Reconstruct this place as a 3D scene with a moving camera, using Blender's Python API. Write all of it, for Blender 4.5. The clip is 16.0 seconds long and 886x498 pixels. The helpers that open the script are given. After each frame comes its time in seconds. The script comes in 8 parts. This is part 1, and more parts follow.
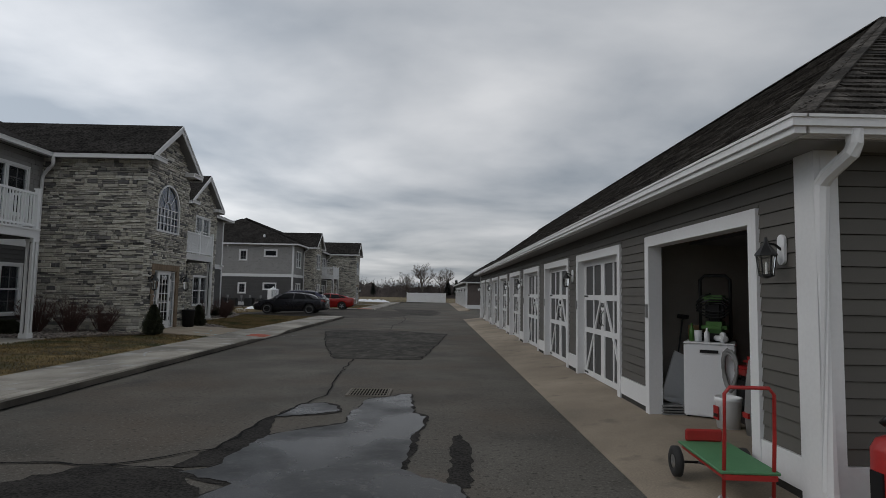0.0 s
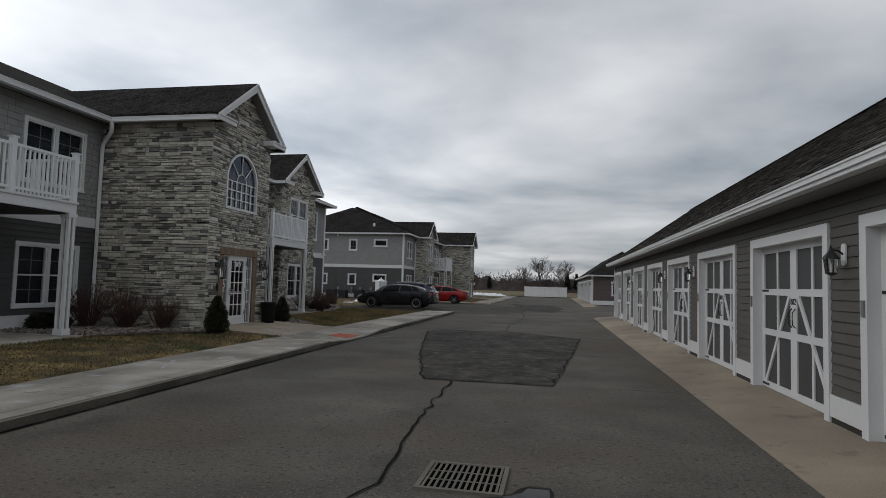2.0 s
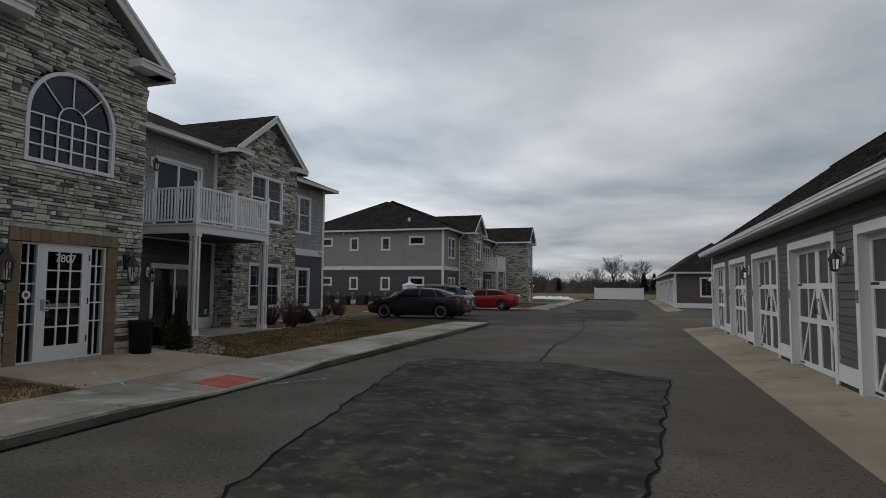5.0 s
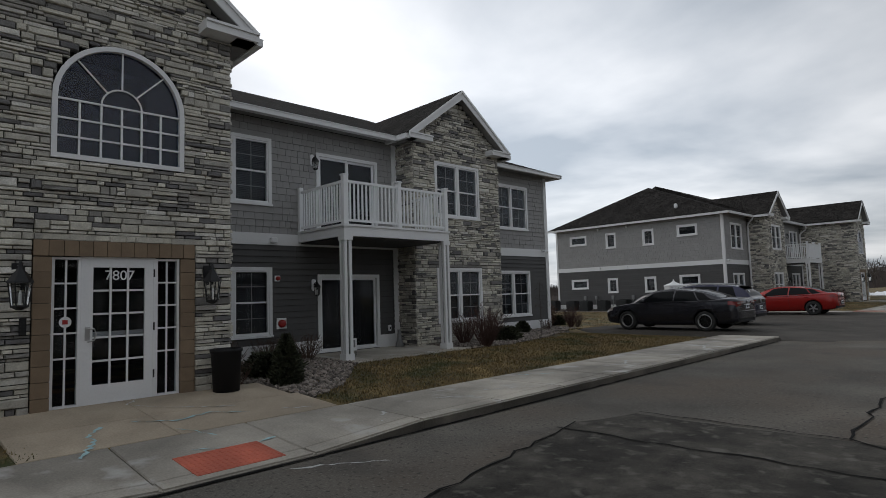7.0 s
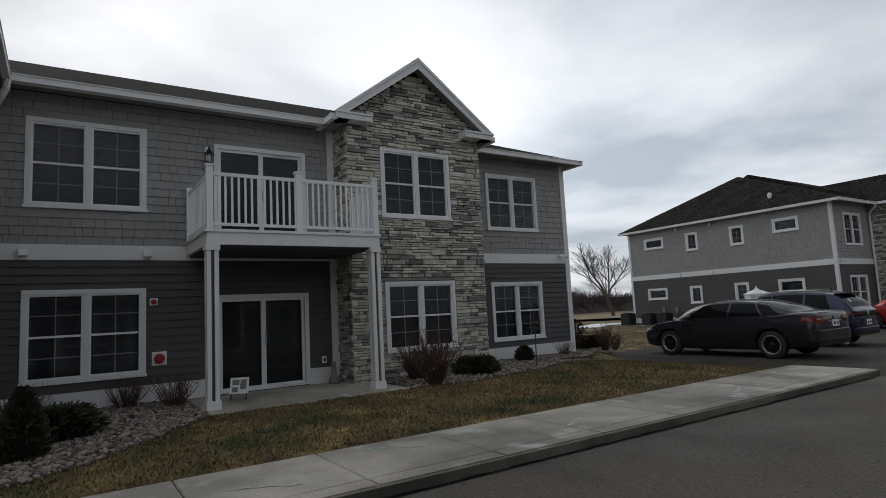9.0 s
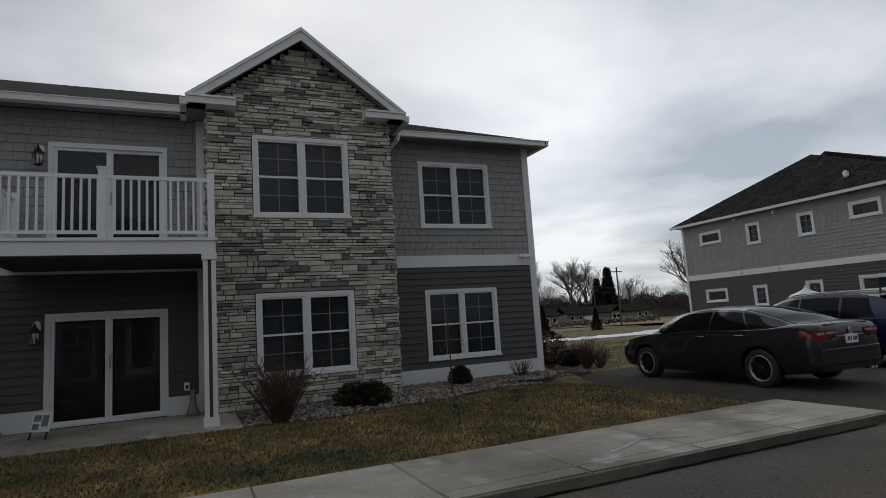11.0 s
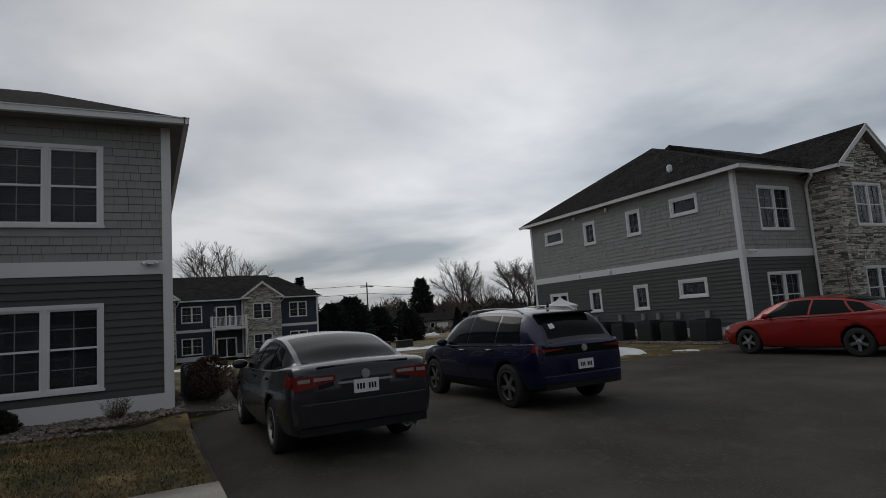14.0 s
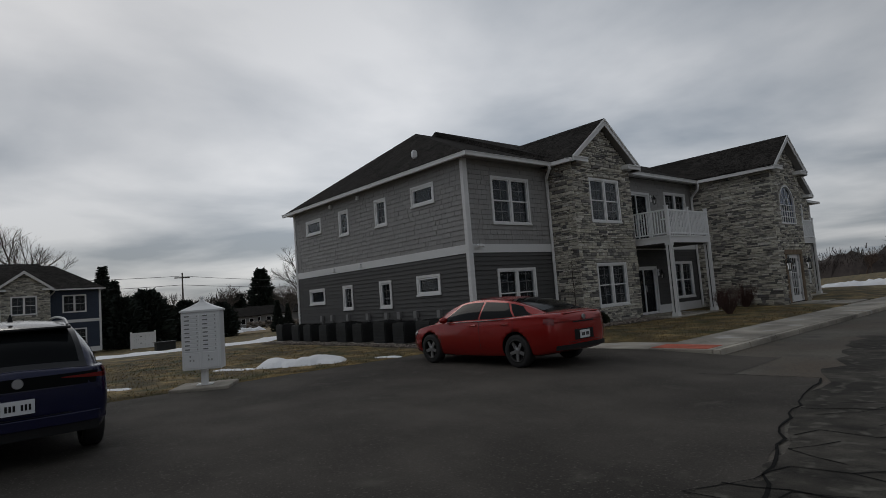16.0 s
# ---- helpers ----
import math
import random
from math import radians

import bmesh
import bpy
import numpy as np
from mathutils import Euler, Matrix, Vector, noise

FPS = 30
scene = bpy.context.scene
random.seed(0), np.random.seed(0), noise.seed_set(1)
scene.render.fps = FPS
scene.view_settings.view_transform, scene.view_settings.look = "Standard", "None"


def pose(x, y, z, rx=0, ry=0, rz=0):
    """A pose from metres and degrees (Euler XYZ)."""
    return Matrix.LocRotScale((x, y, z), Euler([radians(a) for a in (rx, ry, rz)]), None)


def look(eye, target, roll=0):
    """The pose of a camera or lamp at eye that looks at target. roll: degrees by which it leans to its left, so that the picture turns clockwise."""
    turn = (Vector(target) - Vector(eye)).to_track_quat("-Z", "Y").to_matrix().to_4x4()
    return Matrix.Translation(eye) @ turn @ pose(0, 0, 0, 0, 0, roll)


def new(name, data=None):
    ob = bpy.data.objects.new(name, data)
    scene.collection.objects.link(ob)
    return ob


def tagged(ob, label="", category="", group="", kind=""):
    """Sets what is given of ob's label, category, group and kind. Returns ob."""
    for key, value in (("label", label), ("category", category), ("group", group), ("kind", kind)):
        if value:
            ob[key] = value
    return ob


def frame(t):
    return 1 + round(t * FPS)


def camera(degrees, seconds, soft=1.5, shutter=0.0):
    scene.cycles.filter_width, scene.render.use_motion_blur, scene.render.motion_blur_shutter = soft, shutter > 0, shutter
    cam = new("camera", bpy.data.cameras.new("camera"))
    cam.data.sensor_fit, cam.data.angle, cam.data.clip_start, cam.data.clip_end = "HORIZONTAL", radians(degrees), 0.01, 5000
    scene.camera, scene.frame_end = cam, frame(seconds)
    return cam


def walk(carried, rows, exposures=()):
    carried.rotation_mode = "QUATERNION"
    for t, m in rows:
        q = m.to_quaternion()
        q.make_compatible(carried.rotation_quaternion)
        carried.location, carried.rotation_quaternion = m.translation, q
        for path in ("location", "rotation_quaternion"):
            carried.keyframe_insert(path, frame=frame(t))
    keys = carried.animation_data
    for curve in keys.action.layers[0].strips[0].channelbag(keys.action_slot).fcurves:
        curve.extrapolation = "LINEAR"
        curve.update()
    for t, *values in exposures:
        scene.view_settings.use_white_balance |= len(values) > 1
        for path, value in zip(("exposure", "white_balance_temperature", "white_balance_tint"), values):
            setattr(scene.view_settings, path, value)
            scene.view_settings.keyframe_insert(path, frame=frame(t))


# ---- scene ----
cam = camera(75.0, 16.0, soft=0.6)
METRES, EYE, TILT, LEAN, TURN = 42.5, 1.7, 0.0, 0.0, -0.6
ROWS = [
    (0.0, 0.0, 0.0, 0.0, -0.08, 4.39, -1.05),
    (0.5, -0.0048, 0.0251, 0.0004, 6.21, 4.44, -1.7),
    (1.0, -0.0071, 0.0538, -0.0007, 10.99, 4.09, -1.85),
    (1.5, -0.0085, 0.0847, -0.0011, 12.58, 3.35, -1.58),
    (2.0, -0.0099, 0.1163, -0.0013, 11.45, 3.5, -1.64),
    (2.5, -0.0082, 0.1494, -0.0016, 10.25, 3.56, -1.57),
    (3.0, -0.0068, 0.1825, -0.0025, 8.9, 3.72, -1.48),
    (5.5, -0.0073, 0.3435, -0.0025, 24.87, 3.93, 0.06),
    (6.0, -0.0094, 0.3748, -0.0024, 32.67, 3.75, 0.55),
    (6.5, -0.0131, 0.4065, -0.0017, 39.65, 3.69, 0.91),
    (7.0, -0.0167, 0.4379, -0.0013, 46.57, 4.49, 1.75),
    (7.5, -0.0206, 0.4698, -0.0014, 51.91, 5.47, 2.55),
    (8.0, -0.0239, 0.5025, -0.0004, 53.63, 5.74, 2.59),
    (8.5, -0.026, 0.5342, -0.0001, 55.13, 5.89, 2.68),
    (11.0, -0.0321, 0.6813, -0.0001, 67.15, 6.99, 3.69),
    (11.5, -0.033, 0.7109, 0.0001, 67.75, 7.06, 3.63),
    (12.0, -0.0322, 0.741, -0.0003, 68.31, 7.21, 3.76),
    (12.5, -0.0305, 0.7714, 0.0002, 69.65, 7.16, 3.9),
    (13.0, -0.0303, 0.8017, 0.0002, 69.33, 7.16, 3.91),
    (13.5, -0.0287, 0.8327, -0.0001, 67.98, 7.1, 4.0),
    (14.0, -0.0261, 0.864, -0.0003, 63.7, 6.66, 4.13),
    (14.5, -0.0234, 0.8966, -0.0008, 58.45, 6.1, 4.32),
    (15.0, -0.0207, 0.9292, -0.0013, 54.16, 5.58, 4.44),
    (15.5, -0.0181, 0.9627, -0.0018, 51.77, 5.1, 4.41),
    (16.0, -0.017, 0.9975, -0.0018, 50.25, 4.75, 4.34),
]
walk(cam, [(t, pose(0, 0, EYE, TILT, LEAN, TURN) @ pose(METRES * x, METRES * y, METRES * z, 90 + pitch, roll, yaw)) for t, x, y, z, yaw, pitch, roll in ROWS],
     exposures=[(0.0, -0.05), (2.5, 0.1), (5.5, -0.1), (6.5, 0.02), (7.0, 0.18), (8.5, 0.14), (11.0, -0.13), (12.5, -0.35), (13.5, -0.4), (15.0, -0.51), (16.0, -0.54)])

# ---- exposure, sky and sun ----
world = bpy.data.worlds.new("overcast_sky")
scene.world = world
world.use_nodes = True
wn, wl = world.node_tree.nodes, world.node_tree.links
wn.clear()
w_out = wn.new("ShaderNodeOutputWorld")
w_bg = wn.new("ShaderNodeBackground")
w_sky = wn.new("ShaderNodeTexSky")
w_sky.sky_type = "NISHITA"
w_sky.sun_disc = False
w_sky.sun_elevation, w_sky.sun_rotation = radians(38), radians(-90)
w_co = wn.new("ShaderNodeTexCoord")
w_sep = wn.new("ShaderNodeSeparateXYZ")
wl.new(w_co.outputs["Generated"], w_sep.inputs[0])
w_add = wn.new("ShaderNodeMath"); w_add.operation = "ADD"; w_add.inputs[1].default_value = 0.11
w_abs = wn.new("ShaderNodeMath"); w_abs.operation = "ABSOLUTE"
wl.new(w_sep.outputs["Z"], w_abs.inputs[0])
wl.new(w_abs.outputs[0], w_add.inputs[0])
w_dx = wn.new("ShaderNodeMath"); w_dx.operation = "DIVIDE"
w_dy = wn.new("ShaderNodeMath"); w_dy.operation = "DIVIDE"
wl.new(w_sep.outputs["X"], w_dx.inputs[0]); wl.new(w_add.outputs[0], w_dx.inputs[1])
wl.new(w_sep.outputs["Y"], w_dy.inputs[0]); wl.new(w_add.outputs[0], w_dy.inputs[1])
w_com = wn.new("ShaderNodeCombineXYZ")
wl.new(w_dx.outputs[0], w_com.inputs[0]); wl.new(w_dy.outputs[0], w_com.inputs[1])
w_n = wn.new("ShaderNodeTexNoise")
w_n.inputs["Scale"].default_value, w_n.inputs["Detail"].default_value = 0.62, 9
w_n.inputs["Roughness"].default_value, w_n.inputs["Distortion"].default_value = 0.48, 0.2
wl.new(w_com.outputs[0], w_n.inputs["Vector"])
w_ramp = wn.new("ShaderNodeValToRGB")
w_ramp.color_ramp.elements[0].position, w_ramp.color_ramp.elements[0].color = 0.38, (3.6, 4.0, 4.5, 1)
w_ramp.color_ramp.elements[1].position, w_ramp.color_ramp.elements[1].color = 0.63, (8.6, 8.7, 8.9, 1)
wl.new(w_n.outputs["Fac"], w_ramp.inputs[0])
w_mix = wn.new("ShaderNodeMix"); w_mix.data_type = "RGBA"; w_mix.inputs[0].default_value = 0.9
wl.new(w_sky.outputs[0], w_mix.inputs[6]); wl.new(w_ramp.outputs[0], w_mix.inputs[7])
w_west = wn.new("ShaderNodeMapRange")
w_west.inputs["From Min"].default_value, w_west.inputs["From Max"].default_value = -1.0, 1.0
w_west.inputs["To Min"].default_value, w_west.inputs["To Max"].default_value = 1.27, 0.78
wl.new(w_sep.outputs["X"], w_west.inputs["Value"])
w_dot = wn.new("ShaderNodeVectorMath"); w_dot.operation = "DOT_PRODUCT"; w_dot.inputs[1].default_value = (-0.64, 0.77, 0.0)
wl.new(w_co.outputs["Generated"], w_dot.inputs[0])
w_veil = wn.new("ShaderNodeMapRange"); w_veil.interpolation_type = "SMOOTHSTEP"
w_veil.inputs["From Min"].default_value, w_veil.inputs["From Max"].default_value = 0.74, 1.0
w_veil.inputs["To Min"].default_value, w_veil.inputs["To Max"].default_value = 0.93, 1.22
wl.new(w_dot.outputs["Value"], w_veil.inputs["Value"])
w_both = wn.new("ShaderNodeMath"); w_both.operation = "MULTIPLY"
wl.new(w_west.outputs[0], w_both.inputs[0]); wl.new(w_veil.outputs[0], w_both.inputs[1])
w_mul = wn.new("ShaderNodeVectorMath"); w_mul.operation = "SCALE"
w_low = wn.new("ShaderNodeMapRange"); w_low.interpolation_type = "SMOOTHSTEP"
w_low.inputs["From Min"].default_value, w_low.inputs["From Max"].default_value = 0.0, 0.22
w_low.inputs["To Min"].default_value, w_low.inputs["To Max"].default_value = 0.8, 1.0
wl.new(w_abs.outputs[0], w_low.inputs["Value"])
w_dim = wn.new("ShaderNodeMath"); w_dim.operation = "MULTIPLY"
wl.new(w_both.outputs[0], w_dim.inputs[0]); wl.new(w_low.outputs[0], w_dim.inputs[1])
wl.new(w_mix.outputs[2], w_mul.inputs[0]); wl.new(w_dim.outputs[0], w_mul.inputs["Scale"])
wl.new(w_mul.outputs[0], w_bg.inputs["Color"])
w_bg.inputs["Strength"].default_value = 0.09
wl.new(w_bg.outputs[0], w_out.inputs["Surface"])

sun = new("sun", bpy.data.lights.new("sun", "SUN"))
sun.data.energy, sun.data.angle, sun.data.color = 0.42, radians(25), (1.0, 0.96, 0.9)
sun.matrix_world = look((-60, 10, 50), (0, 20, 0))


# ---- materials ----
def material(name, base, rough=0.7, metal=0.0, vary=0.12, scale=3.0, fine=60.0, bump=0.15, spec=0.5, pieces="", spread=0.0, stain=0.0, tint=None, grain=0.45):
    """A surface with grain at two scales; pieces: 'object' or 'island' varies the tone from piece to piece."""
    m = bpy.data.materials.new(name)
    m.use_nodes = True
    n, l = m.node_tree.nodes, m.node_tree.links
    p = n["Principled BSDF"]
    p.inputs["Roughness"].default_value, p.inputs["Metallic"].default_value = rough, metal
    p.inputs["Specular IOR Level"].default_value = spec
    geo = n.new("ShaderNodeNewGeometry")
    big = n.new("ShaderNodeTexNoise"); big.inputs["Scale"].default_value, big.inputs["Detail"].default_value = scale, 5
    small = n.new("ShaderNodeTexNoise"); small.inputs["Scale"].default_value, small.inputs["Detail"].default_value = fine, 4
    l.new(geo.outputs["Position"], big.inputs["Vector"]); l.new(geo.outputs["Position"], small.inputs["Vector"])
    ramp = n.new("ShaderNodeValToRGB")
    c = Vector(base)
    ramp.color_ramp.elements[0].position, ramp.color_ramp.elements[1].position = (0.38, 0.62) if grain > 0.6 else (0.3, 0.7)
    ramp.color_ramp.elements[0].color = (*(c * (1 - vary)), 1)
    ramp.color_ramp.elements[1].color = (*(c * (1 + vary)), 1)
    mixn = n.new("ShaderNodeMath"); mixn.operation = "MULTIPLY_ADD"; mixn.inputs[1].default_value = grain
    half = n.new("ShaderNodeMath"); half.operation = "MULTIPLY"; half.inputs[1].default_value = 1 - grain
    l.new(big.outputs["Fac"], half.inputs[0]); l.new(small.outputs["Fac"], mixn.inputs[0]); l.new(half.outputs[0], mixn.inputs[2])
    l.new(mixn.outputs[0], ramp.inputs[0])
    col = ramp.outputs[0]
    if pieces:
        src = n.new("ShaderNodeObjectInfo").outputs["Random"] if pieces == "object" else geo.outputs["Random Per Island"]
        pr = n.new("ShaderNodeValToRGB")
        pr.color_ramp.elements[0].color = (*([1 - spread] * 3), 1)
        pr.color_ramp.elements[1].color = (*([1 + spread] * 3), 1)
        if tint:
            for pos, cc in tint:
                e = pr.color_ramp.elements.new(pos); e.color = (*cc, 1)
        l.new(src, pr.inputs[0])
        mu = n.new("ShaderNodeMix"); mu.data_type, mu.blend_type = "RGBA", "MULTIPLY"; mu.inputs[0].default_value = 1
        l.new(col, mu.inputs[6]); l.new(pr.outputs[0], mu.inputs[7])
        col = mu.outputs[2]
    if stain:
        st = n.new("ShaderNodeTexNoise"); st.inputs["Scale"].default_value, st.inputs["Detail"].default_value = scale * 0.28, 8
        st.inputs["Distortion"].default_value = 0.6
        l.new(geo.outputs["Position"], st.inputs["Vector"])
        sr = n.new("ShaderNodeValToRGB")
        sr.color_ramp.elements[0].position, sr.color_ramp.elements[1].position = 0.38, 0.62
        sr.color_ramp.elements[0].color = (*([1 - stain] * 3), 1); sr.color_ramp.elements[1].color = (1 + stain * 0.4,) * 3 + (1,)
        l.new(st.outputs["Fac"], sr.inputs[0])
        mu = n.new("ShaderNodeMix"); mu.data_type, mu.blend_type = "RGBA", "MULTIPLY"; mu.inputs[0].default_value = 1
        l.new(col, mu.inputs[6]); l.new(sr.outputs[0], mu.inputs[7])
        col = mu.outputs[2]
    l.new(col, p.inputs["Base Color"])
    if bump:
        bp = n.new("ShaderNodeBump"); bp.inputs["Strength"].default_value, bp.inputs["Distance"].default_value = bump, 0.01
        l.new(small.outputs["Fac"], bp.inputs["Height"]); l.new(bp.outputs[0], p.inputs["Normal"])
    return m


def glass_material(name, tint=(0.75, 0.8, 0.85), rough=0.0, ior=1.27):
    m = bpy.data.materials.new(name)
    m.use_nodes = True
    p = m.node_tree.nodes["Principled BSDF"]
    p.inputs["Base Color"].default_value = (*tint, 1)
    p.inputs["Roughness"].default_value, p.inputs["IOR"].default_value = rough, ior
    p.inputs["Transmission Weight"].default_value = 1.0
    return m


STONE_TINT = [(0.13, (0.3, 0.3, 0.33)), (0.22, (0.74, 0.73, 0.72)), (0.5, (1.02, 1.0, 0.94)), (0.8, (1.32, 1.3, 1.2))]
M = dict(
    asphalt=material("asphalt", (0.108, 0.1, 0.087), 0.9, vary=0.5, grain=0.6, scale=0.9, fine=55, bump=0.35, stain=0.27, spec=0.2),
    patch=material("patched_asphalt", (0.05, 0.046, 0.039), 0.9, vary=0.8, grain=0.45, scale=3.5, fine=90, bump=0.45, stain=0.45, spec=0.2),
    lot=material("newer_asphalt", (0.06, 0.054, 0.047), 0.9, vary=0.5, grain=0.5, scale=0.9, fine=110, bump=0.3, stain=0.35, spec=0.2),
    tar=material("crack_tar", (0.008, 0.008, 0.008), 0.9, spec=0.1, vary=0.2, bump=0.3),
    wet=material("wet_asphalt", (0.02, 0.02, 0.021), 0.2, vary=0.6, scale=2.2, fine=40, bump=0.08, stain=0.6, spec=0.11),
    damp=material("damp_asphalt", (0.027, 0.025, 0.023), 0.9, spec=0.1, vary=0.6, grain=0.7, scale=3, fine=40, bump=0.5),
    concrete=material("concrete", (0.345, 0.318, 0.272), 0.88, vary=0.3, scale=1.6, fine=45, bump=0.35, stain=0.42, pieces="object", spread=0.08),
    # kerb face colour: concrete darkened for dirt and for the face's own shade
    kerb_concrete=material("dirty_shaded_kerb_concrete", (0.13, 0.115, 0.095), 0.9, vary=0.35, scale=2.2, fine=40, bump=0.45, stain=0.5, pieces="object", spread=0.08),
    apron=material("apron_concrete", (0.3, 0.247, 0.186), 0.85, vary=0.3, scale=0.9, fine=60, bump=0.3, stain=0.3),
    grass=material("winter_lawn", (0.1, 0.076, 0.036), 0.95, vary=0.45, scale=2.5, fine=45, bump=0.8, stain=0.35),
    straw=material("dead_grass_blades", (0.175, 0.125, 0.052), 0.9, vary=0.3, pieces="island", spread=0.5, bump=0),
    field=material("dry_field", (0.2, 0.15, 0.08), 0.95, vary=0.3, scale=0.05, fine=2, bump=0.5),
    white=material("white_trim", (0.72, 0.725, 0.73), 0.5, vary=0.05, scale=1.5, fine=30, bump=0.03),
    vinyl=material("white_vinyl", (0.78, 0.79, 0.8), 0.4, vary=0.04, scale=1.5, fine=30, bump=0.0),
    dark_siding=material("dark_grey_siding", (0.0760, 0.0749, 0.0749), 0.75, vary=0.1, scale=2, fine=120, bump=0.12, pieces="object", spread=0.06),
    dark_siding_far=material("dark_grey_siding_joined", (0.0760, 0.0749, 0.0749), 0.75, vary=0.1, scale=2, fine=120, bump=0.12, pieces="island", spread=0.06),
    shingle=material("grey_shake", (0.29, 0.286, 0.282), 0.8, vary=0.1, scale=2, fine=110, bump=0.15, pieces="object", spread=0.05),
    shingle_far=material("grey_shake_joined", (0.29, 0.286, 0.282), 0.8, vary=0.1, scale=2, fine=110, bump=0.15, pieces="island", spread=0.05),
    blue_siding=material("blue_siding", (0.03, 0.042, 0.07), 0.75, vary=0.1, scale=2, fine=60, bump=0.1, pieces="island", spread=0.06),
    garage_siding=material("taupe_grey_siding", (0.1, 0.094, 0.084), 0.75, vary=0.1, scale=2, fine=120, bump=0.12, pieces="object", spread=0.05),
    garage_end=material("brown_grey_siding", (0.105, 0.085, 0.076), 0.75, vary=0.1, scale=2, fine=120, bump=0.12, pieces="object", spread=0.05),
    panel=material("grey_door_panel", (0.066, 0.066, 0.066), 0.6, vary=0.08, scale=2, fine=80, bump=0.05),
    stone=material("ledge_stone", (0.42, 0.408, 0.378), 0.9, vary=0.28, scale=7, fine=45, bump=0.9, pieces="object", spread=0.5, tint=STONE_TINT),
    stone_far=material("ledge_stone_joined", (0.42, 0.408, 0.378), 0.9, vary=0.28, scale=7, fine=45, bump=0.9, pieces="island", spread=0.5, tint=STONE_TINT),
    # near-black backing draws the shadow lines in gaps between boards and stones
    gap_backing=material("shade_gap_backing", (0.035, 0.033, 0.03), 0.95, vary=0.2, scale=5, fine=60, bump=0.4),
    brick=material("tan_surround_block", (0.2, 0.145, 0.095), 0.85, vary=0.15, scale=6, fine=60, bump=0.4, pieces="object", spread=0.12),
    roof=material("asphalt_shingles", (0.066, 0.06, 0.054), 0.95, spec=0.12, vary=0.5, scale=5, fine=42, grain=0.65, bump=0.8, pieces="island", spread=0.5, stain=0.25),
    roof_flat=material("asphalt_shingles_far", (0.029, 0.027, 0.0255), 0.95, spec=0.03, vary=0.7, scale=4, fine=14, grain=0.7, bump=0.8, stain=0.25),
    soffit=material("grey_soffit", (0.24, 0.235, 0.23), 0.7, vary=0.06, bump=0.05),
    # balcony underside coloured near-black for the shade beneath it
    ceiling=material("shaded_porch_ceiling", (0.06, 0.06, 0.06), 0.8, vary=0.1),
    glass=glass_material("window_glass"),
    # arched pane tinted blue in place of the sky reflected in it
    arch_glass=glass_material("sky_tinted_arch_glass", (0.4, 0.5, 0.75), 0.0, 1.42),
    lamp_glass=glass_material("lantern_glass", (0.9, 0.9, 0.88), 0.15),
    # blind and grille colours lowered to look as dim as behind the glass
    blind=material("dimmed_window_blind", (0.035, 0.037, 0.041), 0.8, vary=0.1, scale=1, fine=20, bump=0),
    grille=material("dimmed_grille", (0.2, 0.2, 0.21), 0.6, vary=0.05, bump=0),
    # near-black colour stands in for the darkness of unlit rooms
    room=material("unlit_room_shade", (0.014, 0.014, 0.015), 0.9, vary=0.2),
    plaster=material("garage_plaster", (0.3, 0.28, 0.25), 0.9, vary=0.1, stain=0.15),
    black=material("black_metal", (0.012, 0.012, 0.013), 0.45, metal=0.3, vary=0.2, bump=0.1),
    iron=material("cast_iron", (0.15, 0.135, 0.115), 0.8, metal=0.1, spec=0.2, vary=0.3, bump=0.4),
    steel=material("brushed_steel", (0.45, 0.45, 0.45), 0.35, metal=0.9, vary=0.1, bump=0.05),
    red=material("red_enamel", (0.35, 0.02, 0.018), 0.4, vary=0.15, bump=0.05),
    tactile=material("red_tactile_plate", (0.46, 0.11, 0.065), 0.8, vary=0.2, scale=4, bump=0.2, stain=0.25),
    green=material("green_plywood", (0.07, 0.2, 0.09), 0.6, vary=0.12, bump=0.1),
    lime=material("lime_plastic", (0.06, 0.17, 0.03), 0.5, vary=0.1, bump=0),
    rubber=material("rubber", (0.018, 0.018, 0.018), 0.8, vary=0.2, bump=0.2),
    rock=material("river_rock", (0.175, 0.15, 0.13), 0.85, vary=0.25, scale=8, fine=60, bump=0.4, pieces="island", spread=0.7),
    soil=material("mulch_soil", (0.06, 0.05, 0.042), 0.95, vary=0.4, scale=6, fine=40, bump=0.8),
    snow=material("old_snow", (0.78, 0.8, 0.83), 0.6, vary=0.08, scale=4, fine=25, bump=0.5),
    bark=material("grey_bark", (0.085, 0.072, 0.062), 0.9, vary=0.3, scale=4, fine=30, bump=0.3),
    twig=material("twigs", (0.085, 0.055, 0.042), 0.9, vary=0.3, bump=0),
    needle=material("conifer_needles", (0.033, 0.037, 0.018), 0.85, vary=0.3, pieces="island", spread=0.45, bump=0),
    far_needle=material("far_conifer_needles", (0.016, 0.024, 0.018), 0.9, vary=0.3, pieces="island", spread=0.4, bump=0),
    grey_box=material("grey_utility_plastic", (0.2, 0.2, 0.2), 0.6, vary=0.1),
    hvac=material("dark_condenser_metal", (0.03, 0.032, 0.033), 0.6, metal=0.2, vary=0.15),
    tan_wall=material("tan_clapboard", (0.2, 0.17, 0.135), 0.85, vary=0.12),
    cardboard=material("brown_cardboard", (0.25, 0.15, 0.08), 0.9, vary=0.15),
)

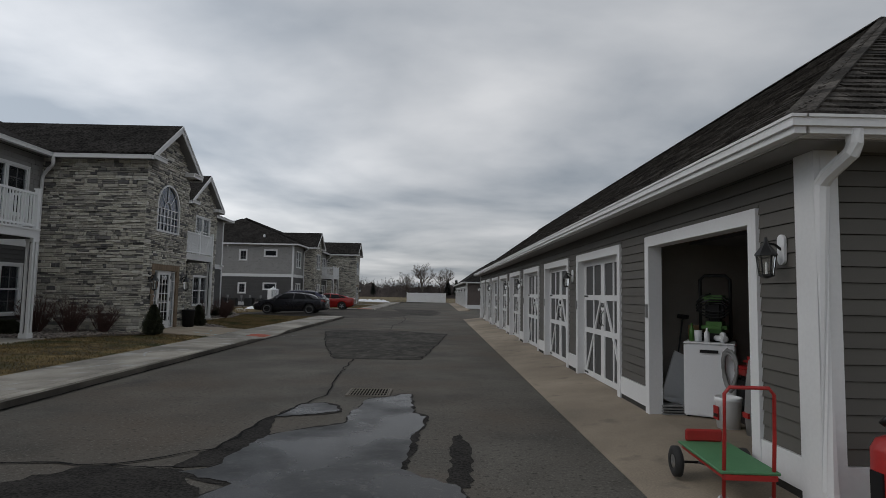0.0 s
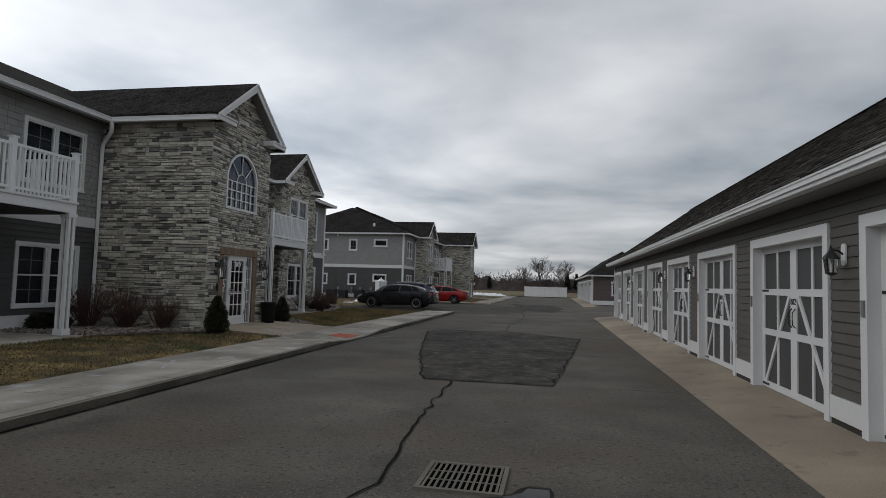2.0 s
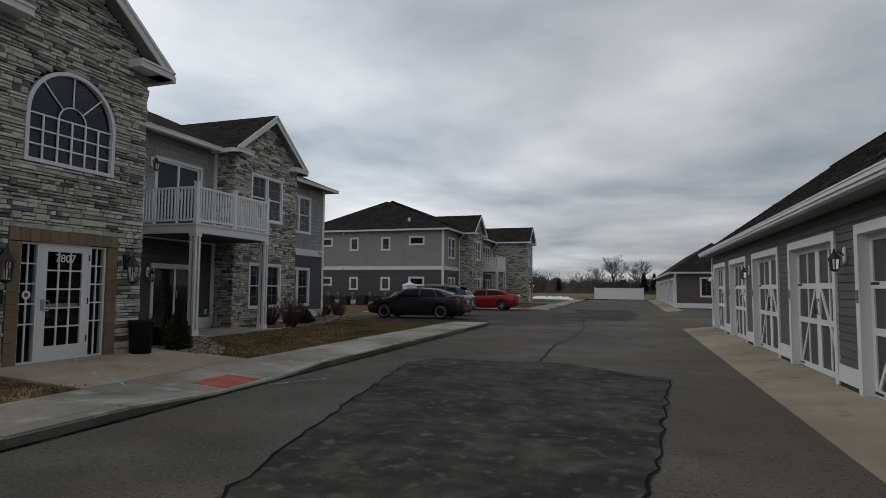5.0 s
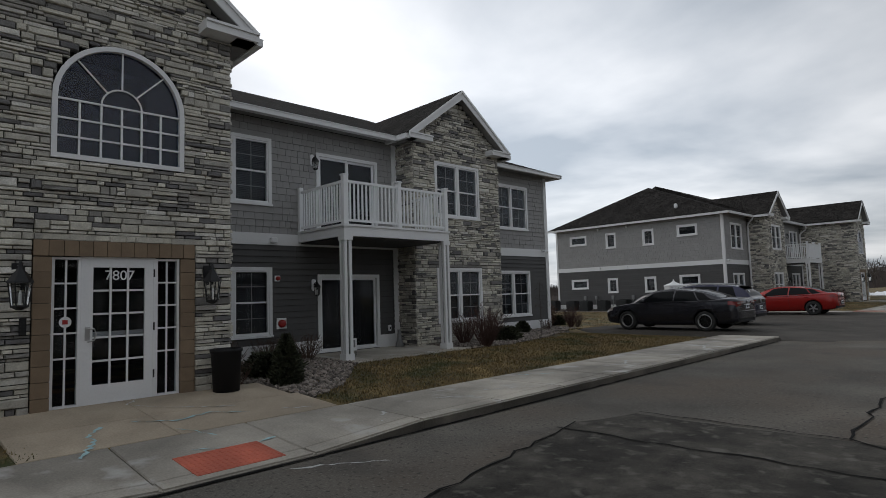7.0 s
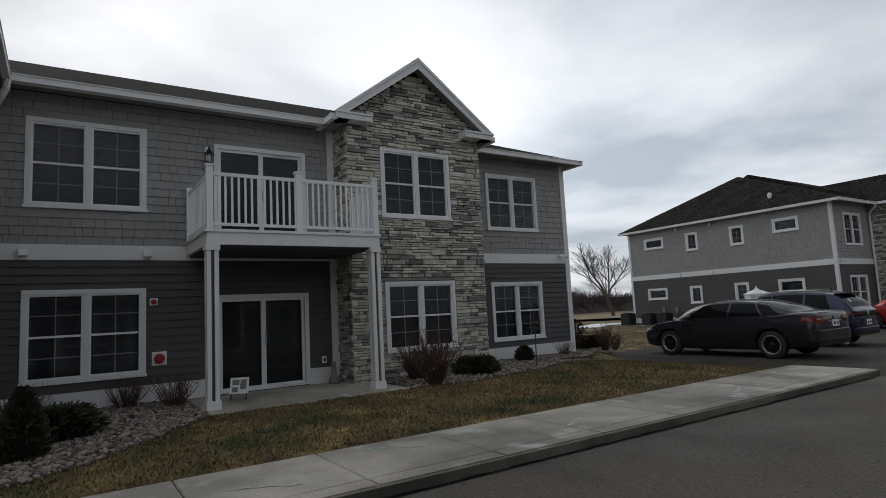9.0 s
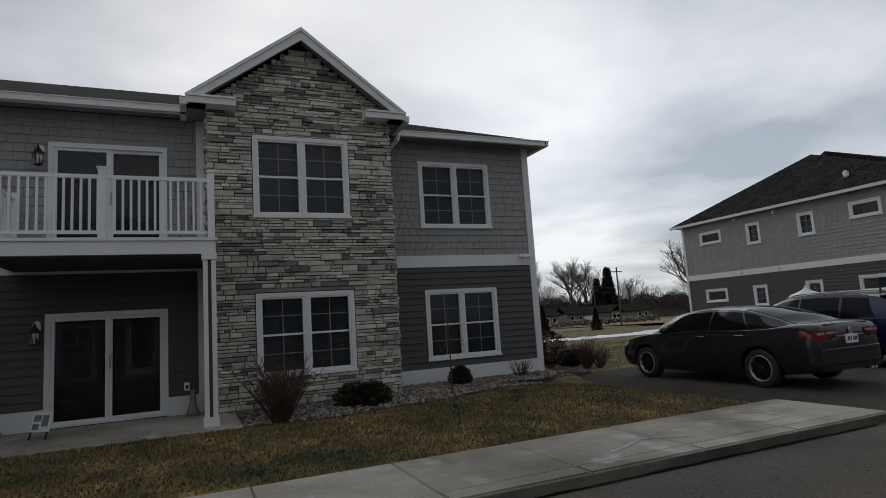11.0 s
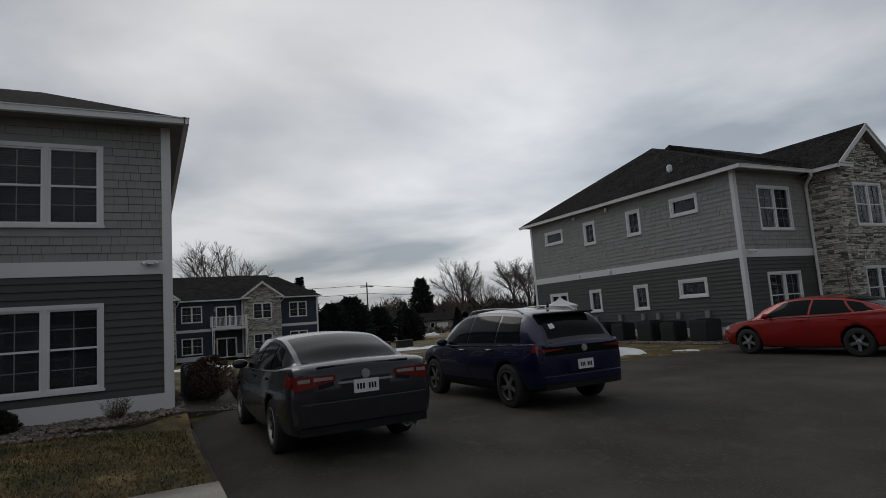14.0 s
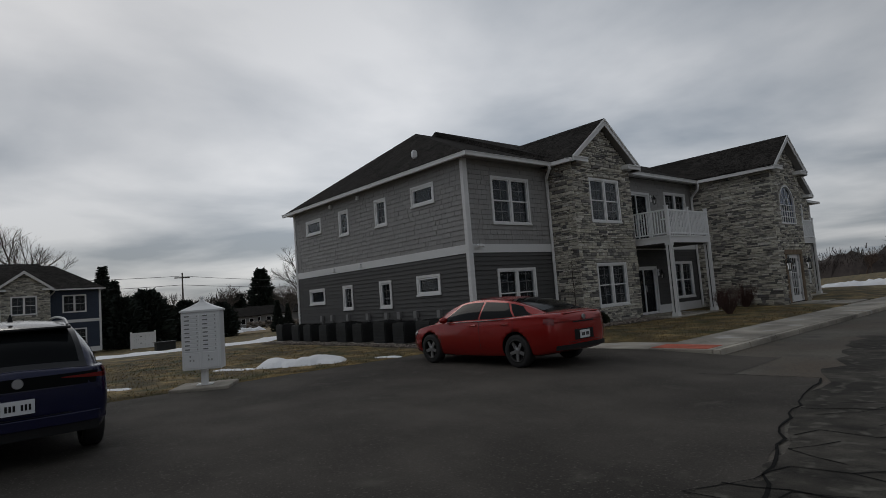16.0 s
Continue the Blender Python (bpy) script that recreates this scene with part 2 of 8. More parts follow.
nt = M["grass"].node_tree
patchy = nt.nodes.new("ShaderNodeTexNoise"); patchy.inputs["Scale"].default_value, patchy.inputs["Detail"].default_value = 1.1, 9
patchy.inputs["Roughness"].default_value = 0.68
gpos = nt.nodes.new("ShaderNodeNewGeometry")
nt.links.new(gpos.outputs["Position"], patchy.inputs["Vector"])
lawn = nt.nodes.new("ShaderNodeValToRGB")
lawn.color_ramp.elements[0].position, lawn.color_ramp.elements[0].color = 0.36, (0.032, 0.027, 0.011, 1)
lawn.color_ramp.elements[1].position, lawn.color_ramp.elements[1].color = 0.66, (0.32, 0.23, 0.092, 1)
mid_tone = lawn.color_ramp.elements.new(0.5); mid_tone.color = (0.112, 0.08, 0.031, 1)
nt.links.new(patchy.outputs["Fac"], lawn.inputs[0])
nt.links.new(lawn.outputs[0], nt.nodes["Principled BSDF"].inputs["Base Color"])


# ---- mesh helpers ----
def bx(bm, x0, x1, y0, y1, z0, z1):
    v = [bm.verts.new(p) for p in ((x0, y0, z0), (x1, y0, z0), (x1, y1, z0), (x0, y1, z0), (x0, y0, z1), (x1, y0, z1), (x1, y1, z1), (x0, y1, z1))]
    for f in ((0, 3, 2, 1), (4, 5, 6, 7), (0, 1, 5, 4), (1, 2, 6, 5), (2, 3, 7, 6), (3, 0, 4, 7)):
        bm.faces.new([v[i] for i in f])


def boxes(*rows):
    bm = bmesh.new()
    for r in rows:
        bx(bm, *r)
    return bm


def bevelled(bm, width=0.01, segments=1):
    bmesh.ops.bevel(bm, geom=bm.edges[:], offset=width, segments=segments, affect="EDGES", clamp_overlap=True)
    return bm


def to_mesh(name, bm, mat, smooth=False):
    me = bpy.data.meshes.new(name)
    bmesh.ops.recalc_face_normals(bm, faces=bm.faces[:])
    bm.to_mesh(me)
    bm.free()
    me.materials.append(mat)
    if smooth:
        me.shade_smooth()
    return me


def part(name, bm, mat, parent=None, label="", at=None, smooth=False):
    """Links a bmesh or a mesh as one object under a thing or a part."""
    me = bm if isinstance(bm, bpy.types.Mesh) else to_mesh(name, bm, mat, smooth)
    ob = new(name, me)
    ob.parent = parent
    if at is not None:
        ob.matrix_basis = at
    if label:
        ob["label"] = label
    return ob


def thing(name, at, label, category, group="", kind=""):
    ob = new(name)
    ob.matrix_basis = at
    ob.empty_display_size = 0.3
    return tagged(ob, label, category, group, kind)


def tube(bm, pts, r, n=8, r1=None):
    """A round bar along a list of points, tapering from r to r1."""
    pts = [Vector(p) for p in pts]
    r1 = r if r1 is None else r1
    rings = []
    for i, p in enumerate(pts):
        d = (pts[min(i + 1, len(pts) - 1)] - pts[max(i - 1, 0)]).normalized()
        a = d.cross(Vector((0, 0, 1)))
        a = Vector((1, 0, 0)) if a.length < 1e-3 else a.normalized()
        b = d.cross(a)
        rr = r + (r1 - r) * i / max(1, len(pts) - 1)
        rings.append([bm.verts.new(p + (a * math.cos(k * 2 * math.pi / n) + b * math.sin(k * 2 * math.pi / n)) * rr) for k in range(n)])
    for q0, q1 in zip(rings, rings[1:]):
        for k in range(n):
            bm.faces.new((q0[k], q0[(k + 1) % n], q1[(k + 1) % n], q1[k]))
    bm.faces.new(rings[0][::-1])
    bm.faces.new(rings[-1])


def lathe(bm, prof, n=20, centre=(0, 0, 0), axis="z", caps=True):
    """A turned shape from (radius, height) pairs."""
    rings = []
    for r, h in prof:
        ring = []
        for k in range(n):
            c, s = math.cos(k * 2 * math.pi / n) * r, math.sin(k * 2 * math.pi / n) * r
            q = (c, s, h) if axis == "z" else (c, h, s)
            ring.append(bm.verts.new(Vector(q) + Vector(centre)))
        rings.append(ring)
    for q0, q1 in zip(rings, rings[1:]):
        for k in range(n):
            bm.faces.new((q0[k], q0[(k + 1) % n], q1[(k + 1) % n], q1[k]))
    if caps:
        bm.faces.new(rings[0]), bm.faces.new(rings[-1])


def prism(bm, poly, z0, z1):
    """An upright slab over a flat outline of (x, y)."""
    a = [bm.verts.new((x, y, z0)) for x, y in poly]
    b = [bm.verts.new((x, y, z1)) for x, y in poly]
    bm.faces.new(a[::-1]), bm.faces.new(b)
    for i in range(len(poly)):
        j = (i + 1) % len(poly)
        bm.faces.new((a[i], a[j], b[j], b[i]))


def slab(bm, corners, thick):
    """A roof slab: the given upper corners, and the same ones lower by thick."""
    a = [bm.verts.new(p) for p in corners]
    b = [bm.verts.new(Vector(p) - Vector((0, 0, thick))) for p in corners]
    bm.faces.new(a), bm.faces.new(b[::-1])
    for i in range(len(a)):
        j = (i + 1) % len(a)
        bm.faces.new((a[j], a[i], b[i], b[j]))


def facing(x, y, turn, z=0.0):
    """A wall's own space: X to the right as seen from outside, Y inwards, Z up."""
    return pose(x, y, z, 0, 0, turn)


def free_spans(a0, a1, z0, z1, holes):
    """The stretches of a0..a1 that no hole covers between z0 and z1."""
    spans = [(a0, a1)]
    for h0, h1, b0, b1 in holes:
        if b1 <= z0 + 0.02 or b0 >= z1 - 0.02:
            continue
        nxt = []
        for s0, s1 in spans:
            if h1 <= s0 or h0 >= s1:
                nxt.append((s0, s1))
                continue
            if h0 > s0:
                nxt.append((s0, h0))
            if h1 < s1:
                nxt.append((h1, s1))
        spans = nxt
    return [(s0, s1) for s0, s1 in spans if s1 - s0 > 0.015]


def wall_mesh(a0, a1, z0, z1, holes, thick=0.2, gable=None):
    """A wall with real openings; gable: (centre, half width, top) adds a peak."""
    bm = bmesh.new()
    cuts = sorted({z0, z1, *[z for h in holes for z in h[2:] if z0 < z < z1]})
    for c0, c1 in zip(cuts, cuts[1:]):
        for s0, s1 in free_spans(a0, a1, c0, c1, holes):
            bx(bm, s0, s1, 0, thick, c0, c1)
    if gable:
        c, hw, top = gable
        f = [bm.verts.new(p) for p in ((c - hw, 0, z1), (c + hw, 0, z1), (c, 0, top))]
        b = [bm.verts.new(p) for p in ((c - hw, thick, z1), (c + hw, thick, z1), (c, thick, top))]
        bm.faces.new(f), bm.faces.new(b[::-1])
        for i in range(3):
            bm.faces.new((f[i], b[i], b[(i + 1) % 3], f[(i + 1) % 3]))
    bmesh.ops.remove_doubles(bm, verts=bm.verts[:], dist=1e-4)
    return bm


# ---- cladding: boards, shakes and ledge stones ----
def plank_unit(mat, thick_low, thick_top):
    bm = bmesh.new()
    v = [bm.verts.new(p) for p in ((0, 0, 0), (1, 0, 0), (1, 0, 1), (0, 0, 1), (0, -thick_low, 0), (1, -thick_low, 0), (1, -thick_top, 1), (0, -thick_top, 1))]
    for f in ((4, 5, 6, 7), (0, 4, 7, 3), (1, 2, 6, 5), (0, 1, 5, 4), (3, 7, 6, 2)):
        bm.faces.new([v[i] for i in f])
    return to_mesh("plank", bm, mat)


def stone_unit(mat, k):
    """A split-face stone in a unit box: chipped corners and a bulging face."""
    rnd = random.Random(50 + k)
    bm = bmesh.new()
    e = 0.06
    back = [bm.verts.new(p) for p in ((0, 0, 0), (1, 0, 0), (1, 0, 1), (0, 0, 1))]
    mid = [bm.verts.new((x, -0.6 - rnd.random() * 0.15, z)) for x, z in ((0, 0), (1, 0), (1, 1), (0, 1))]
    face = [bm.verts.new((x + (e if x < 0.5 else -e) * (0.3 + rnd.random()), -0.85 - rnd.random() * 0.3, z + (0.12 if z < 0.5 else -0.12) * (0.4 + rnd.random()))) for x, z in ((0, 0), (0.5, 0), (1, 0), (1, 1), (0.45, 1), (0, 1))]
    bm.faces.new((face[0], face[1], face[4], face[5])), bm.faces.new((face[1], face[2], face[3], face[4]))
    bm.faces.new((mid[0], mid[1], face[2], face[1], face[0])), bm.faces.new((mid[1], mid[2], face[3], face[2]))
    bm.faces.new((mid[2], mid[3], face[5], face[4], face[3])), bm.faces.new((mid[3], mid[0], face[0], face[5]))
    for i in range(4):
        j = (i + 1) % 4
        bm.faces.new((back[i], back[j], mid[j], mid[i]))
    return to_mesh("stone", bm, mat)


class Joined:
    """Many copies of small unit meshes, gathered into one mesh."""
    def __init__(self):
        self.v, self.f = [], []

    def add(self, me, m):
        o = len(self.v)
        self.v += [tuple(m @ q.co) for q in me.vertices]
        self.f += [[o + i for i in q.vertices] for q in me.polygons]

    def put(self, name, mat, parent, label=""):
        if not self.v:
            return None
        me = bpy.data.meshes.new(name)
        me.from_pydata(self.v, [], self.f)
        me.materials.append(mat)
        return tagged(part(name, me, mat, parent), label, kind="stuff")


def sized(x, y, z, sx, sy, sz):
    return Matrix.Translation((x, y, z)) @ Matrix.Diagonal((sx, sy, sz, 1))


def clad(wall, kind, a0, a1, z0, z1, holes, mats, limit, course=0.15, seed=1, gable=None, wrap=0.0):
    """Covers a wall in 'lap' boards, 'shake' pieces or 'stone'; the first ones up to limit are pieces of their own."""
    rnd = random.Random(seed)
    rest, made = Joined(), 0
    z = z0
    units = {"lap": [PLANK], "shake": [SHAKE], "stone": STONES}[kind]
    near, far = mats
    name = {"lap": "siding_board", "shake": "shake", "stone": "stone"}[kind]
    rest_name = {"lap": "siding", "shake": "shake_cladding", "stone": "stonework"}[kind]
    top = gable[2] if gable else z1
    while z < top - 0.03:
        h = course if kind != "stone" else rnd.choice((0.042, 0.05, 0.06, 0.07, 0.085, 0.1, 0.13))
        h = min(h, top - z) if z >= z1 or not gable else h
        if not gable:
            h = min(h, z1 - z)
        lo, hi = a0 - wrap, a1 + wrap
        if gable and z + h * 0.6 > z1:
            c, hw, tp = gable
            k = max(0.0, (tp + 0.13 - z - h * 0.6) / (tp - z1)) * hw
            lo, hi = max(lo, c - k), min(hi, c + k)
        # strips left over or under an opening that ends within this course
        strips = []
        for x0, x1, b0, b1 in holes:
            if z < b1 < z + h - 0.012:
                strips.append((max(lo, x0), min(hi, x1), b1 + 0.001, z + h))
            if z + 0.012 < b0 < z + h:
                strips.append((max(lo, x0), min(hi, x1), z, b0 - 0.001))
        for x0, x1, b0, b1 in strips:
            for s0, s1 in free_spans(x0, x1, b0, b1, holes) if x1 - x0 > 0.05 else ():
                rest.add(units[0][0], sized(s0, 0, b0 + 0.003, s1 - s0, 1 if kind != "stone" else 0.04, b1 - b0 - 0.003))
        for s0, s1 in free_spans(lo, hi, z, z + h, holes) if hi - lo > 0.05 else ():
            pieces = []
            if kind == "lap":
                n = max(1, round((s1 - s0) / 3.6))
                pieces = [(s0 + (s1 - s0) * i / n, s0 + (s1 - s0) * (i + 1) / n) for i in range(n)]
            else:
                p = s0
                while p < s1 - 1e-4:
                    q = p + (rnd.uniform(0.12, 0.28) if kind == "shake" else rnd.choice((0.1, 0.15, 0.2, 0.27, 0.35, 0.46)) * rnd.uniform(0.8, 1.2))
                    if s1 - q < 0.09:
                        q = s1
                    pieces.append((p, q))
                    p = q
            for p, q in pieces:
                if kind == "stone" and h > 0.1 and rnd.random() < 0.4:
                    subs = ((z, h * 0.5), (z + h * 0.5, h * 0.5))
                else:
                    subs = ((z, h),)
                for zz, hh in subs:
                    if kind == "lap":
                        m = sized(p, 0, zz + 0.006, q - p - 0.003, 1, hh - 0.006)
                    elif kind == "shake":
                        m = sized(p, 0, zz - rnd.uniform(0, 0.003), q - p - 0.006, rnd.uniform(0.75, 1.2), hh - 0.003)
                    else:
                        m = sized(p + 0.005, 0.0, zz + 0.005, q - p - 0.01, rnd.uniform(0.022, 0.075), hh - 0.01)
                    u = rnd.choice(units)
                    if made < limit:
                        ob = new(name, u[0])
                        ob.parent, ob.matrix_basis = wall, m
                        made += 1
                    else:
                        rest.add(u[0], m)
        z += h
    ob = rest.put(rest_name, far, wall)
    return made



M["warm_concrete"] = material("tan_concrete", (0.36, 0.3, 0.225), 0.88, vary=0.28, scale=1.3, fine=45, bump=0.35, stain=0.35, pieces="object", spread=0.06)
# near-black colour stands in for the shaded depth of the drain
M["pit_shade"] = material("drain_depth_shade", (0.004, 0.004, 0.004), 1.0, vary=0.1, bump=0, spec=0.0)


def mottle(m, colour, scale, low, high):
    """Lets patches of a second colour show through."""
    n, l = m.node_tree.nodes, m.node_tree.links
    p = n["Principled BSDF"]
    old = p.inputs["Base Color"].links[0].from_socket
    geo = n.new("ShaderNodeNewGeometry")
    tex = n.new("ShaderNodeTexNoise"); tex.inputs["Scale"].default_value, tex.inputs["Detail"].default_value = scale, 6
    l.new(geo.outputs["Position"], tex.inputs["Vector"])
    rg = n.new("ShaderNodeMapRange"); rg.inputs["From Min"].default_value, rg.inputs["From Max"].default_value = low, high
    l.new(tex.outputs["Fac"], rg.inputs["Value"])
    mx = n.new("ShaderNodeMix"); mx.data_type = "RGBA"
    l.new(rg.outputs[0], mx.inputs[0]); l.new(old, mx.inputs[6]); mx.inputs[7].default_value = (*colour, 1)
    l.new(mx.outputs[2], p.inputs["Base Color"])


mottle(M["grass"], (0.045, 0.05, 0.018), 0.9, 0.5, 0.68)
mottle(M["straw"], (0.06, 0.068, 0.022), 0.9, 0.5, 0.68)
mottle(M["asphalt"], (0.1, 0.081, 0.064), 0.35, 0.46, 0.7)
mottle(M["asphalt"], (0.06, 0.057, 0.052), 0.8, 0.58, 0.76)
mottle(M["asphalt"], (0.16, 0.15, 0.134), 32, 0.57, 0.7)
mottle(M["asphalt"], (0.05, 0.047, 0.042), 19, 0.56, 0.68)
mottle(M["wet"], (0.045, 0.043, 0.04), 9, 0.56, 0.68)
mottle(M["apron"], (0.12, 0.1, 0.078), 2.4, 0.6, 0.78)
mottle(M["concrete"], (0.44, 0.43, 0.41), 1.7, 0.58, 0.72)
mottle(M["patch"], (0.105, 0.1, 0.086), 5.0, 0.56, 0.7)
mottle(M["lot"], (0.075, 0.07, 0.06), 2.2, 0.58, 0.76)
mottle(M["lot"], (0.1, 0.092, 0.082), 32, 0.58, 0.7)
# the puddle dries unevenly: shiny water between dull, crusted stretches
n, l = M["wet"].node_tree.nodes, M["wet"].node_tree.links
tex = n.new("ShaderNodeTexNoise"); tex.inputs["Scale"].default_value, tex.inputs["Detail"].default_value, tex.inputs["Distortion"].default_value = 1.1, 12, 0.2
geo = n.new("ShaderNodeNewGeometry")
l.new(geo.outputs["Position"], tex.inputs["Vector"])
rg = n.new("ShaderNodeMapRange")
rg.inputs["From Min"].default_value, rg.inputs["From Max"].default_value, rg.inputs["To Min"].default_value, rg.inputs["To Max"].default_value = 0.4, 0.66, 0.2, 0.44
l.new(tex.outputs["Fac"], rg.inputs["Value"])
l.new(rg.outputs[0], n["Principled BSDF"].inputs["Roughness"])


# ---- windows, doors, lanterns ----
CACHE = {}


def cached(key, make):
    if key not in CACHE:
        CACHE[key] = make()
    return CACHE[key]


def ring(bm, x0, x1, z0, z1, w, y0, y1):
    """A rectangular border of width w, in one piece."""
    loops = []
    for y in (y0, y1):
        for e in (0, w):
            loops.append([bm.verts.new(p) for p in ((x0 + e, y, z0 + e), (x1 - e, y, z0 + e), (x1 - e, y, z1 - e), (x0 + e, y, z1 - e))])
    fo, fi, bo, bi = loops
    for i in range(4):
        j = (i + 1) % 4
        bm.faces.new((fo[i], fo[j], fi[j], fi[i])), bm.faces.new((bo[j], bo[i], bi[i], bi[j]))
        bm.faces.new((fo[j], fo[i], bo[i], bo[j])), bm.faces.new((fi[i], fi[j], bi[j], bi[i]))


def window(parent, at, w, h, kind="double", label=""):
    """A white-trimmed window; its lower left outer corner is the origin."""
    def casing():
        bm = bmesh.new()
        ring(bm, 0, w, 0, h, 0.085, -0.045, 0.12)
        return to_mesh("window", bm, M["white"])
    win = part("window", cached(("case", kind, w, h), casing), None, parent, label, at)
    part("window_sill", cached(("sill", w), lambda: to_mesh("window_sill", boxes((-0.02, w + 0.02, -0.068, -0.046, 0.0, 0.05)), M["white"])), None, win)
    if kind == "double":
        part("mullion", cached(("mullion", w, h), lambda: to_mesh("mullion", boxes((w / 2 - 0.045, w / 2 + 0.045, -0.043, 0.1, 0.085, h - 0.085)), M["white"])), None, win)
    lights = [(0.085, w / 2 - 0.045), (w / 2 + 0.045, w - 0.085)] if kind == "double" else [(0.085, w - 0.085)]
    for x0, x1 in lights:
        ww, hh = round(x1 - x0, 3), round(h - 0.17, 3)
        def sash():
            bm = bmesh.new()
            ring(bm, 0, ww, 0, hh, 0.035 if kind == "double" else 0.06, -0.02, 0.05)
            if kind == "double":
                bx(bm, 0.035, ww - 0.035, -0.012, 0.04, hh / 2 - 0.02, hh / 2 + 0.02)
            return to_mesh("sash", bm, M["vinyl"])
        def grille():
            bm = bmesh.new()
            xs = [ww / 2] if kind in ("double", "narrow") else []
            zs = [hh * 0.25, hh * 0.75] if kind == "double" else [hh / 3, hh * 2 / 3] if kind == "narrow" else []
            t = 0.009
            for x in xs:
                bx(bm, x - t, x + t, 0.004, 0.016, 0.035, hh - 0.035)
            for z in zs:
                bx(bm, 0.035, ww - 0.035, 0.005, 0.017, z - t, z + t)
            return to_mesh("grille", bm, M["grille"])
        o = pose(x0, 0, 0.085)
        part("sash", cached(("sash", kind, ww, hh), sash), None, win, "", o)
        if kind != "slot":
            part("grille", cached(("grille", kind, ww, hh), grille), None, win, "", o)
        pane = part("pane", cached(("pane", ww, hh), lambda: to_mesh("pane", boxes((0.03, ww - 0.03, 0.02, 0.026, 0.03, hh - 0.03)), M["glass"])), None, win, "", o)
        pane.visible_shadow = False
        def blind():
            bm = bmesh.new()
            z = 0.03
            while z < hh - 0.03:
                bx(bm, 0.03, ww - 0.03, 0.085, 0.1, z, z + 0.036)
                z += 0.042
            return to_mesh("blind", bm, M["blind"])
        part("blind", cached(("blind", ww, hh), blind), None, win, "lowered slatted blind, coloured dark for the dimness behind the glass", o)
    return win


def slider(parent, at, w, h):
    """A two-panel sliding patio door in a white frame."""
    bm = bmesh.new()
    bx(bm, 0, 0.09, -0.04, 0.12, 0, h), bx(bm, w - 0.09, w, -0.04, 0.12, 0, h), bx(bm, 0.09, w - 0.09, -0.04, 0.12, h - 0.09, h), bx(bm, 0.09, w - 0.09, -0.04, 0.12, 0, 0.04)
    door = part("patio_door", bm, M["white"], parent, "white sliding patio door, closed", at)
    half = (w - 0.18) / 2
    for i in range(2):
        o = pose(0.09 + i * half, 0.02 + 0.04 * i, 0.04)
        bm = bmesh.new()
        ring(bm, 0, half, 0, h - 0.13, 0.055, -0.02, 0.02)
        leaf = part("door_leaf", bm, M["vinyl"], door, "", o)
        pane = part("pane", boxes((0.05, half - 0.05, -0.003, 0.003, 0.05, h - 0.18)), M["glass"], door, "", o)
        pane.visible_shadow = False
    part("handle", bevelled(boxes((half + 0.1, half + 0.13, -0.06, -0.02, 0.95, 1.2)), 0.008), M["steel"], door)
    # flat panel added behind the leaves, coloured as the unlit room
    part("curtain", boxes((0.12, w - 0.12, 0.16, 0.18, 0.05, h - 0.1)), M["room"], door, "near-black panel standing in for the unlit room")
    return door


def lantern(parent, at, white_plate=True):
    """A black wall lantern: hood, glazed cage and arm, on a wall whose face is Y = 0."""
    bm = bmesh.new()
    if white_plate:
        prism(bm, [(math.cos(k * math.pi / 10) * 0.06, math.sin(k * math.pi / 10) * 0.06 + (0.09 if k < 10 else -0.09)) for k in range(20)], 0, 0.025)
        bmesh.ops.rotate(bm, verts=bm.verts[:], cent=(0, 0, 0), matrix=Matrix.Rotation(radians(90), 3, "X"))
    else:
        bx(bm, -0.05, 0.05, -0.02, 0, -0.11, 0.11)
    root = part("wall_lantern", bm, M["vinyl"] if white_plate else M["black"], parent, "black glazed wall lantern", at)
    bm = bmesh.new()
    tube(bm, [(0, -0.02, 0.0), (0, -0.08, 0.05), (0, -0.15, 0.06), (0, -0.17, 0.0)], 0.014, 8)
    part("arm", bm, M["black"], root)
    bm = bmesh.new()
    lathe(bm, [(0.012, 0.12), (0.02, 0.07), (0.03, 0.05), (0.1, -0.045), (0.105, -0.06), (0.09, -0.06)], 6, (0, -0.17, 0))
    part("hood", bm, M["black"], root)
    bm = bmesh.new()
    lathe(bm, [(0.062, -0.25), (0.085, -0.065)], 6, (0, -0.17, 0))
    g = part("lantern_pane", bm, M["lamp_glass"], root)
    g.visible_shadow = False
    bm = bmesh.new()
    for k in range(6):
        def bar():
            q = bmesh.new()
            c, s = math.cos(k * math.pi / 3), math.sin(k * math.pi / 3)
            tube(q, [(0.064 * c, -0.17 + 0.064 * s, -0.25), (0.088 * c, -0.17 + 0.088 * s, -0.06)], 0.006, 5)
            return to_mesh("cage_bar", q, M["black"])
        part("cage_bar", cached(("cage_bar", k), bar), None, root)
    lathe(bm, [(0.02, -0.285), (0.07, -0.26), (0.07, -0.245), (0.03, -0.245)], 6, (0, -0.17, 0))
    part("cage_base", bm, M["black"], root)
    bm = bmesh.new()
    lathe(bm, [(0.012, -0.24), (0.012, -0.15), (0.006, -0.12)], 8, (0, -0.17, 0))
    part("bulb", bm, M["vinyl"], root)
    return root


def downspout(parent, pts, name="downspout"):
    bm = bmesh.new()
    tube(bm, pts, 0.057, 8)
    return part(name, bm, M["white"], parent, "white rain pipe")


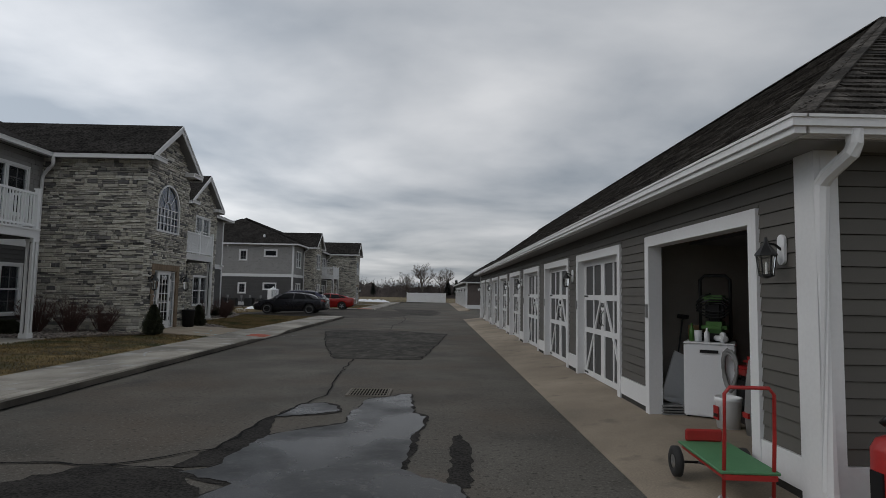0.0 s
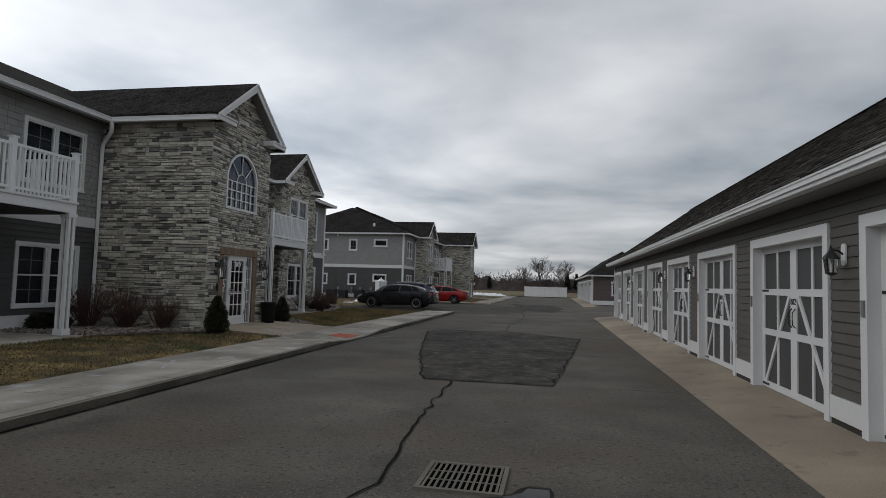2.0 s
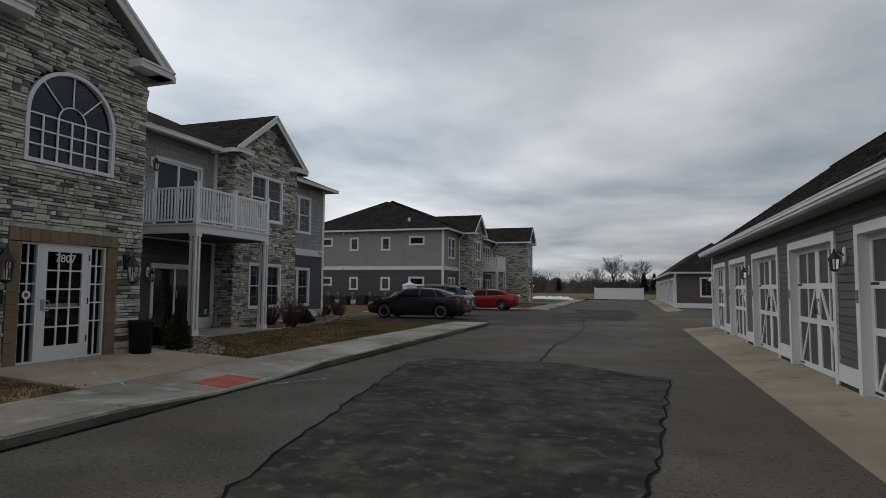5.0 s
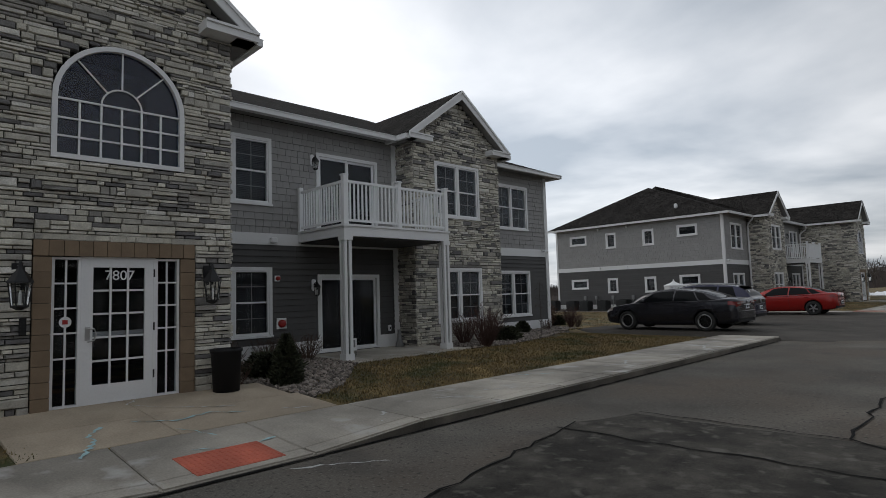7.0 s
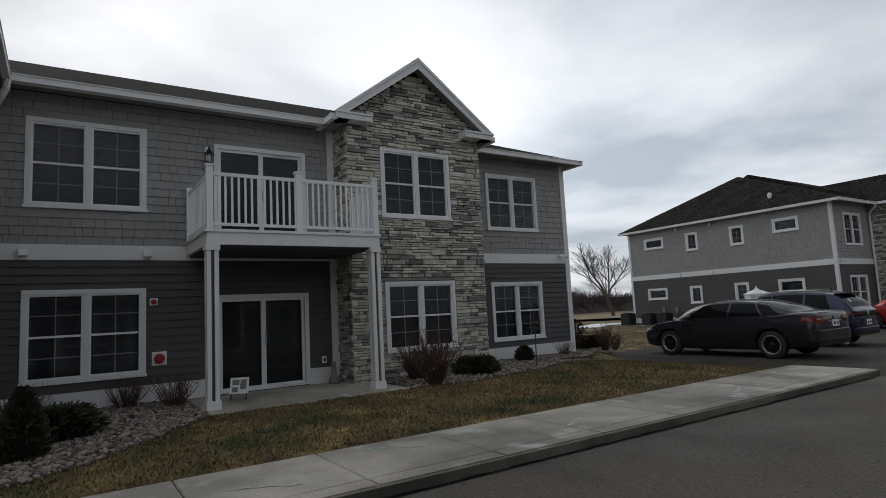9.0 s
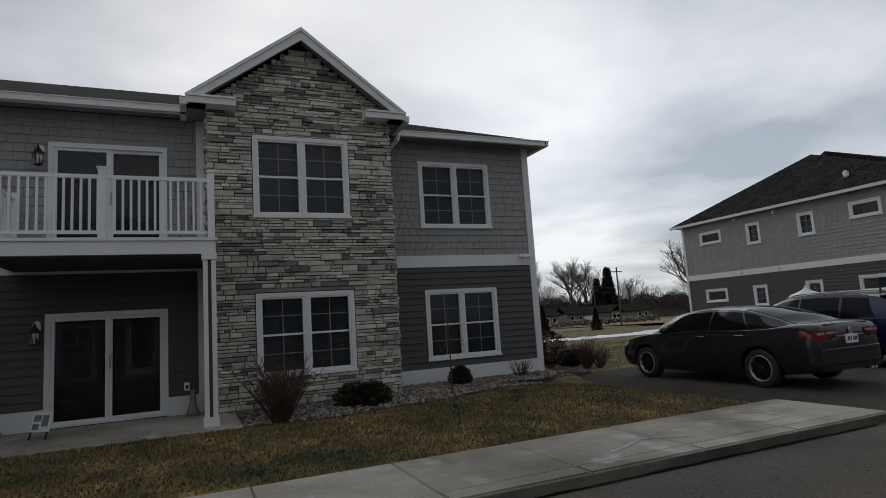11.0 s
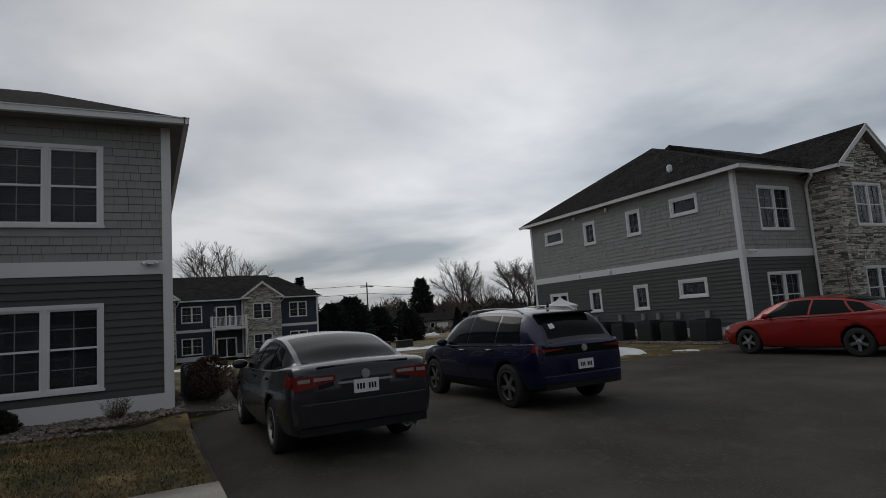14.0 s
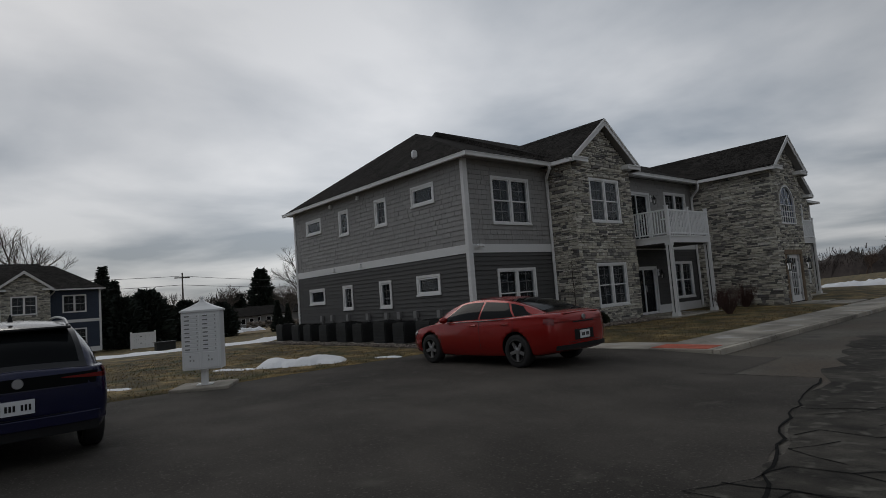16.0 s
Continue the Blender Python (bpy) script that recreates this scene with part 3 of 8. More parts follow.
def balcony(parent, at, w, d, z):
    """A railed balcony on two posts. The wall is at Y = 0, it stands out to Y = -d."""
    b = part("balcony", boxes((0, w, -d, 0, z - 0.24, z - 0.02)), M["white"], parent, "white balcony on square posts", at)
    part("deck", boxes((-0.03, w + 0.03, -d - 0.03, -0.01, z - 0.02, z + 0.03)), M["white"], b)
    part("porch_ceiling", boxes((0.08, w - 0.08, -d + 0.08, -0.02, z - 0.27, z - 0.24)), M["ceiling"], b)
    top = z + 1.05
    for x in (0.06, w / 2, w - 0.06):
        bm = boxes((x - 0.055, x + 0.055, -d + 0.0, -d + 0.11, z + 0.03, top + 0.1), (x - 0.075, x + 0.075, -d - 0.02, -d + 0.13, top + 0.1, top + 0.13))
        part("newel_post", bm, M["vinyl"], b)
    part("newel_post", boxes((0.005, 0.115, -0.12, -0.02, z + 0.03, top + 0.1)), M["vinyl"], b)
    for x0, x1, y0, y1 in ((0.12, w - 0.12, -d + 0.03, -d + 0.08), (0.035, 0.085, -d + 0.11, -0.12), (w - 0.085, w - 0.035, -d + 0.11, -0.02)):
        part("rail", boxes((x0, x1, y0, y1, top - 0.06, top)), M["vinyl"], b)
        part("rail", boxes((x0, x1, y0, y1, z + 0.1, z + 0.15)), M["vinyl"], b)
    bal = cached(("baluster", 1), lambda: to_mesh("baluster", boxes((-0.017, 0.017, -0.017, 0.017, 0.15, 0.99)), M["vinyl"]))
    n = round((w - 0.2) / 0.115)
    for i in range(1, n):
        part("baluster", bal, None, b, "", pose(0.1 + (w - 0.2) * i / n, -d + 0.055, z))
    n = round((d - 0.25) / 0.115)
    for i in range(1, n):
        for x in (0.06, w - 0.06):
            part("baluster", bal, None, b, "", pose(x, -d + 0.12 + (d - 0.25) * i / n, z))
    for x in (0.1, w - 0.1):
        yc = -d + 0.1
        bm = boxes((x - 0.12, x + 0.12, yc - 0.12, yc + 0.12, 0.2, 0.38), (x - 0.12, x + 0.12, yc - 0.12, yc + 0.12, z - 0.34, z - 0.24))
        for sx in (-1, 1):
            for sy in (-1, 1):
                bx(bm, *sorted((x + sx * 0.1, x + sx * 0.028)), *sorted((yc + sy * 0.1, yc + sy * 0.028)), 0.38, z - 0.34)
        part("post", bm, M["white"], b, "white porch post with slotted faces")
        # core coloured dark grey in the white post, for the shade in its slots
        part("post_core", boxes((x - 0.055, x + 0.055, yc - 0.055, yc + 0.055, 0.38, z - 0.34)), M["panel"], b)
    return b


# ---- apartment buildings ----
PLANK = (plank_unit(M["dark_siding"], 0.03, 0.006),)
SHAKE = (plank_unit(M["shingle"], 0.026, 0.007),)
STONES = [(stone_unit(M["stone"], k),) for k in range(6)]


def apartment_building(at, label, detail, lower, upper, number="", end_detail=False, plain_pavilion=False, sides=(4.95, 4.6)):
    """Two storeys: a stone entrance pavilion in the middle, and on either side a recess with a balcony, a stone bay and an end."""
    b = thing("apartment_building", at, label, "building")

    def wall(name, at, a0, a1, z0, z1, holes, gable=None):
        return part(name, wall_mesh(a0, a1, z0, z1, holes, 0.2, gable), M["gap_backing"], b, "", at)

    def stone(at, a0, a1, holes=(), gable=None, limit=0, seed=1, z1=6.08, face=None):
        w = wall("stone_wall", at, a0, a1, 0.12, z1, holes, gable)
        clad(w, "stone", a0, a1, 0.16, z1, [(h[0] - 0.01, h[1] + 0.01, h[2] - 0.01, h[3] + 0.01) for h in holes], (M["stone"], M["stone_far"]), limit, seed=seed, gable=face or gable, wrap=0.03)
        return w

    def sided(at, a0, a1, holes=(), limit=(0, 0), seed=1, upper_kind="shake"):
        w = wall("sided_wall", at, a0, a1, 0.12, 6.08, holes)
        pad = [(h[0], h[1], h[2], h[3]) for h in holes]
        clad(w, "lap", a0, a1, 0.58, 2.96, pad, (M["dark_siding"], lower), limit[0], 0.15, seed)
        clad(w, upper_kind, a0, a1, 3.24, 6.06, pad, (M["shingle"], upper), limit[1], 0.165, seed + 1)
        for z0, z1, y in ((0.14, 0.58, -0.035), (2.96, 3.24, -0.035)):
            for s0, s1 in free_spans(a0, a1, z0, z1, pad):
                part("trim_board", boxes((s0, s1, y, 0, z0, z1)), M["white"], w)
        return w

    # entrance pavilion
    F = facing(3.53, 0, 90)
    if plain_pavilion:
        holes = [(-0.96, 0.96, 0.8, 2.42), (-0.96, 0.96, 3.9, 5.57)]
    else:
        holes = [(-1.06, 1.06, 0.0, 2.54), (-0.88, 0.88, 3.7, 5.46)]
    arch = lambda z: 0.88 if z < 4.58 else math.sqrt(max(0, 0.7744 - (z - 4.58) ** 2))
    if plain_pavilion:
        stone(F, -1.62, 1.62, holes, (0, 1.62, 7.4), detail and 300, 3, face=(0, 1.688, 7.35))
        for h in holes:
            window(b, F @ pose(h[0], 0, h[2]), 1.92, round(h[3] - h[2], 2))
    else:
        steps = [4.58 + 0.88 * math.sin(k * math.pi / 2 / 9) for k in range(10)]
        cut = [holes[0], (-0.88, 0.88, 3.7, 4.58)] + [(-arch(z0), arch(z0), z0, z1) for z0, z1 in zip(steps, steps[1:])]
        stone(F, -1.62, 1.62, cut, (0, 1.62, 7.4), detail and 300, 3, face=(0, 1.688, 7.35))
        arched_window(b, F @ pose(0, 0, 3.7))
        entrance(b, F, number)
    stone(facing(0, -1.62, 0), 0.0, 3.53, (), None, detail and 300, 4)
    stone(facing(3.53, 1.62, 180), 0.0, 3.53, (), None, 0, 5)
    for s in (1, -1):
        def span(u0, u1):
            return (u0, u1) if s > 0 else (-u1, -u0)
        # recess with the balcony
        F = facing(0, 0, 90)
        a0, a1 = span(1.62, 8.22)
        w0, w1 = span(2.29, 4.24)
        d0, d1 = span(5.5, 7.48)
        holes = [(w0, w1, 0.75, 2.42), (w0, w1, 3.9, 5.57), (d0, d1, 0.25, 2.25), (d0, d1, 3.3, 5.43)]
        sided(F, a0, a1, holes, (detail and 150, 300 if detail and s > 0 else 0), 11 + s)
        window(b, F @ pose(w0, 0, 0.75), 1.95, 1.67)
        window(b, F @ pose(w0, 0, 3.9), 1.95, 1.67)
        slider(b, F @ pose(d0, 0, 0.25), 1.98, 2.0)
        slider(b, F @ pose(d0, 0, 3.3), 1.98, 2.13)
        off = sides[0] if s > 0 else sides[1]
        g0, g1 = span(off, off + 3.32)
        balcony(b, F @ pose(g0, 0, 0), 3.32, 2.05, 3.28)
        l0 = 5.38 * s
        lantern(b, F @ pose(l0, -0.02, 1.98)), lantern(b, F @ pose(l0, -0.02, 5.2))
        part("corner_board", boxes((s * 8.1 - 0.09, s * 8.1 + 0.09, -0.04, 0, 0.2, 6.06)), M["white"], b, "", F)
        # stone bay with a gable
        F = facing(0.74, 0, 90)
        a0, a1 = span(8.22, 11.85)
        w0, w1 = span(9.02, 10.94)
        holes = [(w0, w1, 0.8, 2.42), (w0, w1, 3.9, 5.57)]
        c = (a0 + a1) / 2
        stone(F, a0, a1, holes, (c, 1.81, 7.5), 300 if detail and s > 0 else 0, 21 + s, face=(c, 1.866, 7.47))
        for h in holes:
            window(b, F @ pose(h[0], 0, h[2]), 1.92, round(h[3] - h[2], 2))
        for u, x0, turn in ((s * 8.22, 0.0, -s), (s * 11.85, -0.4, s)):
            G = facing(x0, u, 0) if turn < 0 else facing(0.74, u, 180)
            stone(G, 0, 0.74 - x0, (), None, 0, 31 + s)
        # end
        F = facing(-0.4, 0, 90)
        a0, a1 = span(11.85, 16.05)
        w0, w1 = span(12.96, 14.88)
        holes = [(w0, w1, 0.75, 2.42), (w0, w1, 3.9, 5.56)]
        sided(F, a0, a1, holes, (150 if detail and s > 0 else 0, 300 if detail and s > 0 else 0), 41 + s)
        for h in holes:
            window(b, F @ pose(h[0], 0, h[2]), 1.92, round(h[3] - h[2], 2))
        part("corner_board", boxes((s * 16.0 - 0.08, s * 16.0 + 0.08, -0.045, 0, 0.2, 6.06)), M["white"], b, "", F)
        bm = boxes((-0.06, 0.06, -0.2, -0.045, -0.05, 0.03))
        tube(bm, [(0.05, -0.12, 0.0), (0.16, -0.2, -0.05)], 0.04, 8), tube(bm, [(-0.05, -0.12, 0.0), (-0.16, -0.2, -0.05)], 0.04, 8)
        part("flood_light", bm, M["vinyl"], b, "white twin flood light", F @ pose(s * 15.7, 0, 3.2))
        # side wall with its small windows
        G = facing(-0.4, s * 16.05, 180) if s > 0 else facing(-12.4, s * 16.05, 0)
        at_x = lambda x0, x1: ((-0.4 - x1, -0.4 - x0) if s > 0 else (x0 + 12.4, x1 + 12.4))
        small = [(-11.22, -9.82, 4.84, 5.54, "slot"), (-8.28, -7.5, 4.46, 5.55, "narrow"), (-5.55, -4.75, 4.46, 5.55, "narrow"), (-3.2, -1.9, 4.84, 5.58, "slot"),
                 (-11.22, -9.82, 1.68, 2.4, "slot"), (-8.28, -7.5, 1.36, 2.4, "narrow"), (-5.55, -4.75, 1.34, 2.4, "narrow"), (-3.2, -1.9, 1.7, 2.42, "slot")]
        holes = [(*at_x(x0, x1), z0, z1) for x0, x1, z0, z1, k in small]
        w = sided(G, 0, 12.0, holes, (0, 0), 61 + s)
        for (x0, x1, z0, z1, k), h in zip(small, holes):
            window(b, G @ pose(h[0], 0, z0), round(x1 - x0, 2), round(z1 - z0, 2), k)
        part("corner_board", boxes((-0.04, 0.1, -0.05, 0, 0.2, 6.06)) if s > 0 else boxes((11.9, 12.04, -0.05, 0, 0.2, 6.06)), M["white"], b, "", G)
        part("corner_board", boxes((-0.04, 0.1, -0.05, 0, 0.2, 6.06)) if s < 0 else boxes((11.9, 12.04, -0.05, 0, 0.2, 6.06)), M["white"], b, "", G)
        for x, z in ((-8.9, 3.1), (-6.8, 3.1), (-8.9, 5.85), (-6.7, 5.85)):
            q = at_x(x, x + 0.12)
            part("vent_hood", bevelled(boxes((q[0], q[1], -0.14, -0.02, z - 0.08, z + 0.08)), 0.02), M["vinyl"], b, "", G)
        for i, x in enumerate((-10.2, -9.3, -8.0, -6.5, -5.2, -4.4, -3.4, -2.1)):
            q = at_x(x, x + 0.18)
            part("meter_box", boxes((q[0], q[1], -0.13, -0.02, 0.95, 1.2), (q[0] + 0.06, q[0] + 0.1, -0.06, -0.02, 0.5, 0.95)), M["grey_box"], b, "grey utility box with conduit", G)
    # back wall and inside
    part("back_wall", boxes((-12.4, -12.2, -15.85, 15.85, 0.12, 6.08)), upper, b)
    # inner wall and floors added near-black, so the rooms look unlit
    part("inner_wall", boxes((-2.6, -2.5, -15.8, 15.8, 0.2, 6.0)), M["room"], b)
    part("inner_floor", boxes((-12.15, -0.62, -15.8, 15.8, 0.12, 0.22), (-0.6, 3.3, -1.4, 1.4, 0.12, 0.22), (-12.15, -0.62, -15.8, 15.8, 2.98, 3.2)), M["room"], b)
    # roofs
    for corners in roof_slopes():
        bm = bmesh.new()
        slab(bm, corners, 0.1)
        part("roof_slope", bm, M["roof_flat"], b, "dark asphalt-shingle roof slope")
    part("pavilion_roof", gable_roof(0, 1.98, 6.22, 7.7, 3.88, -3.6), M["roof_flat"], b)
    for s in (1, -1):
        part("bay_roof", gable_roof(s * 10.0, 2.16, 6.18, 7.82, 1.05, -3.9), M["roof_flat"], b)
    rakes = [(0, 1.98, 7.7, 3.88, 3.53, 1.62), (10.0, 2.16, 7.82, 1.05, 0.74, 1.81), (-10.0, 2.16, 7.82, 1.05, 0.74, 1.81)]
    for c, hw, top, xf, xw, hwall in rakes:
        for s in (1, -1):
            bm = bmesh.new()
            k = (top - 6.2) / hw
            pts = [(s * hw, 6.2), (0, top), (0, top - 0.26), (s * (hw - 0.0), 6.2 - 0.2)]
            a = [bm.verts.new((xf - 0.0, c + u, z - 0.02)) for u, z in pts]
            q = [bm.verts.new((xf + 0.03, c + u, z - 0.02)) for u, z in pts]
            bm.faces.new(a), bm.faces.new(q[::-1])
            for i in range(4):
                bm.faces.new((a[i], a[(i + 1) % 4], q[(i + 1) % 4], q[i]))
            part("rake_board", bm, M["white"], b)
            bm = bmesh.new()
            pts = [(s * (hw + 0.01), 6.21), (0, top + 0.01), (0, top - 0.07), (s * (hw + 0.01), 6.14)]
            a = [bm.verts.new((xf + 0.031, c + u, z - 0.02)) for u, z in pts]
            q = [bm.verts.new((xf + 0.06, c + u, z - 0.02)) for u, z in pts]
            bm.faces.new(a), bm.faces.new(q[::-1])
            for i in range(4):
                bm.faces.new((a[i], a[(i + 1) % 4], q[(i + 1) % 4], q[i]))
            part("rake_mould", bm, M["white"], b)
            bm = bmesh.new()
            pts = [(s * hw, 6.06), (0, top - 0.15), (0, top - 0.18), (s * hw, 6.03)]
            a = [bm.verts.new((xw, c + u, z)) for u, z in pts]
            q = [bm.verts.new((xf, c + u, z)) for u, z in pts]
            bm.faces.new(a), bm.faces.new(q[::-1])
            for i in range(4):
                bm.faces.new((a[i], a[(i + 1) % 4], q[(i + 1) % 4], q[i]))
            part("rake_soffit", bm, M["soffit"], b)
            y0, y1 = sorted((c + s * (hw + 0.02), c + s * (hwall - 0.52)))
            part("eave_return", boxes((xw, xf + 0.05, y0, y1, 6.02, 6.14), (xw, xf + 0.08, y0, y1, 6.14, 6.18)), M["white"], b)
            y0, y1 = sorted((c + s * hw, c + s * (hwall + 0.01)))
            back = 0.52 if c == 0 else 0.0
            part("eave_board", boxes((back, xf, y0, y1, 6.02, 6.04)), M["soffit"], b)
            y0, y1 = sorted((c + s * hw, c + s * (hw + 0.11)))
            part("gutter", boxes((back + 0.1, xf, y0, y1, 5.99, 6.1), (back + 0.1, xf, y0 - 0.01, y1 + 0.01, 6.1, 6.12)), M["white"], b)
    for s in (1, -1):
        y0, y1 = sorted((s * 2.02, s * 7.85))
        part("gutter", boxes((0.5, 0.6, y0, y1, 5.99, 6.1), (0.49, 0.62, y0, y1, 6.1, 6.12)), M["white"], b)
        part("fascia", boxes((0.46, 0.5, y0, y1, 5.98, 6.12)), M["white"], b)
        part("soffit", boxes((0.0, 0.46, y0 - 0.5, y1 + 0.3, 6.06, 6.08)), M["soffit"], b)
        y0, y1 = sorted((s * 12.25, s * 16.36))
        part("gutter", boxes((0.08, 0.18, y0, y1, 5.99, 6.1), (0.07, 0.2, y0, y1, 6.1, 6.12)), M["white"], b)
        part("soffit", boxes((-0.4, 0.08, y0, y1, 6.04, 6.06)), M["soffit"], b)
        y0, y1 = sorted((s * 16.05, s * 16.36))
        part("soffit", boxes((-12.95, -0.4, y0, y1, 6.04, 6.06)), M["soffit"], b)
        y0, y1 = sorted((s * 16.34, s * 16.44))
        part("gutter", boxes((-12.95, 0.18, y0, y1, 5.99, 6.1), (-12.97, 0.2, y0 - 0.01, y1 + 0.01, 6.1, 6.12)), M["white"], b)
        # rain pipes beside the pavilion and the bay
        downspout(b, [(0.6, s * 2.06, 6.05), (0.6, s * 2.04, 5.84), (0.54, s * 1.98, 5.72), (0.26, s * 1.84, 5.54), (0.13, s * 1.79, 5.42), (0.1, s * 1.78, 5.3), (0.1, s * 1.78, 0.3)])
        downspout(b, [(0.13, s * 12.35, 6.05), (0.13, s * 12.3, 5.9), (-0.2, s * 12.1, 5.65), (-0.3, s * 11.98, 5.5), (-0.3, s * 11.98, 0.3)])
    bm = boxes((-3.45, -3.25, -15.75, -15.55, 6.75, 7.06))
    part("roof_vent", bevelled(bm, 0.05, 2), M["vinyl"], b, "white roof vent", pose(0, 0, 0))
    return b


def roof_slopes():
    """The main hip roof: higher over the middle, lower over both ends."""
    out = []
    e, mid, end = 6.14, 9.08, 8.84
    for s in (1, -1):
        out.append([(0.52, 0, e), (0.52, s * 11.9, e), (-6.4, s * 11.9, mid), (-6.4, 0, mid)])
        out.append([(0.1, s * 11.9, e), (0.1, s * 16.36, e), (-6.4, s * 13.05, end), (-6.4, s * 11.0, end)])
        out.append([(0.1, s * 16.36, e), (-12.95, s * 16.36, e), (-6.4, s * 13.05, end)])
        out.append([(-12.95, s * 16.36, e), (-12.95, 0, e), (-6.4, 0, end), (-6.4, s * 13.05, end)])
        out.append([(-12.95, s * 10, e), (-12.95, 0, e), (-6.4, 0, mid), (-6.4, s * 11.9, mid)])
        out.append([(0.52, s * 11.9, e), (-6.4, s * 11.9, mid), (-7.0, s * 12.0, end - 0.1), (0.4, s * 12.0, e - 0.05)])
    return out


def gable_roof(c, hw, z0, top, x_front, x_back):
    bm = bmesh.new()
    for s in (1, -1):
        slab(bm, [(x_front + 0.02, c, top), (x_front + 0.02, c + s * (hw + 0.02), z0), (x_back, c + s * (hw + 0.02), z0), (x_back, c, top)], 0.1)
    return bm


def arched_window(b, at):
    """A round-headed window, 1.76 m wide and high, with a fan of bars."""
    def outline(r, base):
        return [(-r, base), (r, base)] + [(math.cos(k * math.pi / 20) * r, 0.88 + math.sin(k * math.pi / 20) * r) for k in range(21)]
    bm = bmesh.new()
    o, i = outline(0.89, 0.0), outline(0.82, 0.07)
    for y0, y1, flip in ((-0.05, 0.06, False),):
        of, inf = [bm.verts.new((x, y0, z)) for x, z in o], [bm.verts.new((x, y0, z)) for x, z in i]
        ob_, inb = [bm.verts.new((x, y1, z)) for x, z in o], [bm.verts.new((x, y1, z)) for x, z in i]
        n = len(o)
        for k in range(n):
            j = (k + 1) % n
            bm.faces.new((of[k], of[j], inf[j], inf[k]))
            bm.faces.new((of[j], of[k], ob_[k], ob_[j]))
            bm.faces.new((inf[k], inf[j], inb[j], inb[k]))
            bm.faces.new((ob_[k], inb[k], inb[j], ob_[j]))
    w = part("arched_window", bm, M["white"], b, "white arched window with a fan grille", at)
    bm = bmesh.new()
    t = 0.013
    for x in (-0.547, -0.273, 0.0, 0.273, 0.547):
        bx(bm, x - t, x + t, -0.01, 0.02, 0.07, 0.86)
    for z in (0.325, 0.585, 0.86):
        bx(bm, -0.82, 0.82, -0.012, 0.018, z - t, z + t)
    arc = [(math.cos(k * math.pi / 12) * 0.273, 0.0, 0.86 + math.sin(k * math.pi / 12) * 0.273) for k in range(13)]
    for q0, q1 in zip(arc, arc[1:]):
        tube(bm, [q0, q1], t, 6)
    for k in (45, 90, 135):
        c, s = math.cos(radians(k)), math.sin(radians(k))
        tube(bm, [(c * 0.273, 0, 0.86 + s * 0.273), (c * 0.84, 0, 0.88 + s * 0.83)], t, 6)
    part("grille", bm, M["vinyl"], w)
    bm = bmesh.new()
    prism(bm, outline(0.84, 0.05), -0.004, 0.004)
    bmesh.ops.rotate(bm, verts=bm.verts[:], cent=(0, 0, 0), matrix=Matrix.Rotation(radians(90), 3, "X"))
    bmesh.ops.translate(bm, verts=bm.verts[:], vec=(0, 0.03, 0))
    p = part("pane", bm, M["arch_glass"], w)
    p.visible_shadow = False


def letters(text, size, mat, parent, at, name="number", depth=0.004):
    cu = bpy.data.curves.new(name, "FONT")
    cu.body, cu.size, cu.extrude, cu.align_x = text, size, depth, "CENTER"
    ob = new(name, cu)
    me = bpy.data.meshes.new_from_object(ob.evaluated_get(bpy.context.evaluated_depsgraph_get()))
    bpy.data.objects.remove(ob)
    me.materials.clear(); me.materials.append(mat)
    return part(name, me, mat, parent, "", at)


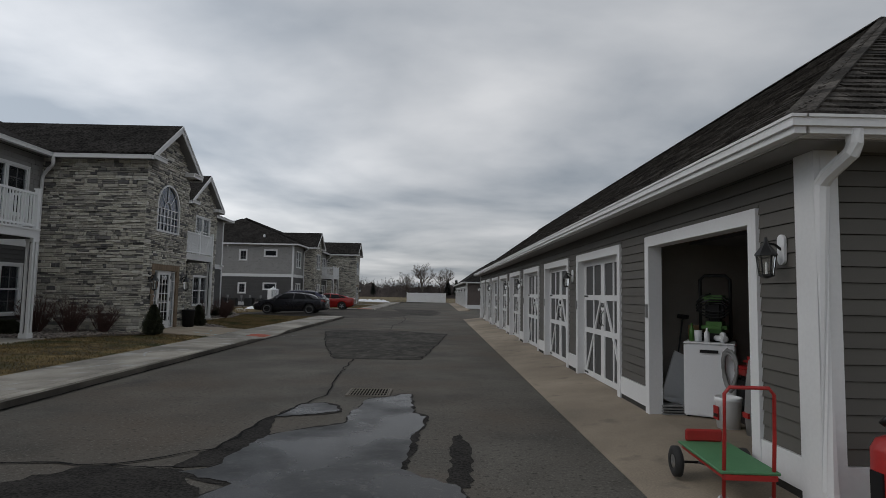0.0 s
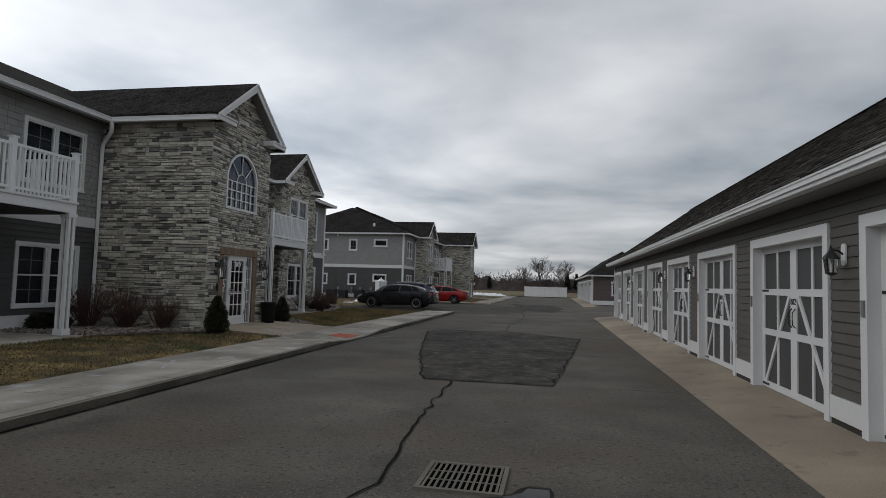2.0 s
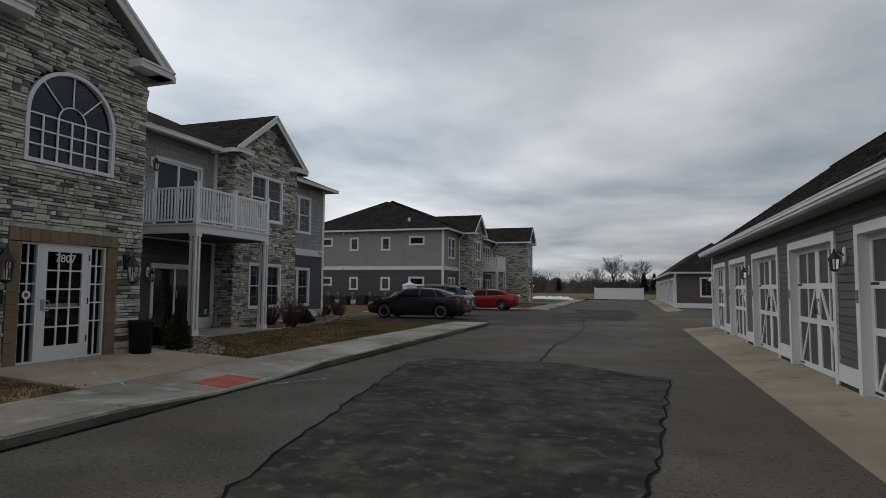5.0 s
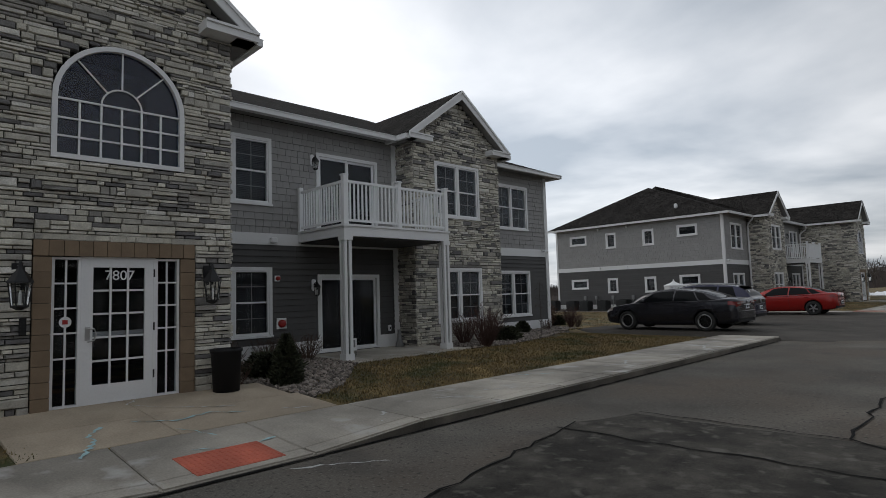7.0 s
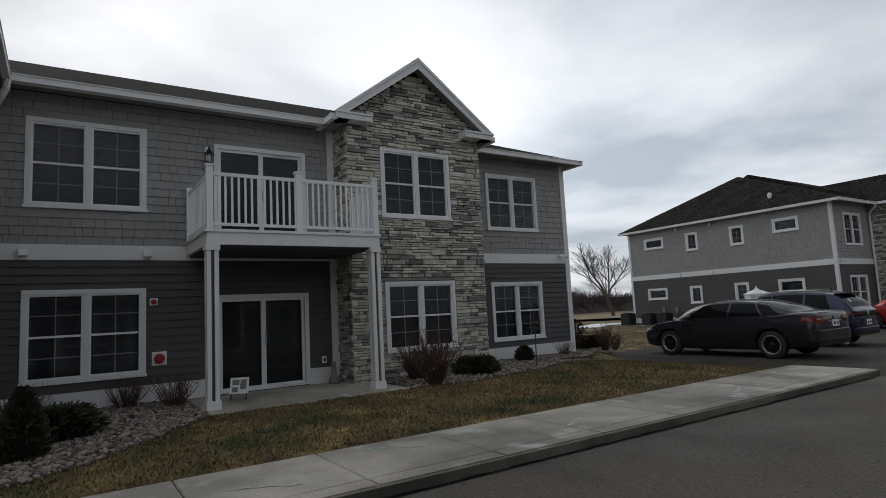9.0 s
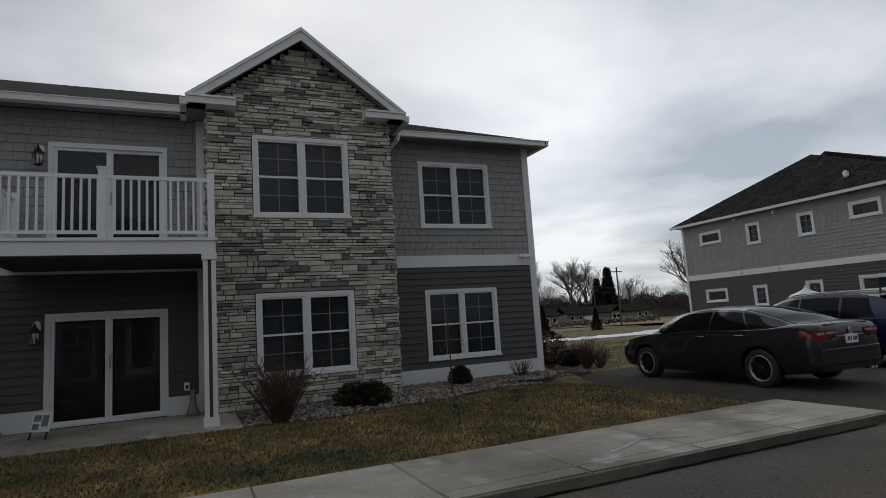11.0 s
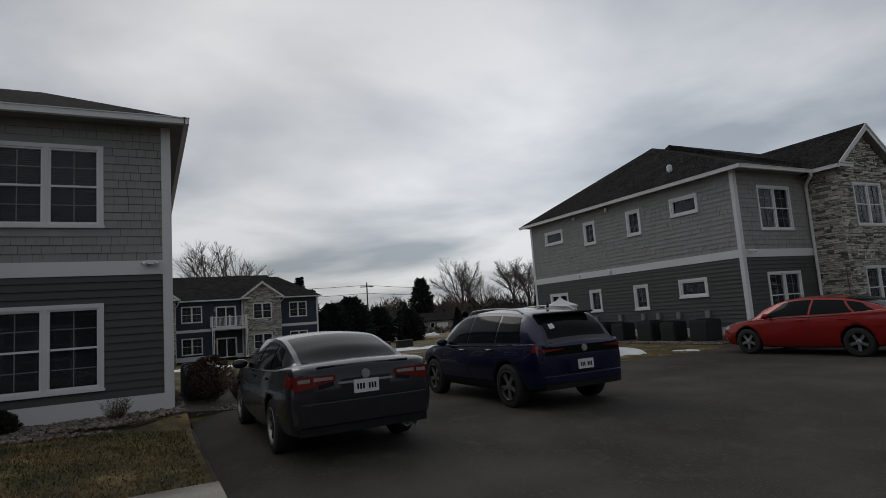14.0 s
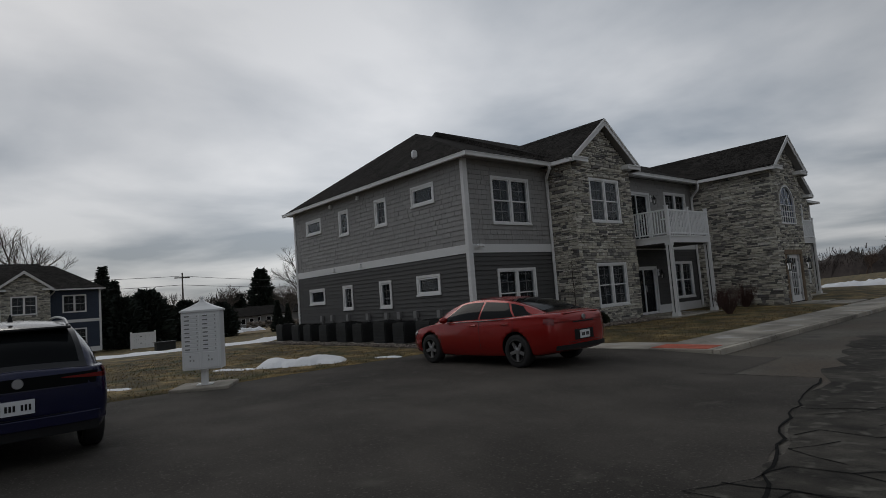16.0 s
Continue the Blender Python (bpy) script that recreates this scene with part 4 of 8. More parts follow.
def entrance(b, F, number):
    """A glazed white entrance door between two sidelights, in a surround of tan blocks."""
    sur = part("entrance_surround", boxes((-1.055, -0.85, 0.0, 0.1, 0.2, 2.53), (0.85, 1.055, 0.0, 0.1, 0.2, 2.53), (-0.85, 0.85, 0.0, 0.1, 2.33, 2.53)), M["gap_backing"], b, "", F)
    blk = cached(("block",), lambda: to_mesh("block", bevelled(boxes((0, 1, -1, 0, 0, 1)), 0.03), M["brick"]))
    for k in range(10):
        for x in (-1.06, 0.845):
            part("block", blk, None, sur, "", sized(x, 0.0, 0.22 + k * 0.21, 0.213, 0.055, 0.204))
    for k in range(12):
        part("block", blk, None, sur, "", sized(-1.06 + k * 0.1767, 0.0, 2.33, 0.17, 0.06, 0.215))
    bm = bmesh.new()
    for x0, x1 in ((-0.84, -0.49), (0.49, 0.84)):
        ring(bm, x0, x1, 0.25, 2.32, 0.035, 0.0, 0.1)
        bx(bm, (x0 + x1) / 2 - 0.012, (x0 + x1) / 2 + 0.012, 0.03, 0.06, 0.28, 2.29)
        for k in range(1, 5):
            z = 2.3 - k * 0.345
            bx(bm, x0 + 0.03, x1 - 0.03, 0.031, 0.059, z - 0.012, z + 0.012)
    ring(bm, -0.49, 0.49, 0.25, 2.33, 0.03, -0.005, 0.1)
    fr = part("entrance_frame", bm, M["white"], b, "white door frame with barred sidelights", F)
    for x0, x1 in ((-0.81, -0.52), (0.52, 0.81)):
        part("sidelight_pane", boxes((x0, x1, 0.042, 0.048, 0.28, 2.29)), M["glass"], fr).visible_shadow = False
    bm = boxes((-0.46, 0.46, 0.0, 0.045, 0.26, 0.52), (-0.46, 0.46, 0.0, 0.045, 2.18, 2.3), (-0.46, -0.34, 0.0, 0.045, 0.52, 2.18), (0.34, 0.46, 0.0, 0.045, 0.52, 2.18))
    d = part("entrance_door", bm, M["white"], b, "white glazed entrance door, closed", F)
    for x in (-0.115, 0.115):
        part("muntin", boxes((x - 0.014, x + 0.014, 0.01, 0.035, 0.52, 2.18)), M["white"], d)
    for k in range(1, 5):
        z = 0.52 + k * 0.332
        part("muntin", boxes((-0.34, 0.34, 0.011, 0.034, z - 0.014, z + 0.014)), M["white"], d)
    part("pane", boxes((-0.34, 0.34, 0.019, 0.025, 0.52, 2.18)), M["glass"], d).visible_shadow = False
    bm = boxes((-0.435, -0.375, -0.015, 0, 1.15, 1.34))
    tube(bm, [(-0.4, -0.01, 1.32), (-0.33, -0.06, 1.31), (-0.31, -0.07, 1.24), (-0.33, -0.06, 1.15), (-0.4, -0.01, 1.13)], 0.012, 8)
    part("handle", bm, M["steel"], d, "steel pull handle")
    part("push_bar", boxes((-0.34, 0.34, 0.06, 0.1, 1.2, 1.26)), M["steel"], d)
    bm = bmesh.new()
    for z in (0.6, 1.3, 2.1):
        tube(bm, [(0.47, -0.01, z - 0.06), (0.47, -0.01, z + 0.06)], 0.012, 8)
    part("hinge", bm, M["black"], d)
    if number:
        letters(number, 0.2, M["vinyl"], d, pose(0.0, 0.002, 2.0, 90, 0, 0))
    bm = bmesh.new()
    lathe(bm, [(0.075, 0.0), (0.075, 0.006)], 20, (-0.665, 0.032, 1.42), "y")
    part("round_sign", bm, M["vinyl"], d, "round white sticker with a red mark")
    part("sign_mark", boxes((-0.7, -0.635, 0.027, 0.032, 1.39, 1.45)), M["red"], d)
    for x in (-1.22, 1.26):
        o = lantern(b, F @ pose(x, -0.05, 2.05) @ Matrix.Diagonal((1.45, 1.15, 1.55, 1)), False)
    bm = boxes((-1.2, -1.12, -0.08, 0, 1.28, 1.5), (-1.185, -1.135, -0.085, -0.08, 1.33, 1.45))
    part("entry_panel", bm, M["black"], b, "black door entry panel", F)


# ---- ground, road and paving ----
def level(x, y):
    """The height of the lawn."""
    if x > -7.52 or (-13.0 < x and 37.4 < y < 54.35):
        return -0.06
    near = 0.12 + 0.1 * min(1, max(0, (-7.55 - x) / 4))
    if 37.4 < y < 54.4:
        near = 0.1 + 0.02 * min(1, (-13 - x) / 6)
    if x > -12.4 and 34 < y <= 37.4:
        near = 0.03 + (near - 0.03) * min(1, (37.4 - y) / 2.5)
    if y > 92 or y < -40:
        near = 0.05
    near -= 1.3 * min(1, max(0, (-56 - x) / 90))
    t = min(1, max(0, (-24 - x) / 32))
    return near - 1.15 * t * t * (3 - 2 * t)


def lawn_sheet():
    xs = [-2500, -1200, -600, -300, -180, -120, -90, -75, -65, -58] + [-54 + 2 * i for i in range(16)] + [-23 + i for i in range(10)] + [-13.02, -12.98, -12, -11, -10, -9, -8, -7.54, -7.5, -6, 3, 12, 40, 100, 300, 800, 2500]
    ys = [-1500, -400, -150, -60, -40] + [-30 + 5 * i for i in range(13)] + [34, 34.9, 35.4, 36, 37.38, 37.42, 40, 43, 46, 49, 52, 54.33, 54.37, 57, 60, 65, 70, 75, 80, 85, 90, 94, 100, 120, 160, 250, 500, 1200, 3000]
    bm = bmesh.new()
    rows = [[bm.verts.new((x, y, level(x, y) + (0.02 * noise.noise((x * 0.4, y * 0.4, 0)) if x < -7.6 else 0))) for x in xs] for y in ys]
    for r0, r1 in zip(rows, rows[1:]):
        for i in range(len(xs) - 1):
            bm.faces.new((r0[i], r0[i + 1], r1[i + 1], r1[i]))
    return bm


ground = tagged(part("ground", lawn_sheet(), M["grass"], None, smooth=True), "brown winter lawn and fields", "lawn", kind="structure")

bm = bmesh.new()
prism(bm, [(-6.02, -45), (1.95, -45), (1.95, 38.15), (14, 38.15), (14, 64.3), (2.3, 64.3), (2.3, 104), (-6.02, 104), (-6.02, 54.35), (-13.0, 54.35), (-12.6, 51.2), (-13.1, 48), (-12.85, 44), (-13.1, 38.2), (-12.4, 37.4), (-6.02, 37.4)], -0.3, 0.0)
road = tagged(part("road", bm, M["asphalt"]), "worn dark grey asphalt drive and parking court", "road", kind="structure")


def ragged(points, step=0.25, rough=0.08, seed=1, closed=True):
    """A wavering outline through the given corners."""
    rnd = random.Random(seed)
    out, n = [], len(points)
    for i in range(n if closed else n - 1):
        a, c = Vector(points[i]), Vector(points[(i + 1) % n])
        k = max(1, int((c - a).length / step))
        for j in range(k):
            p = a.lerp(c, j / k)
            d = (c - a).normalized()
            w = rough * (rnd.random() - 0.5) * 2 * min(1, 3 * math.sin(math.pi * j / k))
            out.append((p.x - d.y * w, p.y + d.x * w))
    if not closed:
        out.append(tuple(points[-1]))
    return out


def flat_sheet(name, outline, z, mat, label, thick=0.004):
    bm = bmesh.new()
    v = [bm.verts.new((x, y, z)) for x, y in outline]
    e = [bm.edges.new((v[i - 1], v[i])) for i in range(len(v))]
    bmesh.ops.triangle_fill(bm, use_beauty=True, use_dissolve=False, edges=e)
    return tagged(part(name, bm, mat), label, name.replace("_", " "), kind="structure")


def crack(points, width=0.035, seed=1, rough=0.07):
    """A jagged strip of dark tar along a line."""
    line = ragged(points, 0.22, rough, seed, False)
    rnd = random.Random(seed)
    bm = bmesh.new()
    prev = None
    for i, (x, y) in enumerate(line):
        x1, y1 = line[min(i + 1, len(line) - 1)]
        x0, y0 = line[max(i - 1, 0)]
        d = Vector((x1 - x0, y1 - y0)).normalized()
        w = width * rnd.uniform(0.55, 1.25)
        a, c = bm.verts.new((x - d.y * w, y + d.x * w, 0.013)), bm.verts.new((x + d.y * w, y - d.x * w, 0.013))
        if prev:
            bm.faces.new((prev[0], prev[1], c, a))
        prev = (a, c)
    return tagged(part("road_crack", bm, M["tar"]), "dark tar-filled crack in the asphalt", "crack", "cracks in the drive", "structure")


flat_sheet("asphalt_patch", ragged([(-2.55, 14.8), (-0.36, 14.85), (0.12, 19.7), (0.48, 24.3), (-1.5, 25.85), (-4.36, 25.8), (-4.7, 24.9), (-3.4, 18.1)], 0.3, 0.05, 3), 0.005, M["patch"], "darker patched rectangle of asphalt")
flat_sheet("asphalt_patch", ragged([(-2.0, 44), (-0.2, 43), (0.4, 50), (-0.2, 58), (-4.4, 58.5), (-3.3, 52.3), (-2.75, 49.2)], 0.4, 0.2, 4), 0.009, M["patch"], "broken darker patch of asphalt")
flat_sheet("lot_asphalt", ragged([(-12.3, 37.45), (-6.1, 37.45), (-3.2, 38.6), (-2.2, 42), (-2.1, 46.7), (-2.8, 49.2), (-3.34, 52.2), (-5.6, 52.1), (-5.85, 54.3), (-12.9, 54.3), (-12.55, 51.2), (-13.0, 48), (-12.8, 44), (-13.0, 38.3)], 0.6, 0.05, 12), 0.005, M["lot"], "smooth darker asphalt of the parking court")


def lot_top(x, y):
    """The height of the parking court, which rises towards the lawn."""
    a, c = min(1, max(0, (-4.6 - x) / 3.2)), min(1, max(0, (y - 37.3) / 0.8))
    return 0.0055 + float(np.interp(y, (39, 43, 52), (0.16, 0.1, 0.1))) * a * a * (3 - 2 * a) * c * c * (3 - 2 * c)


bm = bmesh.new()
rows = [[bm.verts.new((x + (0.06 * noise.noise((y * 0.7, 3, 1)) if x < -12 else 0), y, lot_top(x, y))) for x in [-4.6 - 0.4 * i for i in range(22)]] for y in [37.44 + 0.2 * j for j in range(9)] + [39.5 + 0.74 * j for j in range(21)]]
for r0, r1 in zip(rows, rows[1:]):
    for i in range(len(r0) - 1):
        bm.faces.new((r0[i], r0[i + 1], r1[i + 1], r1[i]))
tagged(part("lot_asphalt", bm, M["lot"], None, smooth=True), "smooth darker asphalt of the parking court", "lot asphalt", kind="structure")
for i, pts in enumerate([
        [(-2.55, 14.8), (-0.36, 14.85), (0.12, 19.7), (0.5, 24.3)], [(-2.55, 14.8), (-3.4, 18.1), (-4.7, 24.9)],
        [(-4.36, 25.9), (-2.0, 25.9), (0.54, 23.9)], [(-4.7, 24.5), (-2, 24.6), (0.48, 24.45)], [(-2.06, 14.75), (-1.93, 11.5), (-1.75, 9.6), (-2.25, 7.6), (-2.3, 6.3), (-3.1, 5.7)],
        [(-4.3, 5.72), (-2.45, 5.66)], [(-8 + 1.9, 5.8), (-4.3, 5.72)], [(-2.02, 25.9), (-2.2, 30), (-1.9, 33), (-1.87, 36.6), (-2.4, 43)],
        [(-3.34, 52.2), (-2.8, 49.2), (-2.1, 46.7), (-1.9, 44)], [(-5.6, 52.0), (-3.34, 52.2)], [(-2.5, 47), (-0.4, 47.4), (0.3, 46.2)], [(-2.9, 50), (-1.2, 50.6), (0.2, 50)],
        [(-7.52, 45.15), (-6.9, 45.1), (-6.29, 44.85)], [(-1.2, 44.2), (-0.9, 47.0), (-1.6, 50.5)], [(0.55, 14.9), (1.9, 14.85)]]):
    crack(pts, 0.016 if i < 9 else 0.011, 100 + i, 0.05)

# crazed asphalt where the lot meets the drive: short cracks between jittered cells
rnd = random.Random(77)
knots = {(i, j): (-2.55 + 0.42 * i + 0.21 * (j % 2) + rnd.uniform(-0.13, 0.13), 44.6 + 0.5 * j + rnd.uniform(-0.16, 0.16)) for i in range(6) for j in range(13)}
for (i, j), p in knots.items():
    for q in ((i + 1, j), (i + (j % 2), j + 1)):
        if q in knots and rnd.random() < 0.62:
            crack([p, knots[q]], 0.008, 400 + 20 * i + j, 0.03)

# narrow dark strip along the foot of the kerb, laid with the crack helper
for i, y in enumerate(range(-20, 37, 3)):
    crack([(-5.875, y), (-5.865, y + 3)], 0.024, 140 + i, 0.012)

# the puddle that drains into the grate, with a drier crust in it
PUDDLE = [(-0.67, 9.6), (-0.55, 9.8), (-0.38, 9.8), (-0.33, 9.2), (-0.3, 8.3), (-0.1, 8.08), (-0.14, 7.46), (-0.23, 7.09), (-0.26, 6.32), (-0.31, 5.7), (-0.1, 5.45), (0.21, 5.27), (0.29, 4.98), (0.35, 4.2), (0.2, 2.0), (-2.0, 2.0), (-1.9, 4.9), (-1.75, 5.2), (-2.36, 5.5), (-2.09, 5.7), (-2.04, 6.35), (-1.94, 6.89), (-1.57, 7.26), (-1.15, 7.58), (-1.16, 8.23), (-1.05, 9.3)]
SIDE_PUDDLE = [(-2.15, 7.92), (-1.97, 8.79), (-1.69, 8.96), (-1.43, 8.71), (-1.35, 8.33), (-1.63, 8.14)]


def grown(poly, by):
    """An outline pushed outwards from its middle."""
    cx, cy = sum(p[0] for p in poly) / len(poly), sum(p[1] for p in poly) / len(poly)
    out = []
    for x, y in poly:
        d = Vector((x - cx, y - cy))
        d = d * (1 + by / max(d.length, 0.3))
        out.append((cx + d.x, cy + d.y))
    return out


flat_sheet("damp_stain", ragged(grown(PUDDLE, 0.07), 0.1, 0.03, 17), 0.006, M["damp"], "dark damp rim round the puddle")
flat_sheet("damp_stain", ragged(grown(SIDE_PUDDLE, 0.06), 0.1, 0.03, 18), 0.0065, M["damp"], "dark damp rim round the puddle")
flat_sheet("puddle", ragged(PUDDLE, 0.09, 0.035, 7), 0.011, M["wet"], "shallow wet puddle running to the drain")
flat_sheet("puddle", ragged(SIDE_PUDDLE, 0.09, 0.03, 8), 0.012, M["wet"], "small puddle beside the drain")
flat_sheet("damp_stain", ragged([(0.14, 5.2), (0.34, 5.2), (0.42, 6.4), (0.33, 7.2), (0.22, 6.9)], 0.1, 0.03, 9), 0.006, M["damp"], "dark damp stain on asphalt")
flat_sheet("damp_stain", ragged([(-2.36, 5.6), (-3.3, 5.66), (-4.4, 4.3), (-2.0, 3.5), (-1.9, 4.9)], 0.1, 0.05, 10), 0.008, M["damp"], "dark damp stain on asphalt")
flat_sheet("damp_stain", ragged([(-2.48, 5.65), (-2.34, 6.48), (-2.27, 7.5), (-1.98, 8.92), (-2.1, 7.92), (-1.94, 6.89), (-2.04, 6.35), (-2.09, 5.7)], 0.1, 0.03, 19), 0.0085, M["damp"], "dark damp stain on asphalt")

# drain grate
grate = thing("drain_grate", pose(-1.09, 9.92, 0.0), "rusty cast-iron drain grate set in asphalt", "drain")
bm = bmesh.new()
bx(bm, -0.36, 0.36, -0.36, -0.32, 0.0, 0.022), bx(bm, -0.36, 0.36, 0.32, 0.36, 0.0, 0.022), bx(bm, -0.36, -0.32, -0.32, 0.32, 0.0, 0.022), bx(bm, 0.32, 0.36, -0.32, 0.32, 0.0, 0.022)
part("rim", bm, M["iron"], grate)
# shallow black plate in place of the dark hole below the bars
part("sump", boxes((-0.33, 0.33, -0.33, 0.33, 0.001, 0.013)), M["pit_shade"], grate)
for k in range(13):
    part("bar", boxes((-0.3 + k * 0.05 - 0.01, -0.3 + k * 0.05 + 0.01, -0.32, 0.32, 0.013, 0.019)), M["iron"], grate)
for y in (-0.11, 0.11):
    part("bar", boxes((-0.32, 0.32, y - 0.01, y + 0.01, 0.013, 0.017)), M["iron"], grate)


def paving_slab(x0, x1, y0, y1, top, bottom=-0.25):
    return bevelled(boxes((x0 + 0.004, x1 - 0.004, y0 + 0.006, y1 - 0.006, bottom, top)), 0.012)


def pavement(name, label):
    return tagged(new(name), label, "sidewalk", kind="structure")


walk_south = pavement("pavement_1", "pale concrete sidewalk with a low kerb")
def kerb_top(y):
    """The kerb's height, dropped at the entrance."""
    return float(np.interp(y, (18.88, 20.4, 21.92, 23.44), (0.127, 0.035, 0.035, 0.127)))


def walk_top(x, y):
    """The height of the sidewalk and of the entrance path."""
    if x < -7.56:
        return 0.128 + 0.13 * (-7.56 - x) / 2.3
    return 0.127 + (kerb_top(y) - 0.127) * min(1, (x + 7.56) / 1.5)


def drape(bm, top):
    for v in bm.verts:
        if v.co.z > 0:
            v.co.z += walk_top(v.co.x, v.co.y) - top
    return bm


y = -30.0 + 0.24
while y < 37.2:
    y1 = y + 1.52 if y + 1.52 < 36.9 else 37.4
    part("paving_slab", drape(paving_slab(-7.56, -6.18, y, y1, 0.127), 0.127), M["concrete"], walk_south)
    kerb = part("kerb", drape(bevelled(boxes((-6.18, -5.92, y + 0.001, y1 - 0.001, -0.25, 0.127)), 0.018, 2), 0.127), M["concrete"], walk_south)
    part("kerb_face", drape(boxes((-5.919, -5.9, y + 0.002, y1 - 0.002, -0.2, 0.105)), 0.127), M["kerb_concrete"], kerb, "mud-stained kerb face, coloured darker for its shaded side")
    y = y1
for (x0, x1, y0, y1) in ((-8.7, -7.57, 19.6, 21.15), (-9.86, -8.71, 19.6, 21.15), (-8.7, -7.57, 21.155, 23.3), (-9.86, -8.71, 21.155, 23.2)):
    part("paving_slab", drape(bevelled(boxes((x0, x1, y0, y1, -0.25, 0.2)), 0.005), 0.2), M["warm_concrete"], walk_south)
walk_north = pavement("pavement_2", "pale concrete sidewalk with a low kerb")
y = 54.4
while y < 92:
    part("paving_slab", paving_slab(-7.4, -5.95, y, y + 1.5, 0.125), M["concrete"], walk_north)
    part("kerb", bevelled(boxes((-5.95, -5.78, y + 0.003, y + 1.497, -0.25, 0.115)), 0.02, 2), M["concrete"], walk_north)
    y += 1.5
for k in range(3):
    part("paving_slab", paving_slab(-11.9 + k * 1.5, -10.4 + k * 1.5, 54.4, 55.7, 0.11), M["concrete"], walk_north)
for k in range(2):
    part("paving_slab", paving_slab(-9.86 + k * 1.2, -8.66 + k * 1.2, 70.0, 72.4, 0.2 - 0.04 * k), M["concrete"], walk_north)


def tactile_plate(at, w, d):
    t = thing("tactile_plate", at, "worn red tactile warning plate set in the sidewalk", "paving plate", "tactile plates")
    part("plate", boxes((0, w, 0, d, -0.02, 0.006)), M["tactile"], t)
    bm = bmesh.new()
    for i in range(int(w / 0.06)):
        for j in range(int(d / 0.06)):
            lathe(bm, [(0.016, 0.006), (0.009, 0.011)], 6, (0.03 + i * 0.06, 0.03 + j * 0.06, 0))
    tagged(part("studs", bm, M["tactile"], t), kind="stuff")


tactile_plate(pose(-6.72, 20.76, 0.077, 0, 3.4, 0), 0.66, 0.9)
tactile_plate(pose(-7.35, 54.45, 0.128), 1.3, 0.7)

# grass tufts on the lawns near the walk
rnd = random.Random(5)
bm_v, bm_f = [], []
def tufts(x0, x1, y0, y1, n):
    for _ in range(n):
        x, y = rnd.uniform(x0, x1), rnd.uniform(y0, y1)
        z, a, h = level(x, y), rnd.random() * 6.28, rnd.uniform(0.015, 0.05)
        w, lean = 0.012, rnd.uniform(0.0, 0.04)
        o = len(bm_v)
        c, s = math.cos(a), math.sin(a)
        bm_v.extend([(x - c * w, y - s * w, z), (x + c * w, y + s * w, z), (x - s * lean, y + c * lean, z + h)])
        bm_f.append((o, o + 1, o + 2))
tufts(-11.0, -7.6, 6, 19.8, 20000)
tufts(-11.2, -7.6, 23.4, 37.3, 34000)
tufts(-12.6, -11.2, 34.5, 37.3, 2600)
tufts(-13.0, -7.6, 55.8, 68, 9000)
tufts(-24, -13.1, 38.5, 53, 16000)
me = bpy.data.meshes.new("grass_blades")
me.from_pydata(bm_v, [], bm_f)
tagged(part("grass_blades", me, None), "short dry brown winter grass", "grass", kind="stuff").data.materials.append(M["straw"])


# ---- garages ----
GARAGE_DOORS = [(0.79, 3.61), (4.72, 7.58)] + [(8.33 + 3.68 * k, 11.16 + 3.68 * k) for k in range(7)]
GARAGE_LONG, GARAGE_DEEP = 33.75, 6.5


def islands(bm):
    """Splits a bmesh of plain eight-cornered boards into one bmesh a board."""
    bm.verts.ensure_lookup_table(), bm.faces.ensure_lookup_table()
    out = []
    for k in range(0, len(bm.verts), 8):
        q = bmesh.new()
        vs = {bm.verts[i]: q.verts.new(bm.verts[i].co) for i in range(k, k + 8)}
        for f in {f for v in vs for f in v.link_faces}:
            q.faces.new([vs[v] for v in f.verts])
        out.append(q)
    bm.free()
    return out


